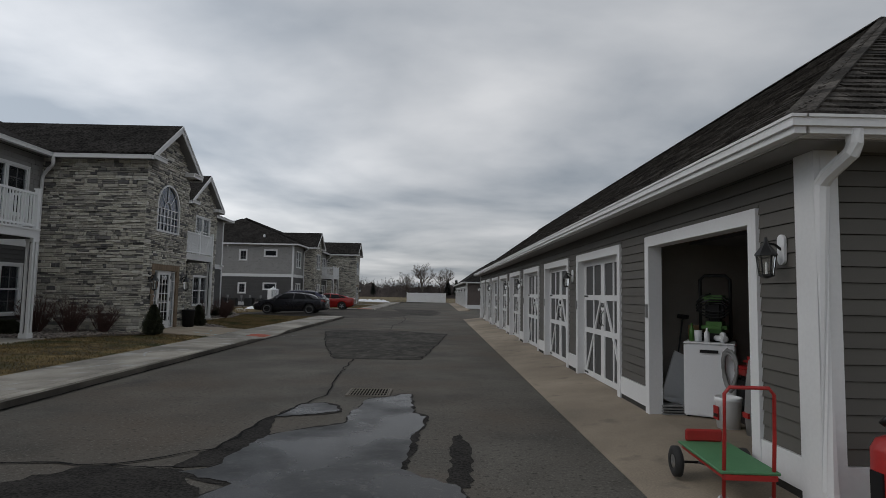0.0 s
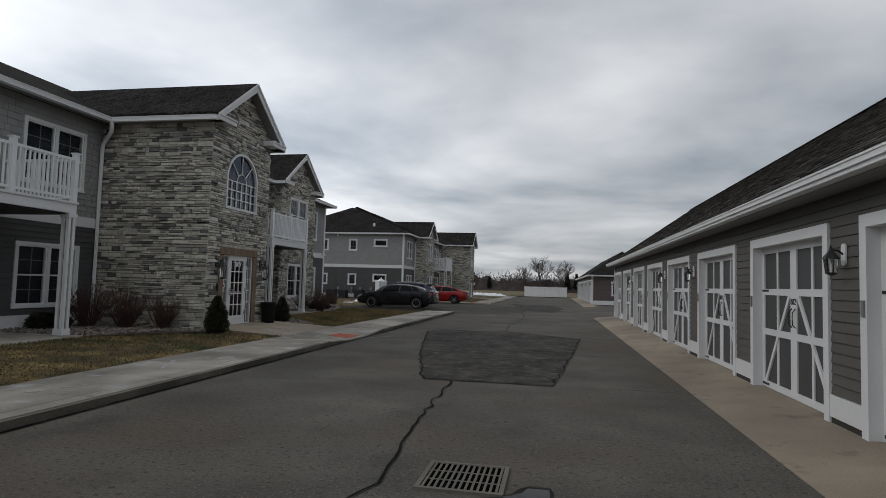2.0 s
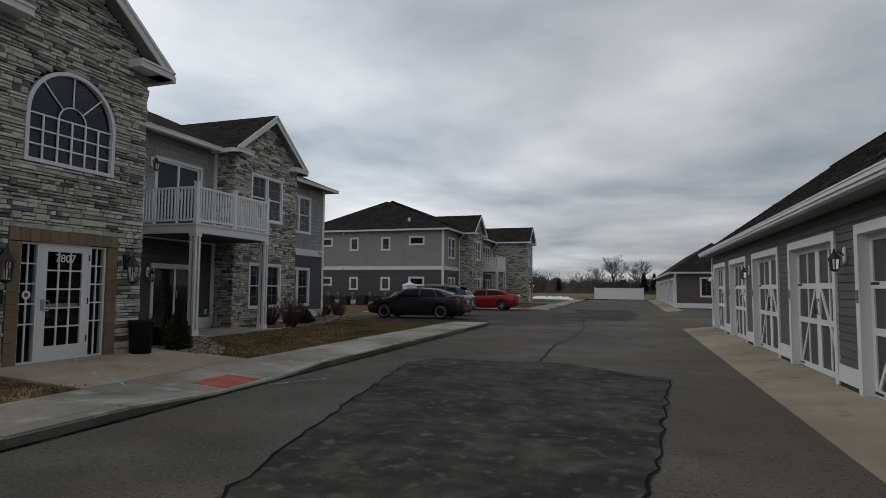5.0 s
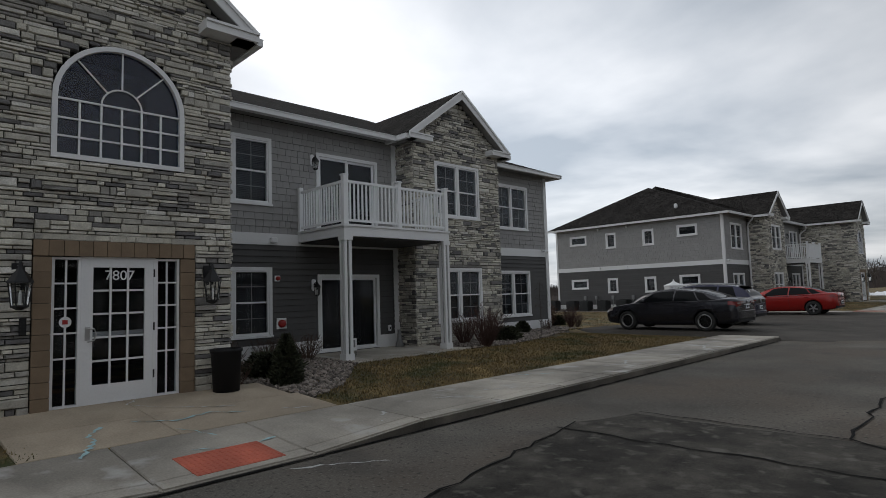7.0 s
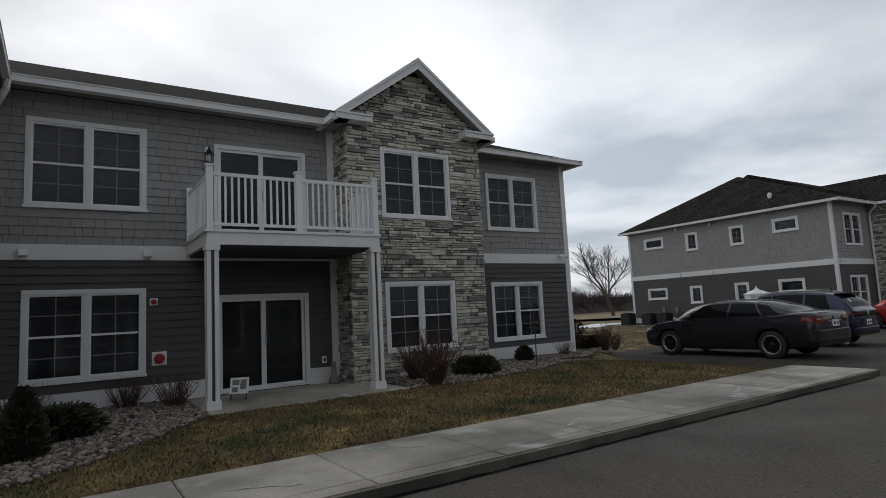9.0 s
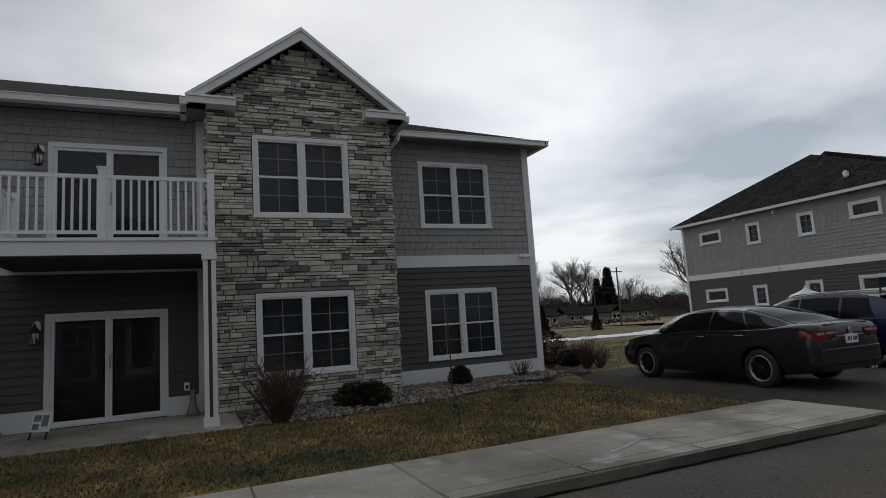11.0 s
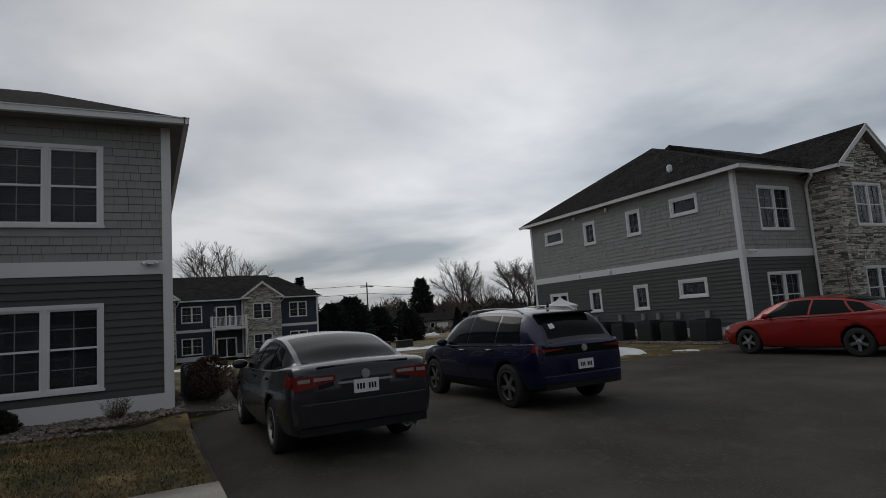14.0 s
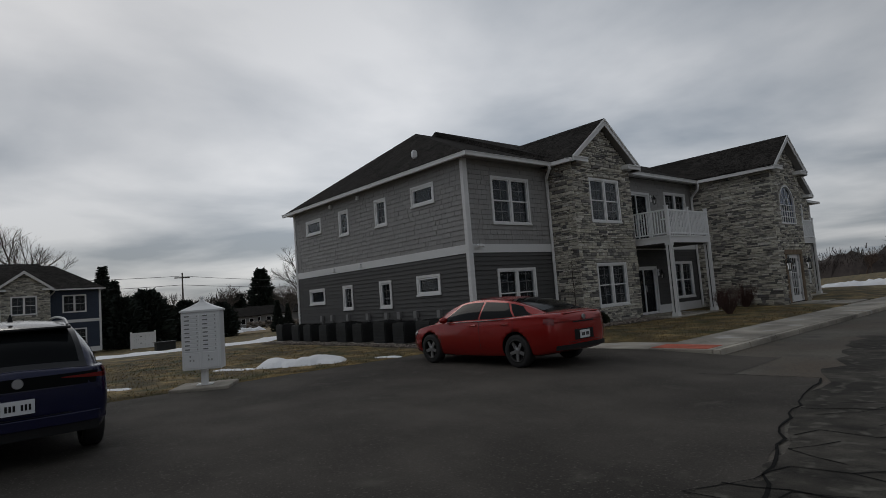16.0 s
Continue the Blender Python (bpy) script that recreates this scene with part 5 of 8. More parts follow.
def garage_door(parent, at, w, h, number=""):
    """A closed carriage-style door, white boards over grey panels; the origin is its lower left corner."""
    d = part("garage_door", cached(("gd", w), lambda: to_mesh("garage_door", boxes((0, w, 0, 0.04, 0, h)), M["panel"])), None, parent, "grey carriage-style garage door with white boards, shut", at)
    def boards():
        bm = bmesh.new()
        t, y0, y1 = 0.1, -0.022, -0.001
        rails = (0.0, 0.84, 1.48, h - t)
        for z in rails:
            bx(bm, 0, w, y0, y1, z, z + t)
        c = w / 2
        for x, ww in ((0, t), (c - 0.11, 0.22), (w - t, t)):
            for z0, z1 in zip(rails, rails[1:]):
                bx(bm, x, x + ww, y0, y1, z0 + t, z1)
        for x in (w * 0.25 - 0.01, w * 0.75 - 0.05):
            for z0, z1 in zip(rails, rails[1:]):
                bx(bm, x, x + 0.06, y0 + 0.003, y1, z0 + t, z1)
        for s in (1, -1):
            along = lambda z: 0.15 + (w / 2 - 0.3) * (1.48 - z) / 1.38
            for (u0, z0), (u1, z1) in (((along(1.48), 1.48), (along(0.94), 0.94)), ((along(0.84), 0.84), (along(0.1), 0.1))):
                x0, x1 = c + s * u0, c + s * u1
                q = []
                for y in (y0 - 0.004, y1):
                    q.append([bm.verts.new(p) for p in ((x0 - 0.04, y, z0), (x0 + 0.04, y, z0), (x1 + 0.04, y, z1), (x1 - 0.04, y, z1))])
                bm.faces.new(q[0]), bm.faces.new(q[1][::-1])
                for i in range(4):
                    bm.faces.new((q[0][i], q[0][(i + 1) % 4], q[1][(i + 1) % 4], q[1][i]))
        return [to_mesh("overlay_board", q, M["white"]) for q in islands(bm)]
    for me in cached(("gdb", w), boards):
        part("overlay_board", me, None, d)
    for x in (w / 2 - 0.06, w / 2 + 0.06):
        bm = bmesh.new()
        tube(bm, [(x, -0.02, 1.02), (x, -0.06, 1.06), (x - 0.015, -0.055, 1.13), (x - 0.02, -0.055, 1.18), (x, -0.06, 1.24), (x, -0.02, 1.3)], 0.008, 6)
        part("door_pull", bm, M["black"], d)
    if number:
        letters(number, 0.125, M["black"], d, pose(w / 2, -0.024, 1.355, 90, 0, 0))
    for x0, x1 in ((0.02, 0.3), (w - 0.3, w - 0.02)):
        for z in (1.55, 0.05):
            part("strap_hinge", boxes((x0, x1, -0.028, -0.022, z - 0.015, z + 0.02)), M["black"], d)
    return d


def shingle_slope(name, parent, origin, along, up, spans, course, tab, seed):
    """Overlapping roof tabs on a slope; spans(v) gives the stretch at v metres up it."""
    rnd = random.Random(seed)
    a, u = Vector(along).normalized(), Vector(up).normalized()
    nrm = a.cross(u).normalized()
    if nrm.z < 0:
        nrm = -nrm
    base = Matrix((( a.x, -nrm.x, u.x, origin[0]), (a.y, -nrm.y, u.y, origin[1]), (a.z, -nrm.z, u.z, origin[2]), (0, 0, 0, 1)))
    j, v, top = Joined(), 0.0, Vector(up).length
    row = 0
    while v < top - 0.02:
        s0, s1 = spans(v + course * 0.5)
        p = s0 - (tab * 0.5 if row % 2 else 0)
        while p < s1:
            q = p + tab * rnd.uniform(0.75, 1.25)
            x0, x1 = max(p, s0), min(q, s1)
            if x1 - x0 > 0.03:
                j.add(SHAKE[0], base @ sized(x0, 0, v, x1 - x0 - 0.006, rnd.uniform(0.5, 1.1), course * 1.03))
            p = q
        v += course
        row += 1
    return j.put(name, M["roof"], parent, "dark brown-grey asphalt shingles")


def garage_row(at, label, detail, open_bay):
    g = thing("garage_row", at, label, "garage", "garage rows")
    L, D = GARAGE_LONG, GARAGE_DEEP
    F = facing(0, 0, -90)
    holes = [(-y1, -y0, 0.0, 2.53) for y0, y1 in GARAGE_DOORS]
    w = part("front_wall", wall_mesh(-L, 0, 0.05, 2.95, holes), M["gap_backing"], g, "", F)
    wide = [(h0 - 0.0, h1 + 0.0, h2, h3) for h0, h1, h2, h3 in holes] + [(-0.21, 0.1, 0, 5)]
    clad(w, "lap", -L, 0, 0.46, 2.9, wide, (None, M["garage_far"]), 290 if detail else 0, 0.125, 3)
    for h0, h1 in free_spans(-L, -0.21, 0.2, 0.4, holes):
        part("skirt_board", boxes((h0, h1, -0.035, 0, 0.2, 0.46)), M["white"], w)
        # footing in the near-black backing colour, a dark line under the skirt
        part("footing", boxes((h0, h1, -0.02, 0, 0.02, 0.2)), M["gap_backing"], w)
    part("corner_board", boxes((-0.21, 0.042, -0.045, 0, 0.05, 2.9)), M["white"], w)
    part("corner_board", boxes((-L, -L + 0.15, -0.045, 0, 0.05, 2.9)), M["white"], w)
    for i, (h0, h1, z0, z1) in enumerate(holes):
        for x0, x1, zz0, zz1 in ((h0, h0 + 0.14, 0.12, 2.53), (h1 - 0.14, h1, 0.12, 2.53), (h0 + 0.14, h1 - 0.14, 2.39, 2.53)):
            part("door_casing", boxes((x0, x1, -0.045, 0.24 if i or not open_bay else 0.14, zz0, zz1)), M["white"], g, "", F)
        if i or not open_bay:
            garage_door(g, F @ pose(h0 + 0.14, 0.12, 0.14), round(h1 - h0 - 0.28, 2), 2.25, {1: "601", 2: "602", 3: "603"}.get(i, "") if open_bay else "")
        else:
            part("garage_door", boxes((h0 + 0.2, h1 - 0.2, 0.5, 2.7, 2.42, 2.46)), M["panel"], g, "garage door rolled up under the ceiling", F)
        part("keypad", boxes((h0 + 0.05, h0 + 0.11, -0.065, -0.045, 1.42, 1.6)), M["grey_box"], g, "", F)
    for y in (0.42, 7.95, 15.28, 18.95, 26.3, 33.5):
        lantern(g, F @ pose(-y, -0.02, 2.12) @ Matrix.Scale(0.86, 4))
    # end walls, back wall, bays and ceiling
    for S, nm in ((facing(0, 0, 0), "south"), (facing(D, L, 180), "north")):
        hole = [(1.9, 2.9, 0.95, 2.6)]
        e = part("end_wall", wall_mesh(0.0, D, 0.05, 2.95, hole), M["gap_backing"], g, "", S)
        clad(e, "lap", 0.14, D - 0.14, 0.46, 2.9, hole, (None, M["garage_end"]), 60 if detail and nm == "south" else 0, 0.125, 4)
        part("skirt_board", boxes((0.14, D - 0.14, -0.035, 0, 0.05, 0.46)), M["white"], e)
        part("corner_board", boxes((0.001, 0.14, -0.045, 0, 0.05, 2.9)), M["white"], e)
        window(g, S @ pose(1.9, 0, 0.95), 1.0, 1.65, "narrow")
    part("back_wall", boxes((D - 0.2, D, 0.2, L - 0.2, 0.05, 2.95)), M["garage_end"], g)
    part("bay_wall", boxes((0.25, D - 0.2, 4.1, 4.2, 0.1, 2.9)), M["plaster"], g)
    part("bay_wall", boxes((0.22, D - 0.25, 0.21, 0.24, 0.1, 2.9), (D - 0.24, D - 0.21, 0.24, 4.1, 0.1, 2.9)), M["plaster"], g)
    part("garage_floor", boxes((0.0, D - 0.2, 0.2, L - 0.2, 0.0, 0.13)), M["apron"], g)
    part("garage_ceiling", boxes((0.2, D - 0.2, 0.2, L - 0.2, 2.78, 2.84)), M["plaster"], g)
    # roof
    e, r, z0, z1 = 0.33, D / 2, 3.04, 5.62
    bm = bmesh.new()
    k = r + e
    slab(bm, [(-e, -e, z0), (-e, L + e, z0), (r, L + e - k, z1), (r, -e + k, z1)], 0.08)
    slab(bm, [(D + e, -e, z0), (D + e, L + e, z0), (r, L + e - k, z1), (r, -e + k, z1)], 0.08)
    slab(bm, [(-e, -e, z0), (D + e, -e, z0), (r, -e + k, z1)], 0.08)
    slab(bm, [(-e, L + e, z0), (D + e, L + e, z0), (r, L + e - k, z1)], 0.08)
    roof = part("roof", bm, M["roof_flat"], g, "dark asphalt-shingle hip roof")
    if detail:
        up = (k, 0, z1 - z0)
        n = Vector(up).length
        shingle_slope("shingle_cover", roof, (-e - 0.02, 0, z0 + 0.005), (0, 1, 0), up, lambda v: (-e + k * v / n, L + e - k * v / n), 0.145, 0.3, 1)
        shingle_slope("shingle_cover", roof, (0, -e - 0.02, z0 + 0.005), (1, 0, 0), (0, k, z1 - z0), lambda v: (-e + k * v / n, D + e - k * v / n), 0.145, 0.3, 2)
        caps = Joined()
        for a, c in (((-e, -e, z0), (r, -e + k, z1)), ((r, -e + k, z1), (r, L + e - k, z1))):
            a, c = Vector(a), Vector(c)
            m = int((c - a).length / 0.15)
            q = (c - a).to_track_quat("X", "Z").to_matrix().to_4x4()
            unit = cached(("cap",), lambda: to_mesh("cap", boxes((0, 0.17, -0.1, 0.1, 0.005, 0.022)), M["roof"]))
            for i in range(m):
                caps.add(unit, Matrix.Translation(a.lerp(c, i / m)) @ q)
        tagged(caps.put("ridge_cap", M["roof"], roof), kind="stuff")
    for x0, x1, y0, y1 in ((-e, 0, -e, L + e), (D, D + e, -e, L + e), (0, D, -e, 0), (0, D, L, L + e)):
        part("soffit", boxes((x0, x1, y0, y1, 2.86, 2.88)), M["soffit"], g)
    ringed = ((-e - 0.02, -e + 0.0, -e - 0.02, L + e + 0.02), (D + e, D + e + 0.02, -e - 0.02, L + e + 0.02), (-e, D + e, -e - 0.02, -e), (-e, D + e, L + e, L + e + 0.02))
    for x0, x1, y0, y1 in ringed:
        part("fascia", boxes((x0, x1, y0, y1, 2.87, 3.015)), M["white"], g)
    for x0, x1, y0, y1 in ((-e - 0.13, -e - 0.02, -e - 0.13, L + e + 0.13), (-e - 0.02, D + e, -e - 0.13, -e - 0.02)):
        gutter = part("gutter", boxes((x0, x1, y0, y1, 2.93, 2.99)), M["white"], g, "white rain gutter")
        part("gutter_base", boxes((x0 + 0.025, x1, y0 + 0.025, y1, 2.88, 2.93)), M["white"], gutter)
        part("gutter_lip", boxes((x0 - 0.012, x1, y0 - 0.012, y1, 2.99, 3.012)), M["white"], gutter)
    downspout(g, [(0.02, -0.4, 2.92), (0.02, -0.4, 2.82), (0.01, -0.38, 2.76), (-0.03, -0.18, 2.64), (-0.035, -0.115, 2.58), (-0.035, -0.105, 2.5), (-0.035, -0.105, 0.3), (-0.02, -0.13, 0.22), (0.02, -0.24, 0.17), (0.08, -0.42, 0.15)])
    bm = bmesh.new()
    v = [bm.verts.new(p) for p in ((-1.12, -8, 0.008), (-1.12, L + 0.3, 0.008), (0.0, L + 0.3, 0.13), (0.0, -8, 0.13), (-1.12, -8, -0.2), (-1.12, L + 0.3, -0.2), (0.0, L + 0.3, -0.2), (0.0, -8, -0.2))]
    for f in ((0, 3, 2, 1), (4, 5, 6, 7), (0, 1, 5, 4), (1, 2, 6, 5), (2, 3, 7, 6), (3, 0, 4, 7)):
        bm.faces.new([v[i] for i in f])
    part("concrete_apron", bm, M["apron"], g, "tan concrete apron before the doors")
    return g


M["garage_far"] = material("taupe_grey_siding_joined", (0.1, 0.094, 0.084), 0.75, vary=0.1, scale=2, fine=120, bump=0.12, pieces="island", spread=0.05)
PLANK = (plank_unit(M["garage_siding"], 0.018, 0.004),)
garage_row(pose(2.95, 4.42, 0), "long grey garage row with white carriage doors, one open", True, True)
garage_row(pose(3.35, 64.5, 0), "far grey garage row with white carriage doors", False, False)
PLANK = (plank_unit(M["dark_siding"], 0.03, 0.006),)

apartment_building(pose(-13.4, 21.1, 0), "two-storey grey apartment building with stone entrance and bays", True, M["dark_siding_far"], M["shingle_far"], "7807")
apartment_building(pose(-13.25, 71.05, 0), "two-storey grey apartment building beyond the parking court", False, M["dark_siding_far"], M["shingle_far"])
apartment_building(pose(-63.74, 37.4, -1.1), "two-storey blue apartment building across the lawn", False, M["blue_siding"], M["blue_siding"], plain_pavilion=True)

# chalk left on the paving
M["chalk"] = material("chalk_smear", (0.42, 0.42, 0.41), 0.95, vary=0.25, scale=9, fine=50, bump=0.1)
M["chalk_blue"] = material("teal_chalk_smear", (0.3, 0.45, 0.47), 0.95, vary=0.25, scale=9, fine=50, bump=0.1)
for k, (pts, mt, z) in enumerate((([(-6.9, 35.4), (-6.5, 35.7), (-6.55, 36.2), (-6.95, 36.3), (-7.2, 35.9)], "chalk", 0.13), ([(-6.4, 33.2), (-6.7, 33.9), (-6.45, 34.4)], "chalk", 0.13), ([(-6.7, 29.0), (-6.5, 29.5), (-6.8, 30.0)], "chalk", 0.13), ([(-7.3, 27.0), (-6.9, 27.6)], "chalk_blue", 0.13),
                             ([(-9.8, 21.3), (-9.5, 21.1), (-9.1, 21.4), (-8.75, 21.75), (-8.5, 22.2)], "chalk", 0), ([(-7.9, 21.1), (-7.6, 21.3), (-7.26, 21.4)], "chalk_blue", 0), ([(-8.47, 20.53), (-8.1, 20.3), (-7.9, 20.35), (-7.32, 20.07)], "chalk_blue", 0), ([(-6.9, 21.0), (-6.6, 21.5), (-6.75, 21.9)], "chalk_blue", 0), ([(-6.5, 22.6), (-6.3, 23.1), (-6.7, 23.4)], "chalk", 0), ([(-6.8, 25.3), (-6.4, 26.0)], "chalk", 0), ([(-6.9, 24.4), (-6.5, 25.0)], "chalk", 0), ([(-5.7, 21.5), (-5.5, 21.9), (-5.2, 22.3)], "chalk", 0), ([(-6.9, 11.2), (-6.5, 12.4)], "chalk", 0), ([(-7.1, 8.6), (-6.7, 9.5)], "chalk", 0), ([(-7.35, 22.1), (-7.1, 22.5), (-7.2, 22.9)], "chalk_blue", 0.135), ([(-8.6, 20.8), (-8.2, 21.3), (-8.35, 21.8), (-8.0, 22.2)], "chalk_blue", 0.21), ([(-7.9, 22.6), (-7.7, 23.0)], "chalk", 0.195), ([(-6.9, 18.6), (-6.5, 19.2)], "chalk", 0.13), ([(-6.7, 13.5), (-7.1, 14.4), (-6.8, 15.0)], "chalk", 0.13))):
    line = ragged(pts, 0.07, 0.03, 300 + k, False)
    bm = bmesh.new()
    rr, prev = random.Random(k), None
    for i, (x, y) in enumerate(line):
        w = rr.uniform(0.006, 0.04)
        z = (walk_top(x, y) if x < -5.94 else 0.0) + 0.006
        q = [bm.verts.new((x - w, y, z)), bm.verts.new((x + w, y + w, z))]
        if prev:
            bm.faces.new((prev[0], prev[1], q[1], q[0]))
        prev = q
    tagged(part("chalk_mark", bm, M[mt]), "faded chalk scribble on the concrete", "chalk mark", "chalk marks")


# ---- parked cars ----
def spline(xs, ys, x):
    """A smooth curve through points, at x."""
    if x <= xs[0]:
        return ys[0]
    for i in range(len(xs) - 1):
        if x <= xs[i + 1]:
            h = xs[i + 1] - xs[i]
            t = (x - xs[i]) / h
            slope = lambda k: 0 if k in (0, len(xs) - 1) else (ys[k + 1] - ys[k - 1]) / (xs[k + 1] - xs[k - 1])
            m0, m1 = slope(i) * h, slope(i + 1) * h
            return (2 * t**3 - 3 * t**2 + 1) * ys[i] + (t**3 - 2 * t**2 + t) * m0 + (-2 * t**3 + 3 * t**2) * ys[i + 1] + (t**3 - t**2) * m1
    return ys[-1]


def car_paint(name, colour):
    m = material(name, colour, 0.24, metal=0.25, vary=0.06, scale=1.5, fine=300, bump=0, spec=0.4)
    m.node_tree.nodes["Principled BSDF"].inputs["Coat Weight"].default_value = 0.45
    m.node_tree.nodes["Principled BSDF"].inputs["Coat Roughness"].default_value = 0.04
    return m


M["car_glass"] = material("tinted_car_glass", (0.007, 0.008, 0.009), 0.06, vary=0.05, bump=0, spec=0.09)
M["lamp_red"] = material("red_lamp_lens", (0.15, 0.006, 0.006), 0.12, vary=0.1, bump=0, spec=0.7)
M["lamp_clear"] = material("clear_lamp_lens", (0.28, 0.25, 0.25), 0.1, vary=0.05, bump=0, spec=0.7)
M["alloy"] = material("alloy_rim", (0.36, 0.36, 0.37), 0.35, metal=0.8, vary=0.1, bump=0)
M["dark_alloy"] = material("black_rim", (0.02, 0.02, 0.02), 0.35, metal=0.5, vary=0.1, bump=0)
M["black_plastic"] = material("black_plastic", (0.012, 0.012, 0.013), 0.6, vary=0.15, bump=0.05, spec=0.2)
M["plate"] = material("plate_white", (0.7, 0.72, 0.74), 0.5, vary=0.03, bump=0)


class Shell:
    """The smooth surfaces of a car: body(x, p) with p from 0 under the floor to 6 on the deck, side(x, v) and top(x, u) of the cabin."""
    def __init__(self, stations, cabin):
        self.st, self.cab = stations, cabin

    def body(self, x, p):
        xs = [s[0] for s in self.st]
        w, zb, zs, zd = (spline(xs, [s[k] for s in self.st], x) for k in (1, 2, 3, 4))
        ys = [0, 0.8 * w, 0.96 * w, w, 0.955 * w, 0.84 * w, 0]
        zs_ = [zb, zb, zb + 0.13, zb + (zs - zb) * 0.6, zs, zd - 0.015, zd + 0.02]
        ps = list(range(7))
        return Vector((x, spline(ps, ys, p), spline(ps, zs_, p)))

    def ends(self):
        return self.st[0][0], self.st[-1][0]

    def belt(self, x):
        c = self.cab
        return Vector((x, spline(c[0], c[1], x), spline(c[0], c[2], x)))

    def rail(self, x):
        c = self.cab
        return Vector((x, spline(c[0], c[3], x), spline(c[0], c[4], x)))

    def side(self, x, v):
        a, b = self.belt(x), self.rail(x)
        q = a.lerp(b, v)
        q.y += 0.035 * math.sin(v * math.pi) * min(1, (b.z - a.z) * 3)
        return q

    def top(self, x, u):
        b = self.rail(x)
        return Vector((x, b.y * u, b.z + 0.05 * (1 - u * u) * min(1, 6 * max(0.02, b.z - self.belt(x).z))))


def sheet(f, us, vs, mirror=False):
    bm = bmesh.new()
    for s in ((1, -1) if mirror else (1,)):
        rows = []
        for u in us:
            row = []
            for v in vs:
                q = f(u, v)
                row.append(bm.verts.new((q.x, q.y * s, q.z)))
            rows.append(row)
        for r0, r1 in zip(rows, rows[1:]):
            for i in range(len(vs) - 1):
                bm.faces.new((r0[i], r0[i + 1], r1[i + 1], r1[i]))
    return bm


def steps(a, b, n):
    return [a + (b - a) * i / n for i in range(n + 1)]


def wheel(parent, x, y, r, rim_kind, out):
    m = pose(x, y, r)
    bm = bmesh.new()
    lathe(bm, [(r * 0.66, -0.1), (r * 0.7, -0.11), (r * 0.93, -0.11), (r, -0.085), (r, 0.085), (r * 0.93, 0.11), (r * 0.7, 0.11), (r * 0.66, 0.1)], 36, (0, 0, 0), "y", False)
    w = part("wheel", bm, M["rubber"], parent, "", m, True)
    bm = bmesh.new()
    lathe(bm, [(r * 0.7, out * 0.1), (r * 0.7, out * 0.114), (r * 0.62, out * 0.11), (r * 0.6, out * 0.04)], 32, (0, 0, 0), "y", False)
    part("rim", bm, M["alloy"] if rim_kind == "mesh" else M["dark_alloy"], w, "", None, True)
    bm = bmesh.new()
    n = 5 if rim_kind != "mesh" else 10
    for k in range(n):
        a = k * 2 * math.pi / n + 0.3
        for d in ((-0.13, 0.13) if rim_kind == "twin" else (0,)):
            wid = 0.018 if rim_kind != "star" else 0.034
            part("spoke", boxes((0.04, r * 0.65, -0.012, 0.012, -wid, wid)), M["dark_alloy"] if rim_kind == "mesh" else M["alloy"], w, "", Matrix.Translation((0, out * 0.075, 0)) @ Matrix.Rotation(a + d, 4, "Y"))
    lathe(bm, [(0.065, out * 0.05), (0.065, out * 0.09), (0.03, out * 0.1)], 16, (0, 0, 0), "y")
    part("hub_cap", bm, M["dark_alloy"] if rim_kind == "mesh" else M["alloy"], w)
    bm = bmesh.new()
    lathe(bm, [(r * 0.64, 0.0), (r * 0.64, out * 0.01)], 24, (0, 0, 0), "y")
    part("brake_disc", bm, M["black_plastic"], w)


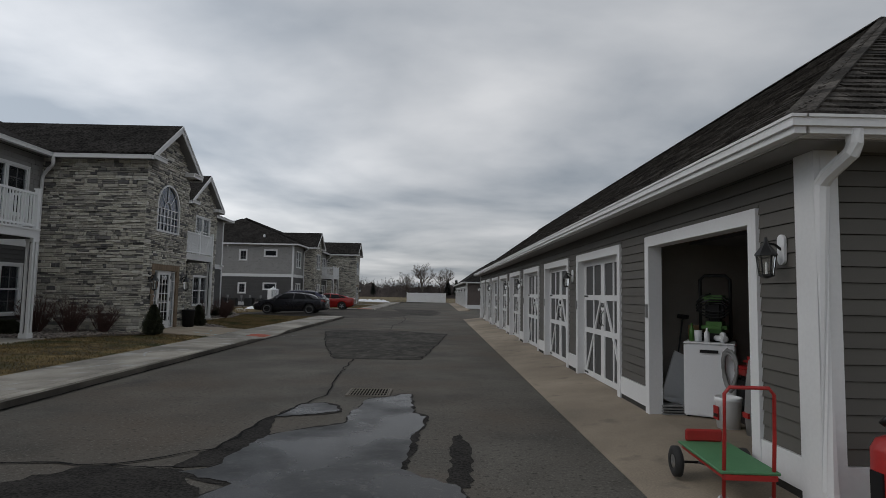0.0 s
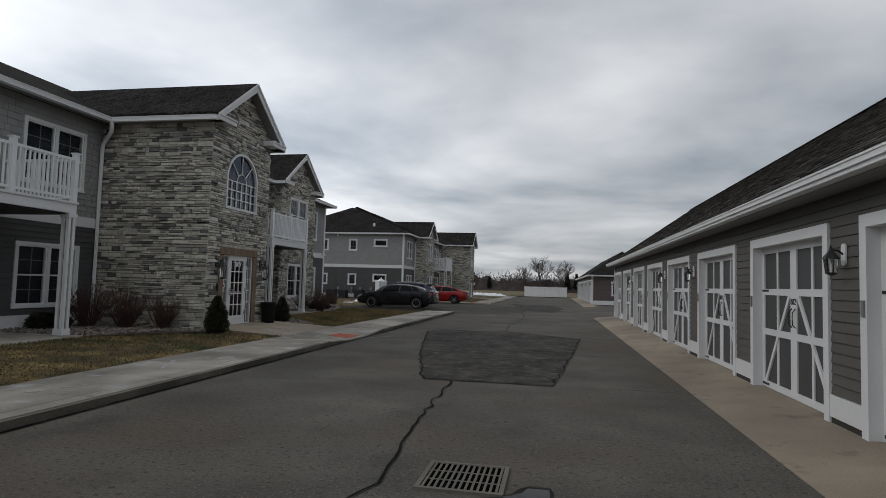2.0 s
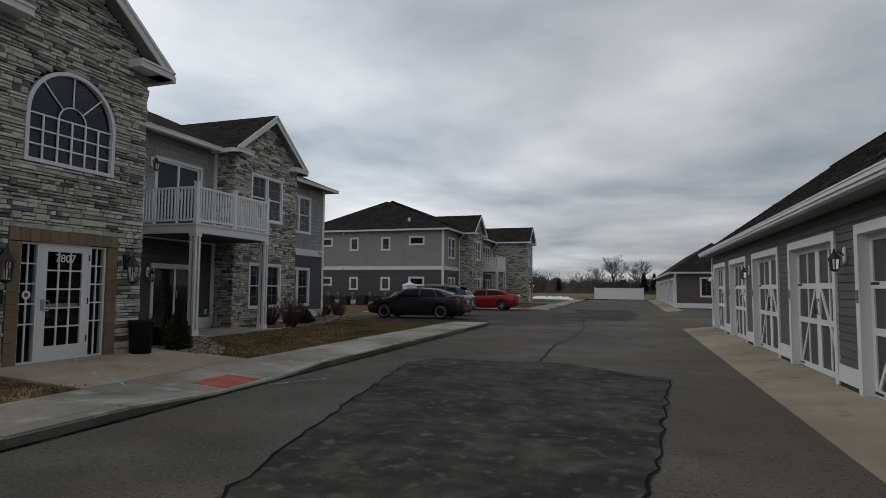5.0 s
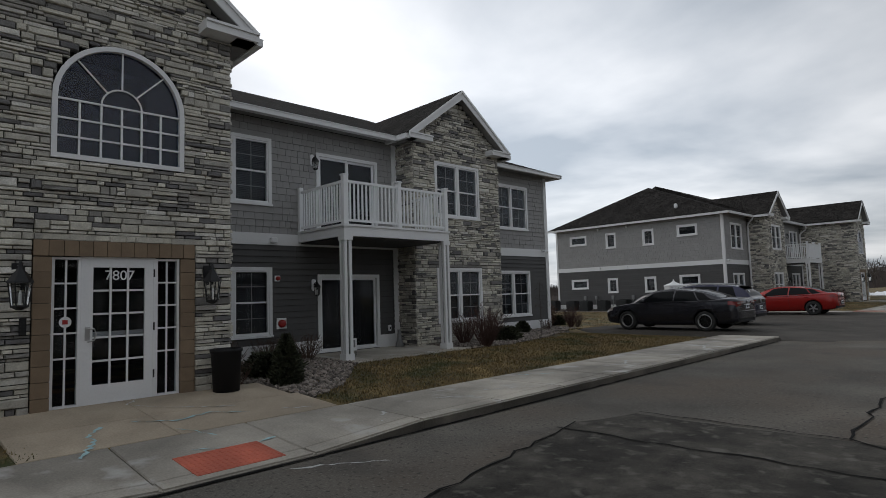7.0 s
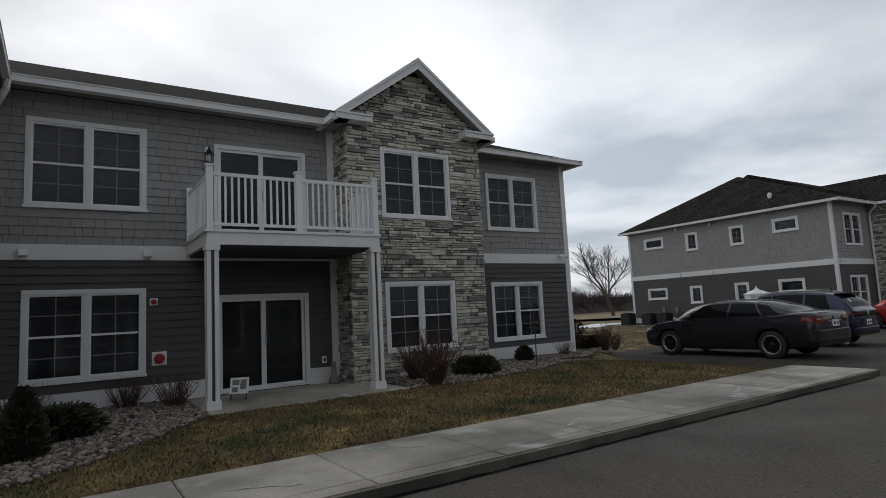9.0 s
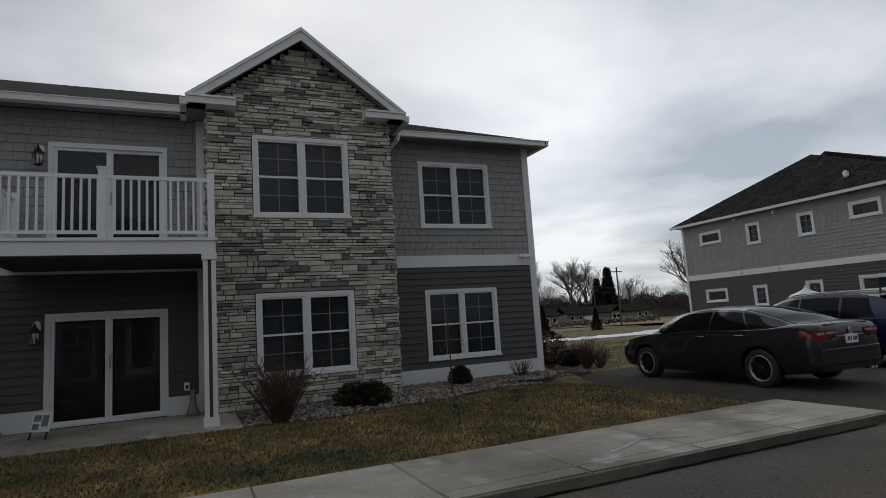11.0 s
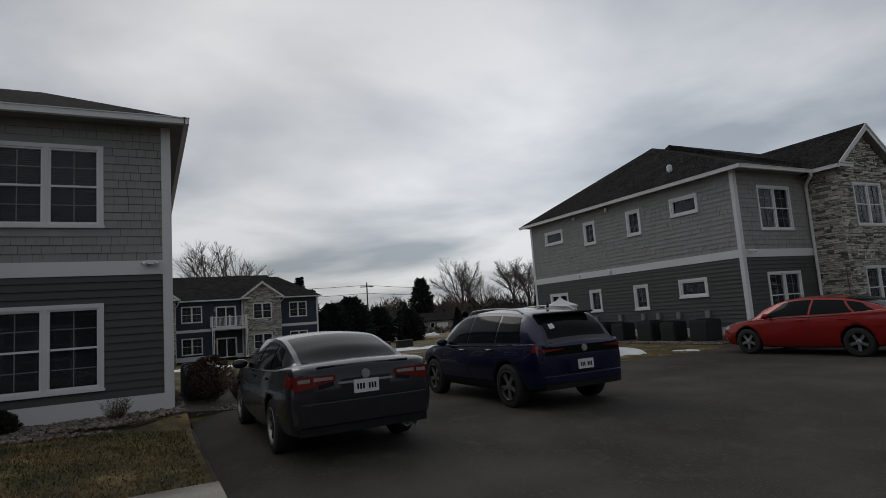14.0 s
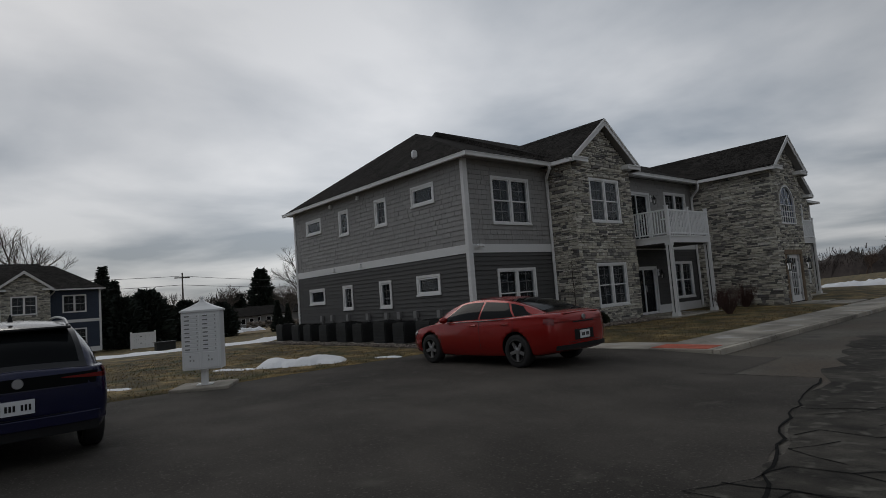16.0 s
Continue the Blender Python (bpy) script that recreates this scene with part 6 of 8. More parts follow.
def car(at, label, paint, stations, cabin, wheels, glass, kind):
    c = thing("car", at, label, "car", "parked cars")
    sh = Shell(stations, cabin)
    x0, x1 = sh.ends()
    f = lambda x, p: sh.body(x, p)
    xs = [x0 + (x1 - x0) * (0.5 - 0.5 * math.cos(math.pi * k / 60)) for k in range(61)]
    half = [k * 0.25 for k in range(25)]
    bm = bmesh.new()
    rows = []
    for x in xs:
        r = [sh.body(x, p) for p in half]
        loop = r + [Vector((q.x, -q.y, q.z)) for q in r[-2:0:-1]]
        rows.append([bm.verts.new(q) for q in loop])
    n = len(rows[0])
    for r0, r1 in zip(rows, rows[1:]):
        for i in range(n):
            bm.faces.new((r0[i], r0[(i + 1) % n], r1[(i + 1) % n], r1[i]))
    bm.faces.new(rows[0][::-1]), bm.faces.new(rows[-1])
    body = part("body", bm, paint, c, "", None, True)
    xr, xf, wy, wr = wheels
    bm = bmesh.new()
    for wx in (xr, xf):
        for s in (1, -1):
            lathe(bm, [(wr + 0.05, s * 0.55), (wr + 0.05, s * 1.2)], 32, (wx, 0, wr + 0.01), "y")
    bmesh.ops.recalc_face_normals(bm, faces=bm.faces[:])
    cutter = new("arch_cutter", to_mesh("arch_cutter", bm, M["black_plastic"]))
    mod = body.modifiers.new("arches", "BOOLEAN")
    mod.operation, mod.object, mod.solver, mod.material_mode = "DIFFERENCE", cutter, "EXACT", "TRANSFER"
    body.parent = None
    bpy.context.view_layer.update()
    done = bpy.data.meshes.new_from_object(body.evaluated_get(bpy.context.evaluated_depsgraph_get()))
    body.modifiers.clear()
    body.data = done
    body.parent = c
    bpy.data.objects.remove(cutter)
    # cabin
    cx0, cx1 = cabin[0][0], cabin[0][-1]
    xs = steps(cx0, cx1, 48)
    bm = sheet(lambda x, v: sh.side(x, v), xs, steps(0, 1, 8), True)
    part("cabin_side", bm, paint, c, "", None, True)
    part("cabin_roof", sheet(lambda x, u: sh.top(x, u), xs, steps(-1, 1, 16)), glass.get("roof_mat", paint), c, "", None, True)
    off = 0.007
    for a, b, e, g in glass["side"]:
        for s in (1, -1):
            def fs(t, v):
                x = (a + (b - a) * t) * (1 - v) + (e + (g - e) * t) * v
                q = sh.side(x, 0.1 + 0.8 * v)
                return Vector((q.x, s * (q.y + off), q.z + 0.002))
            part("side_window", sheet(fs, steps(0, 1, 12), steps(0, 1, 8)), M["car_glass"], c, "", None, True)
    for nm, (a, b) in (("windscreen", glass["front"]), ("rear_window", glass["rear"])):
        part(nm, sheet(lambda x, u: sh.top(x, u * 0.9) + Vector((0, 0, off)), steps(a, b, 14), steps(-1, 1, 14)), M["car_glass"], c, "", None, True)
    for s in (1, -1):
        trim = glass["trim"]
        bm = bmesh.new()
        tube(bm, [Vector((0, s * 0.008, 0.006)) + Vector((sh.belt(x).x, s * sh.belt(x).y, sh.belt(x).z)) for x in steps(trim[0], trim[1], 14)], 0.008, 5)
        part("belt_trim", bm, M["alloy"] if kind == "hatchback" else M["black_plastic"], c)
        for wx in (xr, xf):
            wheel(c, wx, s * (wy - 0.115), wr, glass["rim"], s)
        # mirror
        q = sh.side(glass["mirror"], 0.12)
        bm = bmesh.new()
        bmesh.ops.create_icosphere(bm, subdivisions=2, radius=1)
        bmesh.ops.transform(bm, matrix=Matrix.Translation((q.x, s * (q.y + 0.13), q.z + 0.04)) @ Matrix.Diagonal((0.07, 0.12, 0.075, 1)), verts=bm.verts[:])
        mir = part("mirror", bm, paint, c, "", None, True)
        # lamps that wrap round the corners
        def lamp(xa, xb, pa, pb):
            def fl(x, t):
                q = sh.body(x, pa + (pb - pa) * t)
                return Vector((q.x + (0.006 if x > 0 else -0.006), s * (q.y + 0.008), q.z + 0.003))
            return sheet(fl, steps(xa, xb, 10), steps(0, 1, 8))
        part("tail_lamp", lamp(x0 + 0.1, x0 + glass["tail"], 3.6, 4.15), M["lamp_red"], c, "", None, True)
        part("head_lamp", lamp(x1 - 0.03, x1 - 0.42, 3.6, 4.4), M["lamp_clear"], c, "", None, True)
        # shut lines, handles and sill
        for x in glass["seams"]:
            def fseam(t, k):
                p = 2.1 + 2.1 * t
                q = sh.body(x + (k - 0.5) * 0.009 + 0.05 * (t - 0.5), p)
                return Vector((q.x, s * (q.y + 0.002), q.z))
            part("shut_line", sheet(fseam, steps(0, 1, 14), (0, 1)), M["black_plastic"], c)
        for x in glass["handles"]:
            q = sh.body(x, 3.75)
            part("door_handle", bevelled(boxes((x - 0.1, x + 0.1, s * q.y - 0.015, s * q.y + 0.015 , q.z - 0.015, q.z + 0.015)), 0.006), paint, c, "", Matrix.Translation((0, s * 0.012, 0)))
        if glass.get("cladding"):
            def fc(x, t):
                q = sh.body(x, 1.2 + 0.95 * t)
                return Vector((q.x, s * (q.y + 0.006), q.z))
            part("sill_cladding", sheet(fc, steps(xr + wr + 0.06, xf - wr - 0.06, 20), steps(0, 1, 5)), M["black_plastic"], c, "", None, True)
    # tail: bumper, plate, badge, lettering bars, exhaust
    zb, zs = stations[1][2], stations[1][3]
    y_in, y_out, za, zc = glass["rear_lamp"]
    xs_, ws_ = [s[0] for s in stations], [s[1] for s in stations]
    def tail_x(y):
        """How far back the tail reaches at a distance y from the middle."""
        for k in range(80):
            if 0.975 * spline(xs_, ws_, x0 + k * 0.005) >= abs(y):
                return x0 + k * 0.005
        return x0 + 0.4
    def tail(ya, yb, z0, z1, z2, z3, out):
        """A skin on the tail between two heights at ya (z0, z1) and at yb (z2, z3)."""
        f = lambda u, v: Vector((tail_x(ya + (yb - ya) * u) - out, (ya + (yb - ya) * u), (z0 + (z2 - z0) * u) * (1 - v) + (z1 + (z3 - z1) * u) * v))
        bm = sheet(f, steps(0, 1, 16), steps(0, 1, 4))
        g = bmesh.ops.extrude_face_region(bm, geom=bm.faces[:])
        bmesh.ops.translate(bm, verts=[q for q in g["geom"] if isinstance(q, bmesh.types.BMVert)], vec=(0.05, 0, 0))
        return bm
    for s in (1, -1):
        lens = part("rear_lamp", tail(s * y_in, s * y_out, *glass.get("inner", (za + 0.04, zc - 0.01)), za, zc, 0.012), M["lamp_red"], c)
        if kind == "sedan":
            part("reversing_lamp", tail(s * (y_in + 0.03), s * (y_in + 0.25), zc - 0.06, zc - 0.028, zc - 0.066, zc - 0.026, 0.017), M["lamp_clear"], lens)
            part("reversing_lamp", tail(s * (y_in + 0.29), s * (y_out - 0.07), zc - 0.07, zc - 0.03, zc - 0.075, zc - 0.035, 0.017), M["lamp_clear"], lens)
            # black strip for the dark zone below the inner end of the lens
            part("lamp_shade", tail(s * (y_in + 0.02), s * (y_in + 0.2), zc - 0.13, zc - 0.085, zc - 0.16, zc - 0.095, 0.008), M["black_plastic"], c)
    def rear(z0, z1, w, d):
        return tail(-w, w, z0, z1, z0, z1, d)
    part("bumper_insert", rear(zb - 0.02, zb + (0.13 if kind == "suv" else 0.07), 0.76, 0.01), M["black_plastic"], c)
    z = glass["plate_z"]
    if kind != "hatchback":
        part("rear_bumper", bevelled(tail(-0.86, 0.86, zb + 0.08, z - 0.14, zb + 0.08, z - 0.14, 0.03), 0.006), paint, c)
    part("plate_recess", rear(z - 0.1, z + 0.1, 0.3, 0.004), paint if kind != "hatchback" else M["black_plastic"], c)
    pl = part("number_plate", boxes((x0 - 0.03, x0 - 0.01, -0.15, 0.15, z - 0.075, z + 0.075)), M["plate"], c, "white licence plate with dark characters")
    for k in range(7):
        y = 0.105 - k * 0.035
        if k == 3:
            continue
        part("character_bar", boxes((x0 - 0.033, x0 - 0.03, y - 0.011, y + 0.011, z - 0.035, z + 0.03)), M["black_plastic"], pl)
    bm = bmesh.new()
    bmesh.ops.create_cone(bm, segments=20, radius1=0.055, radius2=0.05, depth=0.02, cap_ends=True)
    part("badge", bm, M["alloy"], c, "round chrome badge", pose(x0 - 0.02, 0, glass["badge_z"], 0, -90, 0))
    if kind == "suv":
        part("lamp_bar", rear(0.85, 0.985, 0.84, 0.008), M["car_glass"], c)
    else:
        part("lamp_bar", rear(glass["badge_z"] - 0.09, glass["badge_z"] - 0.065, 0.33, 0.012), M["alloy"] if kind == "sedan" else M["black_plastic"], c)
    part("bumper_seam", boxes((x0 - 0.006, x0 + 0.1, -0.5, 0.5, z - 0.13, z - 0.122)), M["black_plastic"], c)
    if glass.get("exhaust"):
        for y in glass["exhaust"]:
            bm = bmesh.new()
            lathe(bm, [(0.04, -0.12), (0.045, 0.0), (0.036, 0.0), (0.036, -0.1)], 16)
            part("exhaust_pipe", bm, M["steel"], c, "", pose(x0 + 0.02, y, zb - 0.03, 0, -90, 0), True)
    if kind == "suv":
        for s in (1, -1):
            bm = bmesh.new()
            tube(bm, [Vector((x, s * (sh.rail(x).y - 0.03), sh.rail(x).z + 0.06 - (0.05 if k in (0, 10) else 0))) for k, x in enumerate(steps(-1.5, 0.35, 10))], 0.016, 6)
            part("roof_rail", bm, M["alloy"], c)
        part("roof_spoiler", bevelled(boxes((-1.98, -1.72, -0.55, 0.55, 1.485, 1.52)), 0.015), M["black_plastic"], c)
        bm = bmesh.new()
        bmesh.ops.create_cone(bm, segments=8, radius1=0.03, radius2=0.008, depth=0.09, cap_ends=True)
        part("aerial", bm, M["black_plastic"], c, "", pose(-1.45, 0, 1.65))
        part("sticker", sheet(lambda x, u: sh.top(x, u) + Vector((0, 0, 0.016)), steps(-2.09, -2.02, 4), steps(0.6, 0.76, 4)), M["plate"], c, "white sticker on the rear window")
    else:
        part("boot_lip", bevelled(boxes((x0 + 0.03, x0 + 0.2, -0.56, 0.56, stations[2][4] - 0.012, stations[2][4] + 0.012)), 0.01), paint, c)
    return c


SEDAN = [(-2.40, 0.6, 0.36, 0.87, 0.99), (-2.385, 0.73, 0.33, 0.89, 1.02), (-2.33, 0.835, 0.31, 0.92, 1.05), (-2.2, 0.885, 0.28, 0.95, 1.08), (-1.9, 0.9, 0.24, 0.955, 1.08), (-1.3, 0.91, 0.2, 0.95, 1.02), (0.0, 0.91, 0.18, 0.93, 0.98), (0.9, 0.91, 0.18, 0.9, 0.97), (1.5, 0.9, 0.2, 0.85, 0.92), (2.0, 0.86, 0.22, 0.76, 0.82), (2.28, 0.74, 0.26, 0.66, 0.7), (2.4, 0.56, 0.34, 0.56, 0.58)]
CABIN = [(-2.0, -1.55, -1.05, -0.5, 0.1, 0.55, 0.95, 1.3), (0.72, 0.8, 0.85, 0.87, 0.87, 0.86, 0.82, 0.74), (1.06, 1.03, 0.97, 0.96, 0.955, 0.94, 0.93, 0.93), (0.68, 0.66, 0.64, 0.635, 0.635, 0.65, 0.68, 0.71), (1.06, 1.19, 1.325, 1.375, 1.37, 1.305, 1.165, 0.955)]
SED_GLASS = dict(side=[(-0.28, 0.98, -0.3, 0.42), (-1.15, -0.34, -0.95, -0.36), (-1.6, -1.2, -1.3, -1.0)], front=(0.45, 1.22), rear=(-1.88, -0.95), trim=(-1.7, 1.1), mirror=0.72, tail=0.3, seams=(0.98, -0.33, -1.25), handles=(-0.12, -1.0), plate_z=0.8, badge_z=0.935, exhaust=(-0.5, -0.6), rim="mesh", rear_lamp=(0.36, 0.85, 0.79, 0.965), inner=(0.89, 0.955))
car(pose(-9.66, 38.98, 0.165, 0, 0, 180), "dark charcoal sedan parked beside the lawn", car_paint("charcoal_paint", (0.02, 0.02, 0.026)), SEDAN, CABIN, (-1.36, 1.4, 0.905, 0.33), SED_GLASS, "sedan")

HATCH = [(-2.34, 0.48, 0.38, 0.86, 0.97), (-2.325, 0.62, 0.36, 0.88, 0.99), (-2.27, 0.77, 0.33, 0.9, 1.03), (-2.12, 0.86, 0.28, 0.93, 1.06), (-1.7, 0.91, 0.22, 0.93, 1.06), (-1.0, 0.915, 0.19, 0.92, 1.0), (0.2, 0.915, 0.17, 0.9, 0.96), (1.0, 0.91, 0.18, 0.86, 0.93), (1.6, 0.89, 0.2, 0.8, 0.86), (2.05, 0.82, 0.23, 0.7, 0.75), (2.34, 0.6, 0.3, 0.56, 0.58)]
HATCH_CABIN = [(-2.05, -1.6, -1.1, -0.5, 0.1, 0.55, 1.0, 1.4), (0.7, 0.79, 0.85, 0.87, 0.87, 0.86, 0.82, 0.74), (1.04, 1.02, 0.97, 0.94, 0.925, 0.91, 0.9, 0.9), (0.64, 0.62, 0.6, 0.59, 0.59, 0.61, 0.65, 0.7), (1.05, 1.17, 1.3, 1.365, 1.37, 1.3, 1.13, 0.91)]
RED_GLASS = dict(side=[(-0.24, 1.05, -0.26, 0.42), (-1.25, -0.3, -1.0, -0.32), (-1.72, -1.3, -1.4, -1.06)], front=(0.48, 1.32), rear=(-1.95, -0.95), trim=(-1.8, 1.15), mirror=0.78, tail=0.3, seams=(1.0, -0.3, -1.28), handles=(-0.1, -1.05), plate_z=0.6, badge_z=0.93, rim="star", rear_lamp=(0.02, 0.83, 0.85, 0.89))
car(pose(-9.6, 51.9, 0.105, 0, 0, 180), "bright red fastback sedan parked near the next building", car_paint("red_paint", (0.28, 0.013, 0.01)), HATCH, HATCH_CABIN, (-1.33, 1.39, 0.905, 0.33), RED_GLASS, "hatchback")

SUV = [(-2.29, 0.55, 0.36, 0.93, 0.99), (-2.275, 0.69, 0.35, 0.96, 1.02), (-2.22, 0.82, 0.33, 0.99, 1.05), (-2.05, 0.89, 0.3, 1.0, 1.06), (-1.6, 0.92, 0.26, 1.0, 1.05), (-0.6, 0.925, 0.24, 0.99, 1.04), (0.4, 0.925, 0.24, 0.97, 1.03), (1.1, 0.92, 0.25, 0.96, 1.04), (1.6, 0.9, 0.27, 0.9, 0.98), (2.05, 0.82, 0.3, 0.76, 0.82), (2.29, 0.6, 0.36, 0.62, 0.64)]
SUV_CABIN = [(-2.23, -2.05, -1.75, -1.2, -0.4, 0.3, 0.85, 1.35), (0.72, 0.78, 0.84, 0.88, 0.89, 0.88, 0.86, 0.78), (1.03, 1.04, 1.03, 1.01, 1.0, 0.99, 0.98, 1.0), (0.66, 0.63, 0.6, 0.6, 0.6, 0.61, 0.64, 0.72), (1.04, 1.27, 1.47, 1.55, 1.585, 1.54, 1.35, 1.02)]
SUV_GLASS = dict(side=[(0.0, 1.0, -0.02, 0.52), (-0.98, -0.06, -0.95, -0.08), (-1.72, -1.05, -1.55, -1.02)], front=(0.55, 1.28), rear=(-2.2, -1.82), trim=(-1.7, 1.1), mirror=0.8, tail=0.22, seams=(1.0, -0.03, -1.05), handles=(0.12, -0.85), plate_z=0.68, badge_z=0.93, rim="twin", rear_lamp=(0.4, 0.86, 0.9, 0.96), roof_mat=car_paint("gloss_black_roof", (0.012, 0.012, 0.014)), cladding=True)
car(pose(-10.38, 42.95, 0.105, 0, 0, 180), "dark blue compact crossover with black roof, parked nose in", car_paint("blue_paint", (0.004, 0.006, 0.038)), SUV, SUV_CABIN, (-1.38, 1.4, 0.92, 0.36), SUV_GLASS, "suv")


# ---- plants, rocks and snow ----
def bare_tree_mesh(seed, height, spread, mat, trunk=0.16, depth=5, forks=4):
    """A leafless tree: forked limbs down to fine twigs, in a broad crown."""
    rnd = random.Random(seed)
    bm = bmesh.new()
    def grow(p, d, length, r, k):
        q = [p]
        dd = d.copy()
        for i in range(3 if k > 1 else 2):
            dd = (dd + Vector((rnd.uniform(-1, 1), rnd.uniform(-1, 1), rnd.uniform(-0.6, 0.8))) * 0.2).normalized()
            q.append(q[-1] + dd * length / (3 if k > 1 else 2))
        tube(bm, q, r, 6 if k >= depth - 1 else 4 if k > 2 else 3, r * (0.65 if k else 0.4))
        if k == 0:
            return
        kids = forks + (2 if k == depth else 0)
        turn = rnd.uniform(0, 6.283)
        for i in range(kids):
            t = 1.0 if i == 0 else rnd.uniform(0.55 if k == depth else 0.25, 1.0)
            n = min(len(q) - 2, int(t * (len(q) - 1)))
            s = q[n].lerp(q[n + 1], t * (len(q) - 1) - n)
            a = turn + i * 2.4 + rnd.uniform(-0.4, 0.4)
            out = Vector((math.cos(a), math.sin(a), rnd.uniform(0.0, 0.35)))
            lean = spread * (0.25 if i == 0 else rnd.uniform(0.7, 1.3))
            nd = (dd + out * lean).normalized()
            grow(s, nd, length * rnd.uniform(0.64, 0.84) * (0.9 if i == 0 else 0.95), r * (0.7 if i == 0 else 0.52), k - 1)
    grow(Vector((0, 0, -0.1)), Vector((0, 0, 1)), height * 0.24, trunk, depth)
    return to_mesh("branches", bm, mat)


def shrub_mesh(seed, height, spread, stems, mat):
    """A leafless shrub: many stems from the ground that fork twice."""
    rnd = random.Random(seed)
    bm = bmesh.new()
    for _ in range(stems):
        a, lean = rnd.uniform(0, 6.283), rnd.uniform(0.1, 1.0) * spread
        p = Vector((math.cos(a) * 0.06, math.sin(a) * 0.06, -0.03))
        d = Vector((math.cos(a) * lean, math.sin(a) * lean, 1)).normalized()
        h = height * rnd.uniform(0.55, 1.0)
        mid = p + d * h * 0.5
        top = mid + (d + Vector((rnd.uniform(-0.25, 0.25), rnd.uniform(-0.25, 0.25), 0))).normalized() * h * 0.5
        tube(bm, [p, mid, top], 0.008, 4, 0.003)
        for _ in range(5):
            s = mid.lerp(top, rnd.uniform(-0.5, 0.9))
            e = s + Vector((rnd.uniform(-1, 1), rnd.uniform(-1, 1), rnd.uniform(0.3, 1.2))).normalized() * h * rnd.uniform(0.15, 0.35)
            tube(bm, [s, e], 0.004, 3, 0.002)
    return to_mesh("stems", bm, mat)


def needles_mesh(seed, profile, count, size, mat, droop=0.0):
    """A crown of many small needle sprays inside a turned outline of (height, radius)."""
    rnd = random.Random(seed)
    v, f = [], []
    hs, rs = [p[0] for p in profile], [p[1] for p in profile]
    for _ in range(count):
        h = rnd.uniform(hs[0], hs[-1])
        r = float(np.interp(h, hs, rs)) * (rnd.random() ** 0.4) * rnd.uniform(0.75, 1.12)
        a = rnd.uniform(0, 6.283)
        p = Vector((math.cos(a) * r, math.sin(a) * r, h))
        out = Vector((math.cos(a), math.sin(a), 0.5 - droop)) + Vector((rnd.uniform(-0.6, 0.6), rnd.uniform(-0.6, 0.6), rnd.uniform(-0.5, 0.6)))
        out.normalize()
        sidev = out.cross(Vector((rnd.uniform(-1, 1), rnd.uniform(-1, 1), rnd.uniform(-1, 1)))).normalized()
        s = size * rnd.uniform(0.6, 1.4)
        o = len(v)
        v += [tuple(p - out * s * 0.4 + sidev * s * 0.3), tuple(p - out * s * 0.4 - sidev * s * 0.3), tuple(p + out * s - sidev * s * 0.12), tuple(p + out * s + sidev * s * 0.12)]
        f.append((o, o + 1, o + 2, o + 3))
    me = bpy.data.meshes.new("crown")
    me.from_pydata(v, [], f)
    me.materials.append(mat)
    return me


def plant(name, at, label, category, crown_name, mesh, group="", trunk=None, mat=None):
    t = thing(name, at, label, category, group)
    part(crown_name, mesh, None, t)
    if trunk:
        bm = bmesh.new()
        tube(bm, [(0, 0, -0.1), (0.02, 0.01, trunk[0] * 0.5), (0, 0, trunk[0])], trunk[1], 8, trunk[1] * 0.4)
        part("trunk", bm, mat or M["bark"], t)
    return t


M["red_twig"] = material("reddish_twigs", (0.075, 0.04, 0.034), 0.9, vary=0.3, bump=0)
G = 0.21
cone = needles_mesh(1, [(0.02, 0.3), (0.25, 0.38), (0.7, 0.26), (1.1, 0.05)], 5200, 0.05, M["needle"])
plant("conifer_shrub", pose(-9.2, 19.05, G - 0.02) @ Matrix.Scale(0.86, 4), "dark green cone-shaped evergreen shrub by the entrance", "shrub", "crown", cone, "evergreen shrubs", (0.6, 0.03))
plant("conifer_shrub", pose(-9.6, 23.62, G - 0.03) @ Matrix.Scale(0.78, 4), "dark green cone-shaped evergreen shrub in the rock bed", "shrub", "crown", cone, "evergreen shrubs", (0.6, 0.03))
low = needles_mesh(2, [(0.0, 0.42), (0.2, 0.5), (0.42, 0.3)], 4200, 0.06, M["needle"])
for x, y, k in ((-10.7, 23.95, 1.0), (-11.75, 31.9, 0.95), (-13.0, 17.6, 1.0), (-14.9, 39.0, 0.9), (-12.9, 56.9, 0.7)):
    plant("juniper_shrub", pose(x, y, G, 0, 0, x * 50) @ Matrix.Diagonal((k, k * 1.15, k, 1)), "low dark green juniper shrub in river rock", "shrub", "crown", low, "evergreen shrubs")
ball = needles_mesh(3, [(0.0, 0.2), (0.15, 0.27), (0.32, 0.2), (0.42, 0.05)], 2600, 0.045, M["needle"])
for x, y in ((-13.05, 34.5), (-12.4, 60.0)):
    plant("boxwood_shrub", pose(x, y, G), "small round dark evergreen shrub in river rock", "shrub", "crown", ball, "evergreen shrubs")
red_bush = shrub_mesh(4, 0.95, 0.65, 90, M["red_twig"])
grey_bush = shrub_mesh(5, 0.75, 0.9, 60, M["twig"])
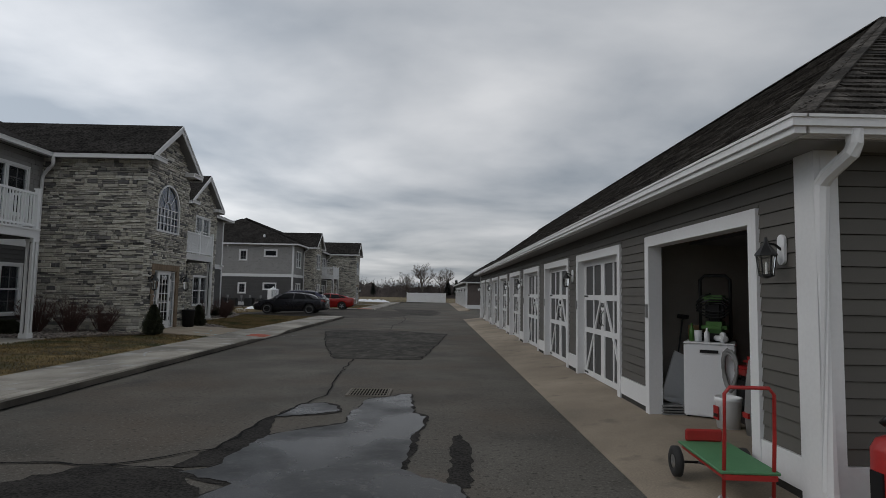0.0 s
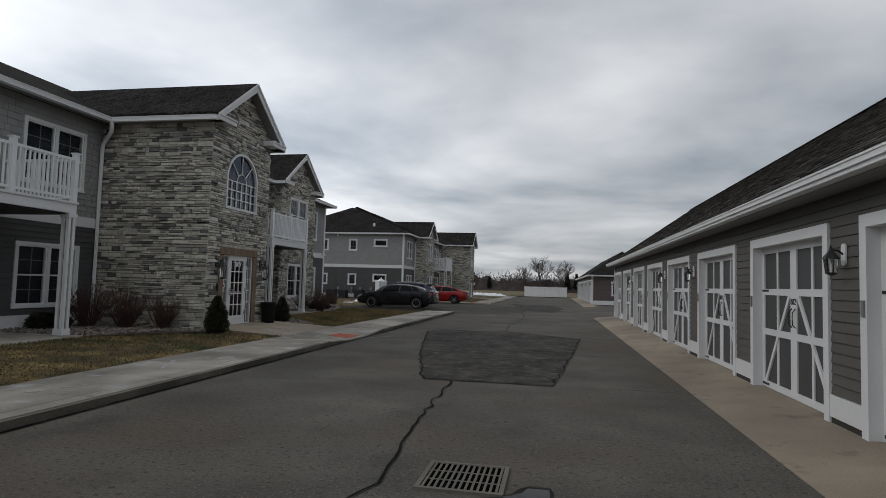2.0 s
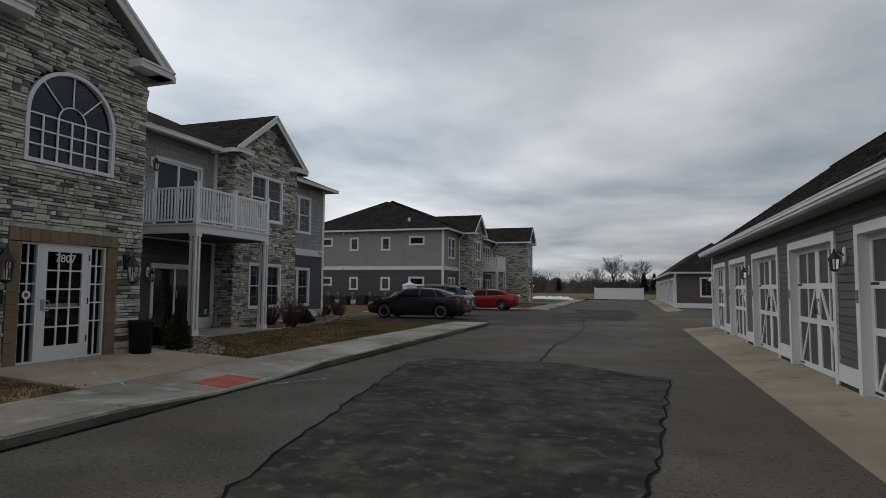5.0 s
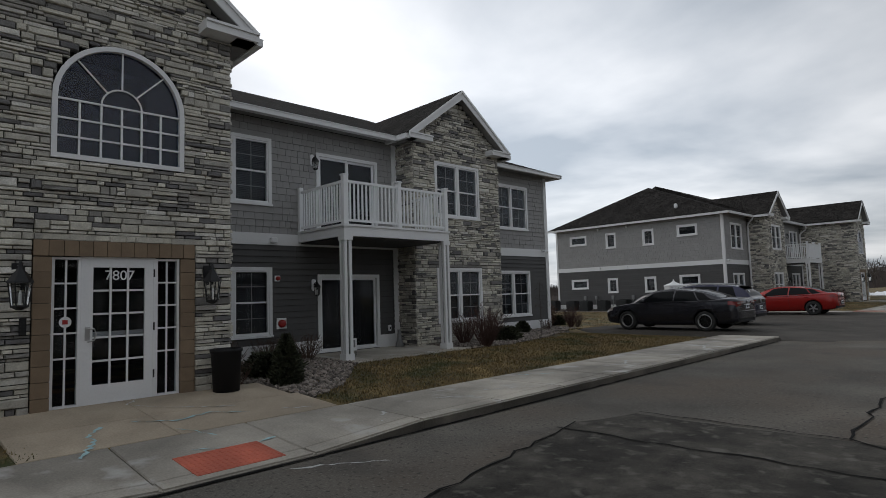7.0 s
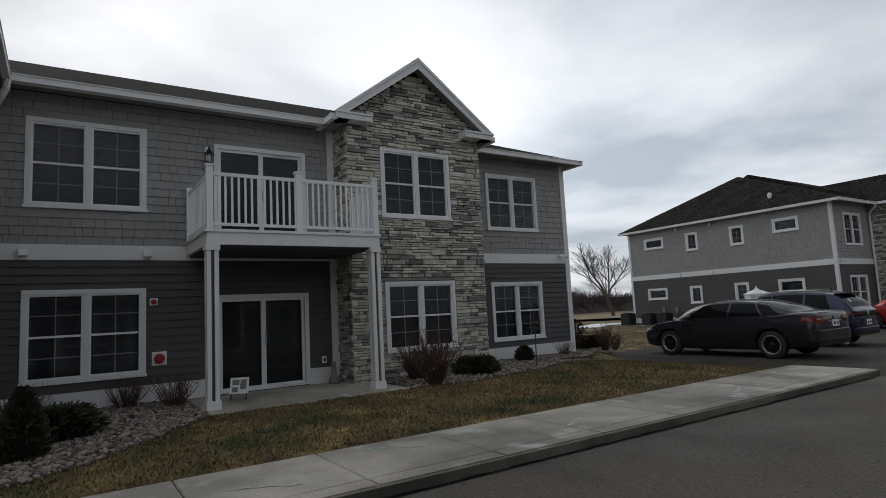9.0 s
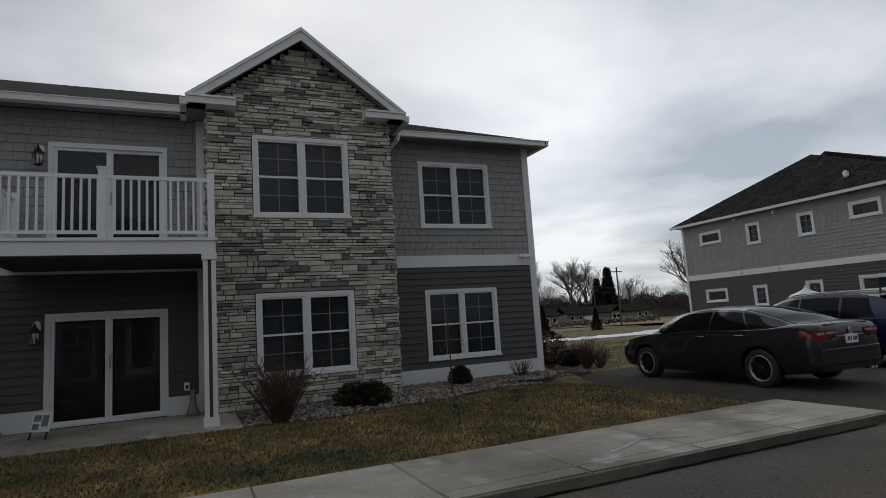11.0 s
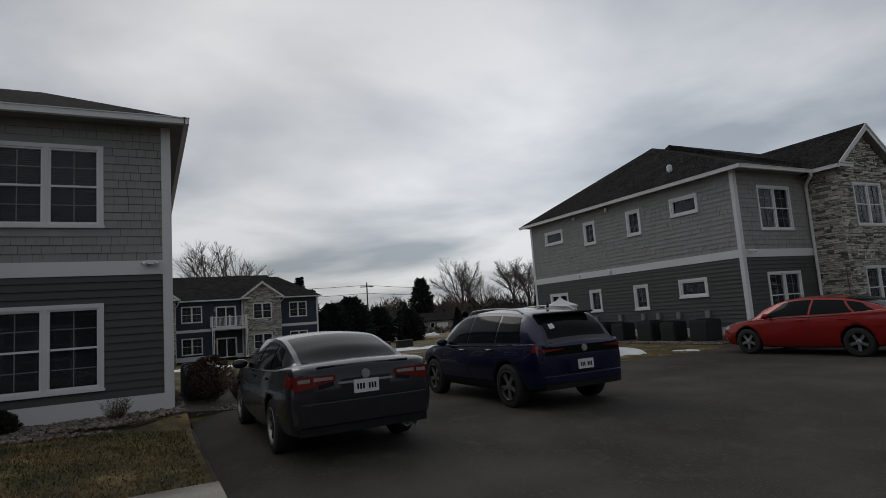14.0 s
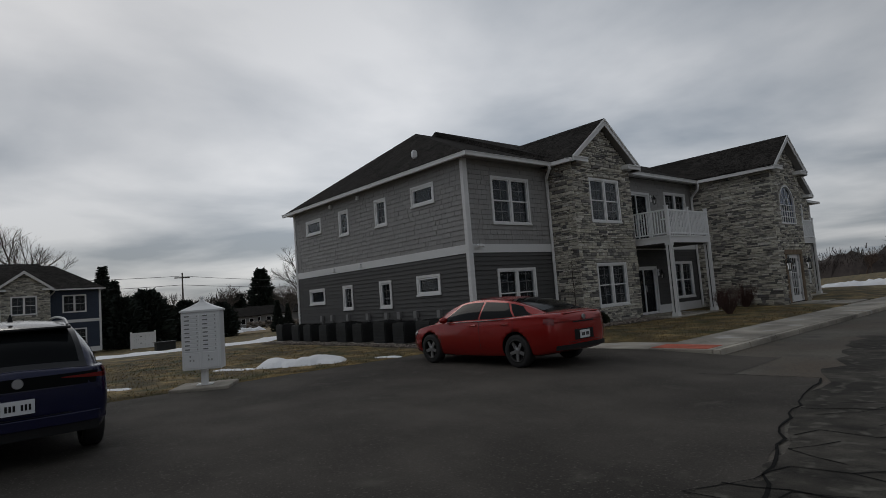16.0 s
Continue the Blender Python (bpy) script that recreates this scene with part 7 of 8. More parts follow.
for x, y, k in ((-11.0, 30.3, 1.3), (-11.95, 30.45, 1.05), (-11.6, 18.6, 1.35), (-10.75, 18.95, 1.1), (-12.5, 18.3, 1.4), (-10.75, 12.95, 1.05), (-13.75, 38.5, 0.95), (-9.9, 64.5, 1.1), (-11, 68.7, 1.2), (-12.1, 68.6, 1.2), (-16.6, 54.3, 0.8)):
    plant("bare_shrub", pose(x, y, G - 0.02, 0, 0, x * 77) @ Matrix.Scale(k, 4), "leafless reddish-brown shrub in river rock", "shrub", "twig_clump", red_bush, "leafless shrubs")
for x, y, k in ((-12.4, 25.7, 1.0), (-13.0, 25.0, 0.95), (-11.9, 23.5, 1.1), (-13.25, 36.2, 0.7), (-13.7, 38.9, 0.8), (-10.1, 22.95, 0.7), (-11.2, 11.9, 0.8)):
    plant("bare_shrub", pose(x, y, G - 0.02, 0, 0, x * 55) @ Matrix.Scale(k, 4), "leafless spreading grey-brown shrub in river rock", "shrub", "twig_clump", grey_bush, "leafless shrubs")
M["dry_leaf"] = material("dry_brown_leaves", (0.075, 0.042, 0.028), 0.9, vary=0.3, pieces="island", spread=0.5, bump=0)
leafy = needles_mesh(12, [(0.12, 0.28), (0.4, 0.5), (0.75, 0.48), (1.0, 0.15)], 1500, 0.05, M["dry_leaf"])
bush = plant("leafy_shrub", pose(-14.6, 37.95, G - 0.02), "shrub with withered brown leaves in river rock", "shrub", "crown", leafy, "leafless shrubs")
part("stems", shrub_mesh(13, 0.85, 0.6, 30, M["twig"]), None, bush)


def sapling_mesh(seed, height, mat):
    """A slender young tree: one thin stem with short drooping twigs near its top."""
    rnd = random.Random(seed)
    bm = bmesh.new()
    tube(bm, [(0, 0, -0.1), (0.02, 0.01, height * 0.4), (-0.01, 0.02, height * 0.75), (0.02, 0, height)], 0.019, 6, 0.006)
    for _ in range(22):
        a, h, r = rnd.uniform(0, 6.283), height * rnd.uniform(0.5, 1.0), rnd.uniform(0.12, 0.3)
        c, e = math.cos(a) * r, math.sin(a) * r
        tube(bm, [(0, 0, h), (c * 0.5, e * 0.5, h + 0.06), (c, e, h - 0.02), (c * 1.15, e * 1.15, h - r * 0.8)], 0.005, 4, 0.002)
    return to_mesh("stem", bm, mat)


sapling = sapling_mesh(8, 1.75, M["bark"])
plant("sapling", pose(-11.65, 33.65, G), "young leafless weeping tree in the rock bed", "tree", "crown", sapling)
plant("sapling", pose(-12.0, 58.0, G) @ Matrix.Scale(1.3, 4), "young leafless tree beside the stone bay", "tree", "crown", sapling)


def in_poly(x, y, poly):
    inside = False
    for i in range(len(poly)):
        (x0, y0), (x1, y1) = poly[i], poly[i - 1]
        if (y0 > y) != (y1 > y) and x < (x1 - x0) * (y - y0) / (y1 - y0) + x0:
            inside = not inside
    return inside


def rock_bed(poly, n, seed, z):
    """River rock over dark soil."""
    bm = bmesh.new()
    top = lambda x, y: max(level(x, y), z - 0.07) + 0.02
    prism(bm, poly, z - 0.2, z + 0.015)
    for v in bm.verts:
        if v.co.z > z:
            v.co.z = top(v.co.x, v.co.y)
    bmesh.ops.triangulate(bm, faces=[f for f in bm.faces if len(f.verts) > 4])
    bed = tagged(part("rock_bed", bm, M["soil"]), "bed of grey river rock along the foundation", "rock bed", kind="structure")
    rnd = random.Random(seed)
    units = []
    for k in range(4):
        q = bmesh.new()
        bmesh.ops.create_icosphere(q, subdivisions=1, radius=1)
        for w in q.verts:
            w.co *= rnd.uniform(0.82, 1.15)
        units.append(to_mesh("rock_unit", q, M["rock"]))
    j = Joined()
    xs, ys = [p[0] for p in poly], [p[1] for p in poly]
    n = int(n * 1.7)
    while n:
        x, y = rnd.uniform(min(xs), max(xs)), rnd.uniform(min(ys), max(ys))
        if not in_poly(x, y, poly):
            continue
        s = rnd.uniform(0.02, 0.05)
        j.add(rnd.choice(units), pose(x, y, top(x, y) + s * 0.45 * rnd.random(), rnd.uniform(-35, 35), rnd.uniform(-35, 35), rnd.uniform(0, 360)) @ Matrix.Diagonal((s * 1.3, s * 0.85, s * 0.7, 1)))
        n -= 1
    j.put("river_rock", M["rock"], bed, "rounded grey and tan river rock")


rock_bed([(-13.36, 22.78), (-9.2, 23.3), (-8.3, 23.35), (-8.9, 24.3), (-10.9, 26.0), (-13.36, 26.0)], 2300, 1, 0.2)
rock_bed([(-13.36, 29.75), (-12.62, 29.75), (-10.95, 29.75), (-10.8, 31.0), (-11.3, 33.5), (-12.3, 36.2), (-13.06, 37.3), (-13.25, 38.3), (-15.5, 39.4), (-17.5, 39.0), (-17.5, 37.2), (-13.76, 37.2), (-13.76, 33.0), (-12.62, 32.96), (-12.62, 30)], 3800, 2, 0.19)
rock_bed([(-13.36, 16.3), (-10.9, 16.6), (-10.4, 18.5), (-9.2, 19.2), (-9.4, 19.42), (-13.36, 19.42)], 1600, 3, 0.2)
rock_bed([(-11.3, 11.0), (-10.2, 11.2), (-10.1, 13.0), (-11.1, 13.3)], 300, 6, 0.19)
rock_bed([(-26, 53.2), (-14, 53.4), (-12.8, 54.6), (-13.2, 55.0), (-26, 55.0)], 2200, 4, 0.1)
rock_bed([(-13.2, 55.2), (-12.0, 56), (-11.2, 62.6), (-12.45, 62.6), (-12.45, 59), (-13.2, 58.8)], 700, 5, 0.2)
for c in (27.77, 14.6, 77.6, 64.5):
    tagged(part("patio_slab", bevelled(boxes((-13.38 if c < 40 else -13.23, -10.98, c - 1.95, c + 1.95, -0.1, 0.235)), 0.012), M["concrete"]), "pale concrete patio slab under the balcony", "patio", kind="structure")


def snow_patch(name, cx, cy, length, width, height, turn, label, seed, z=None):
    """A ragged mound of old snow."""
    bm = bmesh.new()
    n, k = 40, 9
    grid = []
    for i in range(n + 1):
        row = []
        for j in range(k + 1):
            u, v = i / n * 2 - 1, j / k * 2 - 1
            x, y = u * length / 2, v * width / 2 * (1 - 0.35 * abs(u) ** 3) * (1 + 0.45 * noise.noise((u * 6 + seed, v, 3)))
            q = pose(cx, cy, 0, 0, 0, turn) @ Vector((x, y, 0))
            rim = (1 - u ** 6) * (1 - v ** 4)
            h = height * rim * (0.65 + 0.7 * noise.noise((q.x * 1.5, q.y * 1.5, seed))) + 0.012 * noise.noise((q.x * 9, q.y * 9, seed))
            base = level(q.x, q.y) if z is None else z
            row.append(bm.verts.new((q.x, q.y, base + h - 0.015 + 0.01 * rim)))
        grid.append(row)
    for r0, r1 in zip(grid, grid[1:]):
        for j in range(k):
            bm.faces.new((r0[j], r0[j + 1], r1[j + 1], r1[j]))
    return tagged(part(name, bm, M["snow"], None, smooth=True), label, "snow", "snow patches")


snow_patch("snow_bank", -31.5, 46.5, 26, 2.6, 0.14, 74, "long low strip of melting snow across the lawn", 1)
snow_patch("snow_heap", -15.0, 49.7, 2.4, 1.2, 0.26, 52, "dirty pile of melting snow at the lot edge", 2)
snow_patch("snow_patch", -15.1, 45.2, 0.9, 0.35, 0.05, 30, "thin patch of melting snow on grass", 3)
snow_patch("snow_patch", -13.5, 51.5, 0.9, 0.3, 0.05, 20, "thin patch of melting snow on grass", 4)
snow_patch("snow_patch", -15.9, 48.2, 1.4, 0.4, 0.05, 30, "thin patch of melting snow on grass", 5)
snow_patch("snow_heap", -12, 96, 9, 3, 0.5, 10, "heap of old snow at the edge of the field", 6)

# ---- distant trees, houses, fence, poles ----
trees = [bare_tree_mesh(20 + k, 15, 0.75, M["twig"], 0.22, 6, 3) for k in range(3)]
tall = bare_tree_mesh(31, 17, 0.75, M["bark"], 0.3, 7, 3)
spruce = needles_mesh(6, [(0.6, 3.2), (3, 3.4), (7, 2.4), (12, 1.1), (16, 0.1)], 2600, 0.75, M["far_needle"], 0.5)
pine = needles_mesh(7, [(3, 1.4), (5, 3.0), (9, 3.3), (13, 2.4), (16, 0.8)], 2200, 0.8, M["far_needle"], 0.2)


def tree(mesh, x, y, k, label, kind="bare_tree", trunk=None, z=None):
    t = plant(kind, pose(x, y, (level(x, y) - 0.1) if z is None else z, 0, 0, (x * 37 + y * 11) % 360) @ Matrix.Scale(k, 4), label, "tree", "crown", mesh, "far trees", trunk)
    return t


BARE, EVER = "tall leafless deciduous tree at the edge of the fields", "tall dark conifer beyond the fields"
for x, y, k in ((-150, 120, 1.2), (-150, 139, 1.25), (-155, 130, 0.95), (-152, 146, 1.2), (-160, 170, 0.9), (-122, 52.5, 1.3), (-84.6, 122.1, 0.95), (-140, 70, 0.62), (-150, 84, 0.6), (-95, 88, 0.45), (-150, 95, 0.65)):
    tree(tall, x, y, k * 1.5, BARE)
for x, y, k in ((-150, 106, 0.95), (-150, 100, 0.55), (-165, 113, 0.6)):
    tree(pine, x, y, k, EVER, "conifer", (9, 0.3))
for x, y, k in ((-150, 152, 1.08), (-148, 146, 0.85), (-100, 60, 0.72), (-112, 62, 0.6), (-75, 62, 0.26), (-80, 68, 0.24), (-70, 74, 0.25), (-84, 82, 0.24), (-66, 80, 0.2), (-92, 60, 0.55)):
    tree(spruce, x, y, k, EVER, "conifer", (4, 0.25))
thicket = needles_mesh(9, [(0.1, 1.7), (1.5, 2.2), (3.2, 1.7), (4.6, 0.4)], 3200, 0.36, M["far_needle"], 0.2)
for x, y, k in ((-66.0, 55.6, 1.1), (-67.0, 58.2, 1.25), (-72.0, 63.5, 1.0), (-70.0, 67.0, 0.9)):
    tree(thicket, x, y, k, "broad dark evergreen beside the blue building", "evergreen", (2, 0.15))
rnd = random.Random(9)
for i in range(46):
    tree(trees[i % 3], -165 - rnd.uniform(0, 60), 40 + i * 4.2, rnd.uniform(0.65, 1.0), BARE)
for i in range(44):
    x = -110 + i * 3.6
    tree(trees[i % 3], x + rnd.uniform(-2, 2), 195 + rnd.uniform(0, 50), rnd.uniform(0.45, 0.65), BARE)
for x, k in ((-4.5, 0.72), (1.5, 0.62), (-10, 0.5), (-30, 0.45)):
    tree(tall, x, 200, k * 1.5, BARE)
for x, k in ((4, 0.42), (7, 0.4), (10, 0.36), (-22, 0.3)):
    tree(spruce, x, 202, k, EVER, "conifer", (4, 0.25))


def brush_band(points, height, deep, count, seed, label, mat):
    """A belt of bare undergrowth: an uneven dense heart under thousands of fine upright twigs."""
    rnd = random.Random(seed)
    v, f = [], []
    def crest(x, y):
        return height * (0.66 + 0.3 * noise.noise((x * 0.05, y * 0.05, seed)) + 0.3 * noise.noise((x * 0.22, y * 0.22, seed + 5)))
    for (x0, y0), (x1, y1) in zip(points, points[1:]):
        n = int(math.hypot(x1 - x0, y1 - y0) / 1.6)
        rows = []
        for i in range(n + 1):
            t = i / n
            x, y = x0 + (x1 - x0) * t, y0 + (y1 - y0) * t
            ux, uy = (y1 - y0) / (n * 1.6), -(x1 - x0) / (n * 1.6)
            row = []
            for a, k in ((-1.0, 0), (-0.85, 0.45), (-0.5, 0.75), (0.0, 0.9), (0.5, 0.75), (1.0, 0)):
                px, py = x + ux * a * deep + rnd.uniform(-0.7, 0.7), y + uy * a * deep + rnd.uniform(-0.7, 0.7)
                row.append(len(v))
                v.append((px, py, level(px, py) - 0.3 + k * crest(px, py) * rnd.uniform(0.85, 1.1)))
            rows.append(row)
        for r0, r1 in zip(rows, rows[1:]):
            for q in range(5):
                f.append((r0[q], r0[q + 1], r1[q + 1], r1[q]))
    for _ in range(count):
        i = rnd.randrange(len(points) - 1)
        t = rnd.random()
        (x0, y0), (x1, y1) = points[i], points[i + 1]
        x, y = x0 + (x1 - x0) * t + rnd.uniform(-deep, deep), y0 + (y1 - y0) * t + rnd.uniform(-deep, deep)
        z = level(x, y) + crest(x, y) * (0.35 + 0.65 * rnd.random()) - 0.4
        dx, dy, dz = rnd.uniform(-0.5, 0.5), rnd.uniform(-0.5, 0.5), rnd.uniform(0.5, 1.3)
        s = rnd.uniform(0.4, 1.5) * height / 9
        w = rnd.uniform(0.03, 0.08) * height / 9
        a = rnd.uniform(0, 6.283)
        c, e = math.cos(a) * w, math.sin(a) * w
        o = len(v)
        v += [(x - c, y - e, z), (x + c, y + e, z), (x + dx * s + c * 0.3, y + dy * s + e * 0.3, z + dz * s), (x + dx * s * 0.7 - c * 0.3, y + dy * s * 0.8 - e * 0.3, z + dz * s)]
        f.append((o, o + 1, o + 2, o + 3))
    me = bpy.data.meshes.new("undergrowth")
    me.from_pydata(v, [], f)
    me.materials.append(mat)
    tagged(part("undergrowth", me, None), label, "woods", kind="stuff")


M["brush"] = material("brown_brush", (0.046, 0.036, 0.032), 0.95, vary=0.5, scale=0.25, fine=1.2, bump=0)
brush_band([(-175, 0), (-170, 110), (-178, 235)], 12.0, 12, 34000, 1, "belt of brown leafless woods behind the fields", M["brush"])
brush_band([(-178, 235), (-110, 215), (40, 205), (120, 200)], 8.0, 9, 34000, 2, "belt of brown leafless woods behind the fields", M["brush"])
for nm, poly in (("field", [(-140, 92), (-10, 98), (30, 107), (60, 190), (-130, 190)]), ("field", [(-140, 62), (-72, 60), (-70, 92), (-140, 110)])):
    bm = bmesh.new()
    a = [bm.verts.new((x, y, level(x, y) + 0.06)) for x, y in poly]
    bm.faces.new(a)
    tagged(part(nm, bm, M["field"]), "pale dry stubble field", "field", kind="structure")


def ranch_house(at, label, w, wall_mat, roof_mat):
    h = thing("ranch_house", at, label, "house", "far houses")
    part("wall", boxes((-w / 2, w / 2, -4, 4, -0.5, 2.6)), wall_mat, h)
    bm = bmesh.new()
    for s in (1, -1):
        slab(bm, [(-w / 2 - 0.5, 0, 4.4), (-w / 2 - 0.5, s * 4.6, 2.5), (w / 2 + 0.5, s * 4.6, 2.5), (w / 2 + 0.5, 0, 4.4)], 0.15)
    part("roof", bm, roof_mat, h)
    bm = bmesh.new()
    slab(bm, [(1.5, -5.4, 4.2), (-0.4, -5.4, 2.6), (-0.4, -1, 2.6), (1.5, -1, 4.2)], 0.15), slab(bm, [(1.5, -5.4, 4.2), (3.4, -5.4, 2.6), (3.4, -1, 2.6), (1.5, -1, 4.2)], 0.15)
    part("gable", bm, roof_mat, h)
    part("porch_wall", boxes((0.0, 3.0, -4.6, -4, -0.5, 2.7)), wall_mat, h)
    for x in (-w / 2 + 1.2, -w / 2 + 3.5, 0.9, 2.1, w / 2 - 3.2, w / 2 - 1.4):
        y = -4.6 if 0 < x < 3 else -4
        win = part("window", boxes((x - 0.5, x + 0.5, y - 0.06, y, 0.7, 2.0)), M["white"], h)
        part("pane", boxes((x - 0.4, x + 0.4, y - 0.08, y - 0.06, 0.8, 1.9)), M["car_glass"], win)
    part("garage_door", boxes((-w / 2 + 4.6, -w / 2 + 7.4, -4.05, -4, -0.4, 1.9)), M["white"], h)
    return h


ranch_house(pose(-128, 104, -1.6, 0, 0, 80), "low grey ranch house with a gabled porch beyond the field", 20, M["grey_box"], M["roof_flat"])
ranch_house(pose(-128, 131, -1.6, 0, 0, 80), "low tan ranch house with a gabled porch beyond the field", 24, M["tan_wall"], M["roof_flat"])
ranch_house(pose(-128, 86, -1.8, 0, 0, 85), "low grey ranch house with a gabled porch beyond the field", 16, M["grey_box"], M["roof_flat"])

part_v, rocks = None, Joined()
q = bmesh.new()
bmesh.ops.create_icosphere(q, subdivisions=1, radius=1)
unit = to_mesh("boulder_unit", q, M["rock"])
for i in range(420):
    rocks.add(unit, pose(-100 + rnd.uniform(-0.6, 0.6), 82 + i * 0.1, -1.25 + rnd.uniform(0, 1.0), rnd.uniform(0, 90), 0, rnd.uniform(0, 360)) @ Matrix.Diagonal((0.4, 0.32, 0.22, 1)))
tagged(rocks.put("stone_wall", M["rock"], None), "long low dry stone wall beyond the lawn", "wall", kind="stuff")
for x, y, k, n in ((-86, 67, 1.2, 1), (-84, 72, 1.0, 2), (-88, 76, 1.3, 3), (-80, 63.5, 0.9, 4)):
    snow_patch("snow_heap", x, y, 6 * k, 2, 0.7, 70, "plowed pile of old snow beside the far road", 10 + n)

for x, y in ((-90, 68.5), (-118, 121), (-75, 92)):
    p = thing("utility_pole", pose(x, y, level(x, y)), "weathered wooden utility pole with a crossarm", "utility pole", "utility poles")
    bm = bmesh.new()
    tube(bm, [(0, 0, -0.3), (0, 0.05, 9.5)], 0.15, 8, 0.1)
    part("pole", bm, M["bark"], p)
    part("crossarm", boxes((-0.06, 0.06, -1.1, 1.1, 8.7, 8.85)), M["bark"], p)
lines = thing("power_line", pose(-90, 68.5, 0), "sagging black overhead cables", "cable")
for dz in (8.9, 7.6):
    for a, c in (((-90, 68.5), (-118, 121)), ((-90, 68.5), (-75, 20)), ((-118, 121), (-150, 175))):
        bm = bmesh.new()
        tube(bm, [(a[0] + (c[0] - a[0]) * t + 90, a[1] + (c[1] - a[1]) * t - 68.5, dz - 1.3 - 2.4 * t * (1 - t)) for t in steps(0, 1, 8)], 0.03, 4)
        part("cable", bm, M["black"], lines)
for y in (55.4, 57.6):
    t = thing("transformer_box", pose(-50, y, level(-50, y)), "low dark green utility transformer box on the lawn", "utility box", "transformer boxes")
    part("cabinet", bevelled(boxes((-0.4, 0.4, -0.7, 0.7, -0.05, 0.55)), 0.03), M["hvac"], t)
    part("lid", bevelled(boxes((-0.44, 0.44, -0.74, 0.74, 0.55, 0.62)), 0.02), M["hvac"], t)


def vinyl_fence(at, w, h, panels, label):
    f = thing("vinyl_fence", at, label, "fence", "white fences")
    for i in range(panels + 1):
        x = w * i / panels
        part("post", boxes((x - 0.07, x + 0.07, -0.07, 0.07, -0.1, h + 0.06), (x - 0.09, x + 0.09, -0.09, 0.09, h + 0.06, h + 0.1)), M["vinyl"], f)
    for i in range(panels):
        x0, x1 = w * i / panels + 0.07, w * (i + 1) / panels - 0.07
        n = round((x1 - x0) / 0.18)
        for k in range(n):
            part("picket", boxes((x0 + (x1 - x0) * k / n + 0.002, x0 + (x1 - x0) * (k + 1) / n - 0.002, -0.02, 0.02, 0.1, h)), M["vinyl"], f)
        for z in (0.06, h - 0.14):
            part("rail", boxes((x0, x1, -0.035, 0.035, z, z + 0.14)), M["vinyl"], f)
    for z in (0.5, h - 0.4):
        part("hinge", boxes((w / 2 - 0.25, w / 2 - 0.1, -0.06, -0.035, z, z + 0.06)), M["black"], f)
    return f


vinyl_fence(pose(-5.05, 101, 0.0), 6.7, 1.68, 4, "white vinyl gate fence closing off the end of the drive")
vinyl_fence(pose(-60.4, 55.2, -1.05, 0, 0, 75), 2.0, 1.5, 1, "white vinyl fence beside the blue building")


# ---- mail cluster, condensers, small things by the buildings ----
box_at = pose(-13.05, 46.5, 0.08, 0, 0, 58) @ Matrix.Diagonal((0.77, 0.9, 1.0, 1))
mail = thing("mailbox_cluster", box_at, "white cluster mailbox on a pedestal with a pyramid cap", "mailbox")
part("pad", bevelled(boxes((-0.75, 0.75, -0.6, 0.6, -0.1, 0.09)), 0.015), M["concrete"], mail)
bm = boxes((-0.2, 0.2, -0.12, 0.12, 0.09, 0.11), (-0.08, 0.08, -0.08, 0.08, 0.11, 0.42))
part("pedestal", bm, M["vinyl"], mail)
part("cabinet", bevelled(boxes((-0.5, 0.5, -0.24, 0.24, 0.42, 1.62)), 0.012), M["vinyl"], mail)
for s in (-1, 1):
    for k in range(9):
        z = 0.8 + k * 0.086
        x0 = -0.44 if s < 0 else 0.03
        d = part("mail_door", bevelled(boxes((x0, x0 + 0.41, -0.256, -0.24, z, z + 0.078)), 0.005), M["vinyl"], mail)
        part("number_tag", boxes((x0 + 0.03, x0 + 0.16, -0.26, -0.256, z + 0.035, z + 0.06)), M["grey_box"], d)
        part("lock", boxes((x0 + 0.34, x0 + 0.37, -0.26, -0.256, z + 0.03, z + 0.06)), M["steel"], d)
    d = part("parcel_door", bevelled(boxes((-0.44 if s < 0 else 0.03, -0.03 if s < 0 else 0.44, -0.256, -0.24, 0.46, 0.785)), 0.006), M["vinyl"], mail)
    for x, z in ((0.12, 0.6), (0.2, 0.6), (0.12, 0.68)):
        part("lock", boxes((x * 1.0 + (-0.42 if s < 0 else 0.05), x + 0.04 + (-0.42 if s < 0 else 0.05), -0.262, -0.256, z, z + 0.04)), M["steel"], d)
bm = bmesh.new()
levels = [(0.53, 0.27, 1.62), (0.53, 0.27, 1.66), (0.3, 0.15, 1.74), (0.1, 0.06, 1.82), (0.03, 0.03, 1.88)]
prev = None
for hx, hy, z in levels:
    r = [bm.verts.new(p) for p in ((-hx, -hy, z), (hx, -hy, z), (hx, hy, z), (-hx, hy, z))]
    if prev:
        for i in range(4):
            bm.faces.new((prev[i], prev[(i + 1) % 4], r[(i + 1) % 4], r[i]))
    else:
        bm.faces.new(r[::-1])
    prev = r
bm.faces.new(prev)
cap = part("cap", bm, M["vinyl"], mail)
bm = bmesh.new()
bmesh.ops.create_icosphere(bm, subdivisions=2, radius=0.045, matrix=Matrix.Translation((0, 0, 1.91)))
part("finial", bm, M["vinyl"], mail, "", None, True)


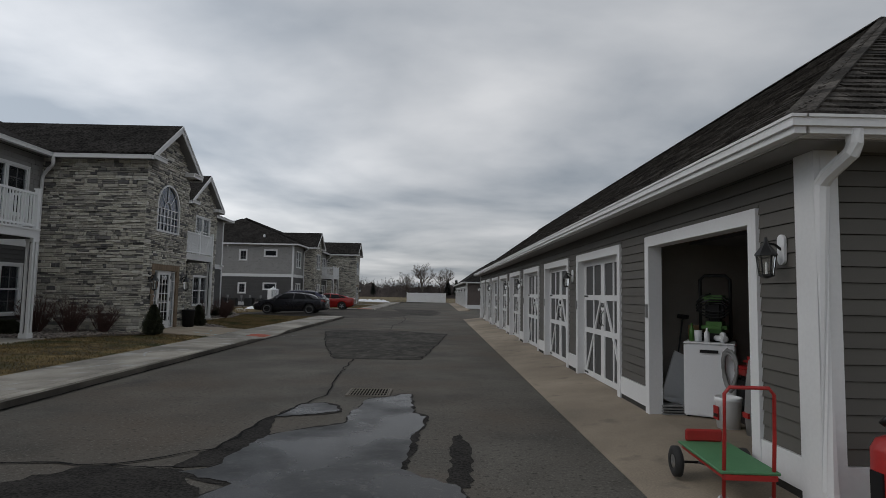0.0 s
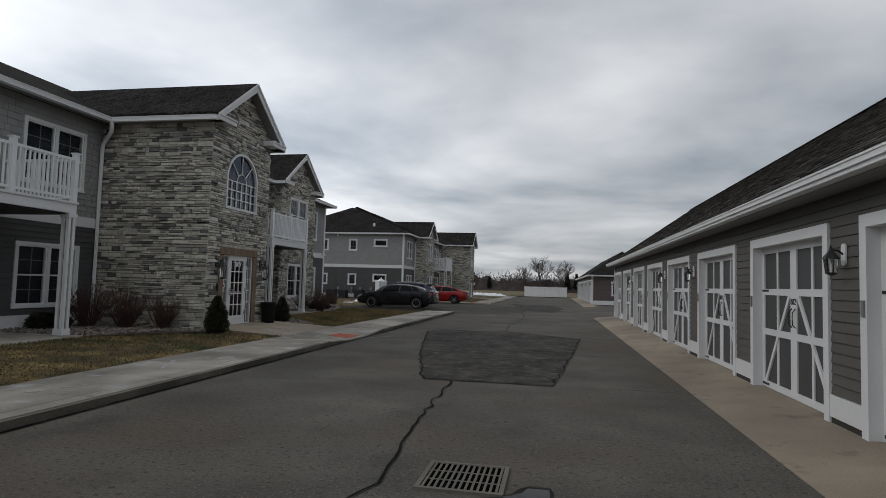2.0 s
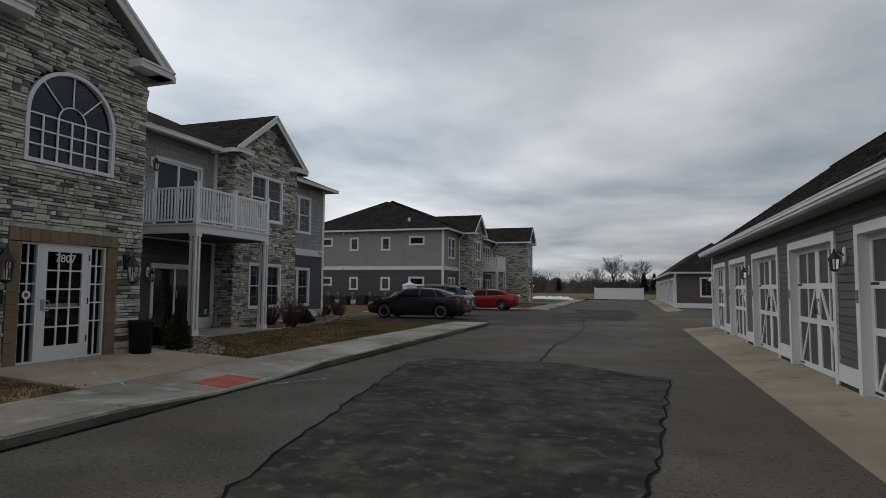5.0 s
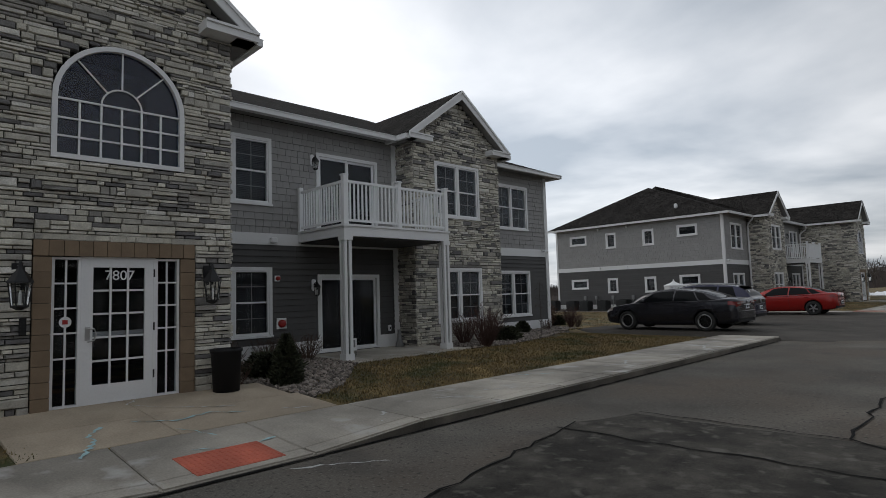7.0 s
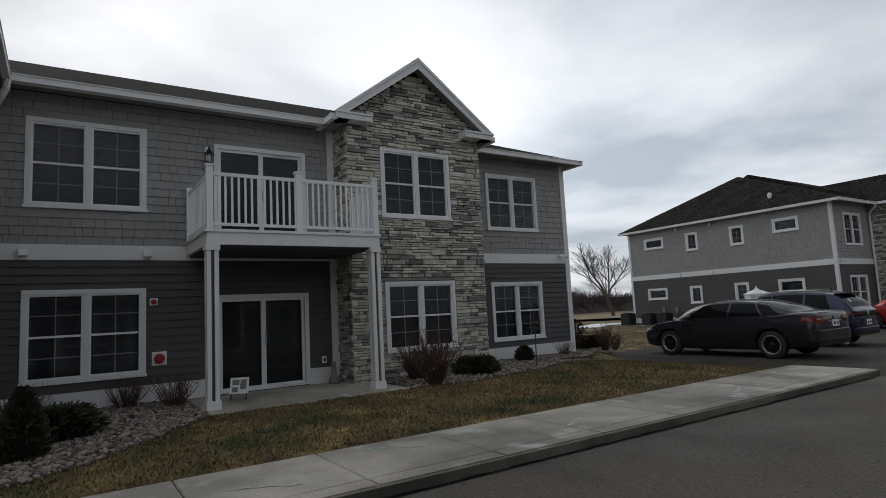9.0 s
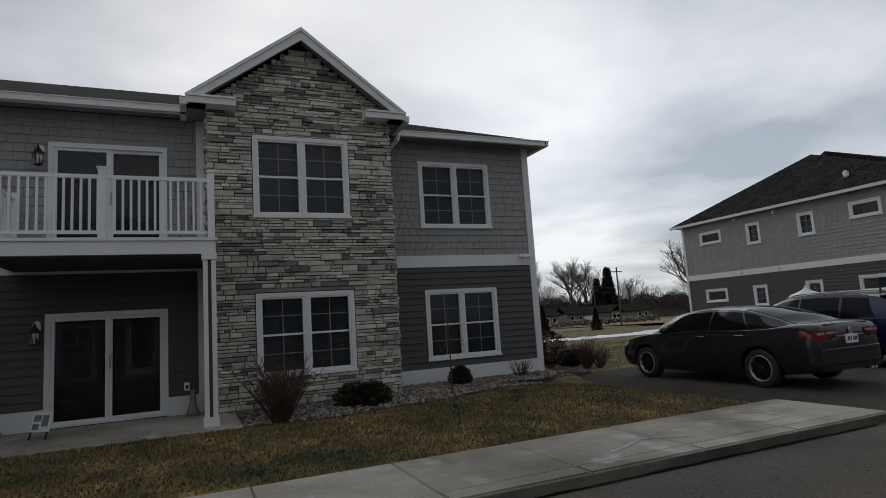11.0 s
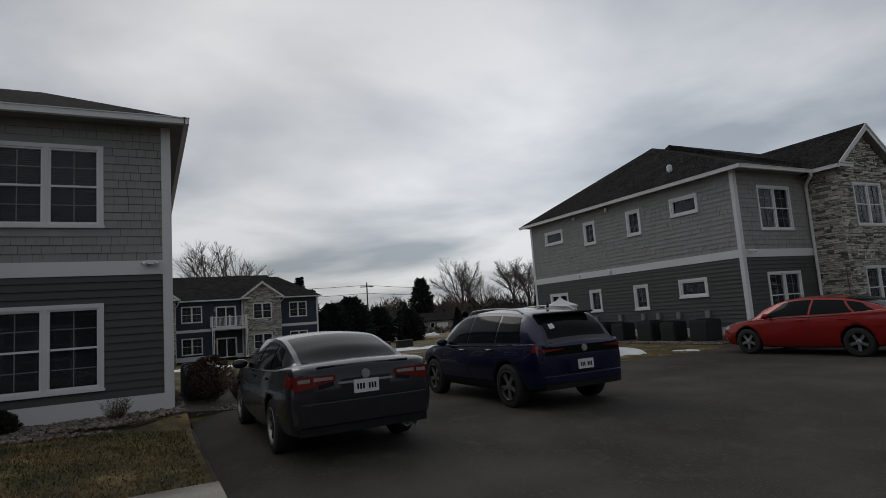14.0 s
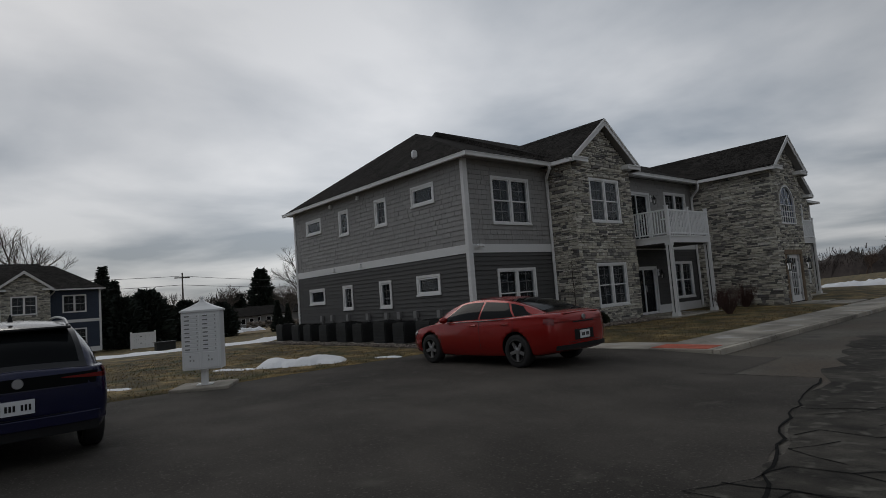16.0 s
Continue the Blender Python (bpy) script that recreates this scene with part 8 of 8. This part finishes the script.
def condenser(x, y, w, h):
    c = thing("air_condenser", pose(x, y, 0.12), "dark grey air-conditioning condenser on a pad by the wall", "air conditioner", "air condensers")
    part("pad", boxes((-w * 0.6, w * 0.6, -w * 0.6, w * 0.6, -0.08, 0.05)), M["concrete"], c)
    part("cabinet", bevelled(boxes((-w / 2 + 0.02, w / 2 - 0.02, -w / 2 + 0.02, w / 2 - 0.02, 0.05, h)), 0.03, 2), M["hvac"], c)
    louvre = cached(("louvre", w), lambda: to_mesh("louvre", boxes((-w / 2 + 0.05, w / 2 - 0.05, -w / 2, -w / 2 + 0.03, 0, 0.018)), M["hvac"]))
    for k in range(int((h - 0.2) / 0.05)):
        for turn in (0, 90, 270):
            part("louvre", louvre, None, c, "", pose(0, 0, 0.14 + k * 0.05, 0, 0, turn))
    bm = bmesh.new()
    lathe(bm, [(w * 0.42, h), (w * 0.42, h + 0.025), (w * 0.36, h + 0.025), (w * 0.36, h)], 24)
    part("fan_guard", bm, M["black"], c)


for x, w, h in ((-25.6, 0.72, 0.8), (-24.0, 0.72, 0.75), (-22.9, 0.72, 0.75), (-21.5, 0.72, 0.75), (-20.0, 0.8, 0.8), (-18.9, 0.72, 0.75), (-17.4, 0.8, 0.8), (-16.3, 0.72, 0.75), (-14.9, 0.8, 0.8)):
    condenser(x, 54.25, w, h)
for x in (-15.5, -16.6, -17.7):
    condenser(x, 37.85, 0.72, 0.8)

bin_at = thing("trash_bin", pose(-9.55, 22.55, 0.235), "black plastic trash bin by the stone wall", "trash bin")
bm = bmesh.new()
lathe(bm, [(0.2, 0), (0.23, 0.6), (0.25, 0.62), (0.25, 0.66), (0.22, 0.66), (0.19, 0.05)], 24)
part("barrel", bm, M["black_plastic"], bin_at, "", None, True)
part("liner", boxes((-0.14, 0.14, -0.14, 0.14, 0.5, 0.56)), M["black"], bin_at)
W1 = facing(-13.4, 0, 90)
for y, z, s, nm in ((25.47, 2.15, 0.07, "alarm_strobe"), (25.57, 1.06, 0.13, "alarm_bell")):
    a = thing(nm, W1 @ pose(y, -0.024, z), "red fire alarm fitting on a white wall plate", "fire alarm")
    part("plate", bevelled(boxes((-s, s, -0.03, 0, -s, s)), 0.006), M["vinyl"], a)
    bm = bmesh.new()
    lathe(bm, [(s * 0.35, -0.1), (s * 0.7, -0.09), (s * 0.75, -0.03)], 20, (0, 0, 0), "y")
    part("bell", bm, M["red"], a, "", None, True)
for y in (23.4, 25.35):
    a = thing("vent_hood", W1 @ pose(y, -0.035, 3.07), "small white vent hood on the band board", "vent", "vent hoods")
    part("hood", bevelled(boxes((-0.08, 0.08, -0.12, 0, -0.06, 0.07)), 0.02), M["vinyl"], a)
a = thing("outlet_box", W1 @ pose(28.9, -0.024, 0.75), "white weatherproof outlet box on grey siding", "outlet")
part("box", bevelled(boxes((-0.05, 0.05, -0.05, 0, -0.08, 0.08)), 0.01), M["vinyl"], a)
part("lid_mark", boxes((-0.02, 0.02, -0.054, -0.05, -0.04, 0.03)), M["black_plastic"], a)
s = thing("yard_sign", pose(-12.2, 26.75, 0.24, -18, 0, 60), "small faded white sign leaning on the patio", "sign")
part("board", boxes((-0.17, 0.17, -0.01, 0.01, 0.12, 0.42)), M["vinyl"], s)
for x0, x1, z0, z1 in ((-0.13, 0.0, 0.28, 0.38), (0.02, 0.13, 0.2, 0.38), (-0.13, -0.02, 0.15, 0.24)):
    part("picture_bar", boxes((x0, x1, -0.013, -0.01, z0, z1)), M["grey_box"], s)
for x in (-0.14, 0.14):
    part("leg", boxes((x - 0.008, x + 0.008, -0.01, 0.01, 0, 0.12)), M["black"], s)
p = thing("ash_urn", pose(-13.05, 29.0, 0.235), "slim grey smoker's urn on the patio", "ashtray")
bm = bmesh.new()
lathe(bm, [(0.12, 0), (0.11, 0.08), (0.06, 0.2), (0.05, 0.45), (0.06, 0.47)], 16)
part("urn", bm, M["grey_box"], p, "", None, True)


# ---- things in and before the open garage ----
cart = thing("platform_cart", pose(2.5, 5.02, 0.075, 0, 0, -4), "green platform cart with a red tubular handle and rubber wheels", "cart")
part("platform", bevelled(boxes((-0.23, 0.23, -0.45, 0.5, 0.26, 0.285)), 0.006), M["green"], cart)
bm = bmesh.new()
tube(bm, [(-0.19, -0.4, 0.03), (-0.19, -0.44, 0.55), (-0.19, -0.45, 0.88), (-0.15, -0.45, 0.93), (0.15, -0.45, 0.93), (0.19, -0.45, 0.88), (0.19, -0.44, 0.55), (0.19, -0.4, 0.03)], 0.015, 10)
part("handle", bm, M["red"], cart, "", None, True)
for z in (0.24,):
    part("crossbar", boxes((-0.2, 0.2, -0.46, -0.42, z - 0.02, z + 0.02)), M["red"], cart)
bm = boxes((-0.2, -0.16, -0.4, 0.48, 0.22, 0.258), (0.16, 0.2, -0.4, 0.48, 0.22, 0.258))
part("chassis", bm, M["red"], cart)
part("toe_plate", bevelled(boxes((-0.17, 0.17, 0.47, 0.5, 0.286, 0.4)), 0.02), M["red"], cart)
bm = bmesh.new()
tube(bm, [(-0.3, 0.35, 0.13), (0.3, 0.35, 0.13)], 0.012, 8)
tube(bm, [(-0.1, 0.35, 0.13), (-0.16, -0.1, 0.22)], 0.01, 6)
part("axle", bm, M["black"], cart)
for x in (-0.3, 0.3):
    bm = bmesh.new()
    tyre = [(0.06, -0.03), (0.1, -0.04), (0.135, -0.025), (0.135, 0.025), (0.1, 0.04), (0.06, 0.03)]
    lathe(bm, tyre, 24, (0, 0, 0), "y", False)
    w = part("wheel", bm, M["rubber"], cart, "", pose(x, 0.35, 0.135, 0, 0, 90), True)
    bm = bmesh.new()
    lathe(bm, [(0.065, -0.025), (0.02, -0.035), (0.02, 0.035), (0.065, 0.025)], 16, (0, 0, 0), "y")
    part("hub", bm, M["steel"], w)
for x in (-0.19, 0.19):
    bm = bmesh.new()
    lathe(bm, [(0.03, -0.012), (0.045, -0.012), (0.045, 0.012), (0.03, 0.012)], 14, (x, -0.4, 0.045), "y")
    part("caster", bm, M["steel"], cart)

M["appliance"] = material("white_appliance_enamel", (0.75, 0.76, 0.78), 0.3, vary=0.04, bump=0)
wash = thing("washing_machine", pose(3.33, 7.78, 0.13, 0, 0, -29), "white washing machine standing in the open garage", "washing machine")
part("cabinet", bevelled(boxes((0, 0.62, 0.0, 0.66, 0.02, 0.96)), 0.015, 2), M["appliance"], wash)
part("lid", bevelled(boxes((-0.005, 0.625, -0.005, 0.665, 0.96, 0.985)), 0.01), M["appliance"], wash)
part("handle", boxes((0.2, 0.42, -0.015, 0.0, 0.85, 0.89)), M["black_plastic"], wash)
for x in (0.05, 0.57):
    for y in (0.06, 0.6):
        part("foot", boxes((x - 0.02, x + 0.02, y - 0.02, y + 0.02, 0, 0.02)), M["black_plastic"], wash)
pw = thing("pressure_washer", pose(3.85, 7.95, 1.115, 0, 0, 55) @ Matrix.Scale(1.12, 4), "green pressure washer standing on the washing machine", "pressure washer")
part("base", bevelled(boxes((-0.2, 0.2, -0.16, 0.16, 0.0, 0.1)), 0.03), M["black_plastic"], pw)
part("housing", bevelled(boxes((-0.17, 0.17, -0.14, 0.14, 0.1, 0.24)), 0.05, 2), M["lime"], pw)
part("motor", bevelled(boxes((-0.12, 0.12, -0.1, 0.1, 0.24, 0.48)), 0.04, 2), M["black_plastic"], pw)
part("top_cover", bevelled(boxes((-0.16, 0.16, -0.13, 0.13, 0.48, 0.56)), 0.03, 2), M["lime"], pw)
bm = bmesh.new()
tube(bm, [(0, -0.17, 0.05), (0, -0.17, 0.75), (0, -0.12, 0.8), (0, 0.12, 0.8), (0, 0.17, 0.75), (0, 0.17, 0.05)], 0.02, 8)
part("frame", bm, M["black"], pw, "", None, True)
bm = bmesh.new()
tube(bm, [(-0.14 + 0.02 * math.sin(k), 0.19 * math.cos(k * 0.7), 0.36 + 0.1 * math.sin(k * 0.7) + 0.004 * k) for k in range(30)], 0.011, 6)
part("hose", bm, M["black"], pw, "", None, True)
for x, y, h, r, mt, nm, lb in ((3.52, 7.95, 0.24, 0.035, "lime", "bottle", "dark green bottle on the washing machine"), (3.62, 7.72, 0.19, 0.034, "vinyl", "bottle", "white spray bottle on the washing machine"), (3.54, 7.8, 0.15, 0.05, "plate", "cup", "white plastic tub on the washing machine")):
    b = thing(nm, pose(x, y, 1.115), lb, nm, "bottles on the washer")
    bm = bmesh.new()
    lathe(bm, [(r, 0), (r, h * 0.65), (r * 0.4, h * 0.8), (r * 0.4, h)] if nm == "bottle" else [(r * 0.85, 0), (r, h), (r * 0.9, h), (r * 0.8, 0.02)], 14)
    part("vessel", bm, M[mt], b, "", None, True)
b = thing("carton", pose(3.72, 8.15, 1.115), "brown cardboard box on the washing machine", "box")
part("box", bevelled(boxes((-0.1, 0.1, -0.05, 0.15, 0, 0.2)), 0.004), M["cardboard"], b)
b = thing("nozzle_gun", pose(3.78, 7.68, 1.115), "grey and white power tool on the washer", "power tool")
bm = bevelled(boxes((-0.05, 0.05, -0.14, 0.14, 0.02, 0.09), (-0.03, 0.03, -0.12, -0.02, 0.0, 0.14)), 0.02)
part("tool_body", bm, M["plate"], b)
b = thing("bucket", pose(3.6, 7.15, 0.13), "white plastic bucket with a red and black label", "bucket")
bm = bmesh.new()
lathe(bm, [(0.13, 0.0), (0.15, 0.32), (0.158, 0.33), (0.158, 0.37), (0.145, 0.37), (0.12, 0.03)], 24)
part("pail", bm, M["vinyl"], b, "", None, True)
part("label_patch", boxes((-0.156, -0.146, -0.06, 0.06, 0.1, 0.26)), M["red"], b)
part("label_bar", boxes((-0.16, -0.156, -0.05, 0.05, 0.13, 0.17)), M["black"], b)
b = thing("leaf_blower", pose(4.08, 7.4, 0.13), "red and black backpack blower with a coiled grey hose", "garden tool")
part("engine", bevelled(boxes((-0.2, 0.2, -0.2, 0.15, 0.1, 0.6)), 0.06, 2), M["black_plastic"], b)
part("tank", bevelled(boxes((-0.22, 0.18, -0.22, 0.17, 0.6, 0.72)), 0.04, 2), M["red"], b)
part("top_case", bevelled(boxes((-0.15, 0.15, -0.2, 0.05, 0.72, 0.84)), 0.05, 2), M["red"], b)
part("stand", boxes((-0.18, 0.18, -0.18, 0.13, 0.0, 0.1)), M["black"], b)
bm = bmesh.new()
tube(bm, [(-0.3, 0.2, 0.86), (-0.36, 0.3, 0.6), (-0.33, 0.28, 0.3), (-0.25, 0.1, 0.15), (-0.2, -0.1, 0.2)], 0.035, 10)
part("hose", bm, M["black"], b, "", None, True)
bm = bmesh.new()
tube(bm, [(-0.34 - 0.012 * math.sin(k * 0.9), -0.02 + (0.16 + 0.03 * math.sin(k * 0.37)) * math.cos(k * 0.45), 0.66 + (0.24 + 0.03 * math.cos(k * 0.29)) * math.sin(k * 0.45)) for k in range(46)], 0.02, 8)
part("coiled_hose", bm, M["grey_box"], b, "coiled grey corrugated hose", None, True)
b = thing("upright_roll", pose(3.72, 6.75, 0.13), "grey bagged tool with a red strap leaning by the door jamb", "garden tool")
bm = bmesh.new()
lathe(bm, [(0.1, 0), (0.12, 0.25), (0.1, 0.6), (0.07, 0.85), (0.03, 0.9)], 12)
part("bag", bm, M["grey_box"], b, "", None, True)
part("strap", boxes((-0.125, -0.09, -0.06, 0.06, 0.2, 0.26)), M["red"], b)
b = thing("white_board", pose(3.42, 8.3, 0.14, 0, 22, 20), "white sheet of board leaning against the wall", "board")
part("sheet", boxes((-0.3, 0.3, -0.01, 0.01, 0.05, 0.75)), M["vinyl"], b)
b = thing("broom", pose(3.4, 8.38, 0.13, 0, 8, 0), "black long-handled push broom leaning on the wall", "broom")
bm = bmesh.new()
tube(bm, [(0, 0, 0.02), (0, 0, 1.3)], 0.012, 8)
part("shaft", bm, M["black"], b)
part("head", bevelled(boxes((-0.04, 0.04, -0.12, 0.12, 1.28, 1.34)), 0.01), M["black_plastic"], b)
b = thing("scrap_pile", pose(3.22, 7.95, 0.13), "flat stack of grey trays on the garage floor", "tray")
for k in range(4):
    part("tray", bevelled(boxes((-0.15, 0.15, -0.12, 0.12, k * 0.035, k * 0.035 + 0.02)), 0.006), M["grey_box"], b)
b = thing("hanging_tool", pose(4.75, 7.9, 0.13), "red tool case standing at the garage wall", "tool case")
part("case", bevelled(boxes((-0.12, 0.12, -0.1, 0.1, 0.0, 1.25)), 0.03), M["red"], b)
b = thing("fuel_canister", pose(3.2, 3.98, 0.1) @ Matrix.Scale(1.12, 4), "red metal canister with a black hose on the apron", "canister")
bm = bmesh.new()
lathe(bm, [(0.16, 0), (0.17, 0.02), (0.17, 0.52), (0.14, 0.58), (0.05, 0.62), (0.05, 0.66)], 24)
part("tank", bm, M["red"], b, "", None, True)
bm = bmesh.new()
tube(bm, [(0, 0, 0.66), (-0.05, -0.02, 0.72), (-0.1, -0.02, 0.73), (-0.13, 0, 0.68)], 0.02, 8)
part("spout", bm, M["black"], b, "", None, True)
part("label_band", boxes((-0.178, -0.165, -0.05, 0.05, 0.15, 0.4)), M["black_plastic"], b)
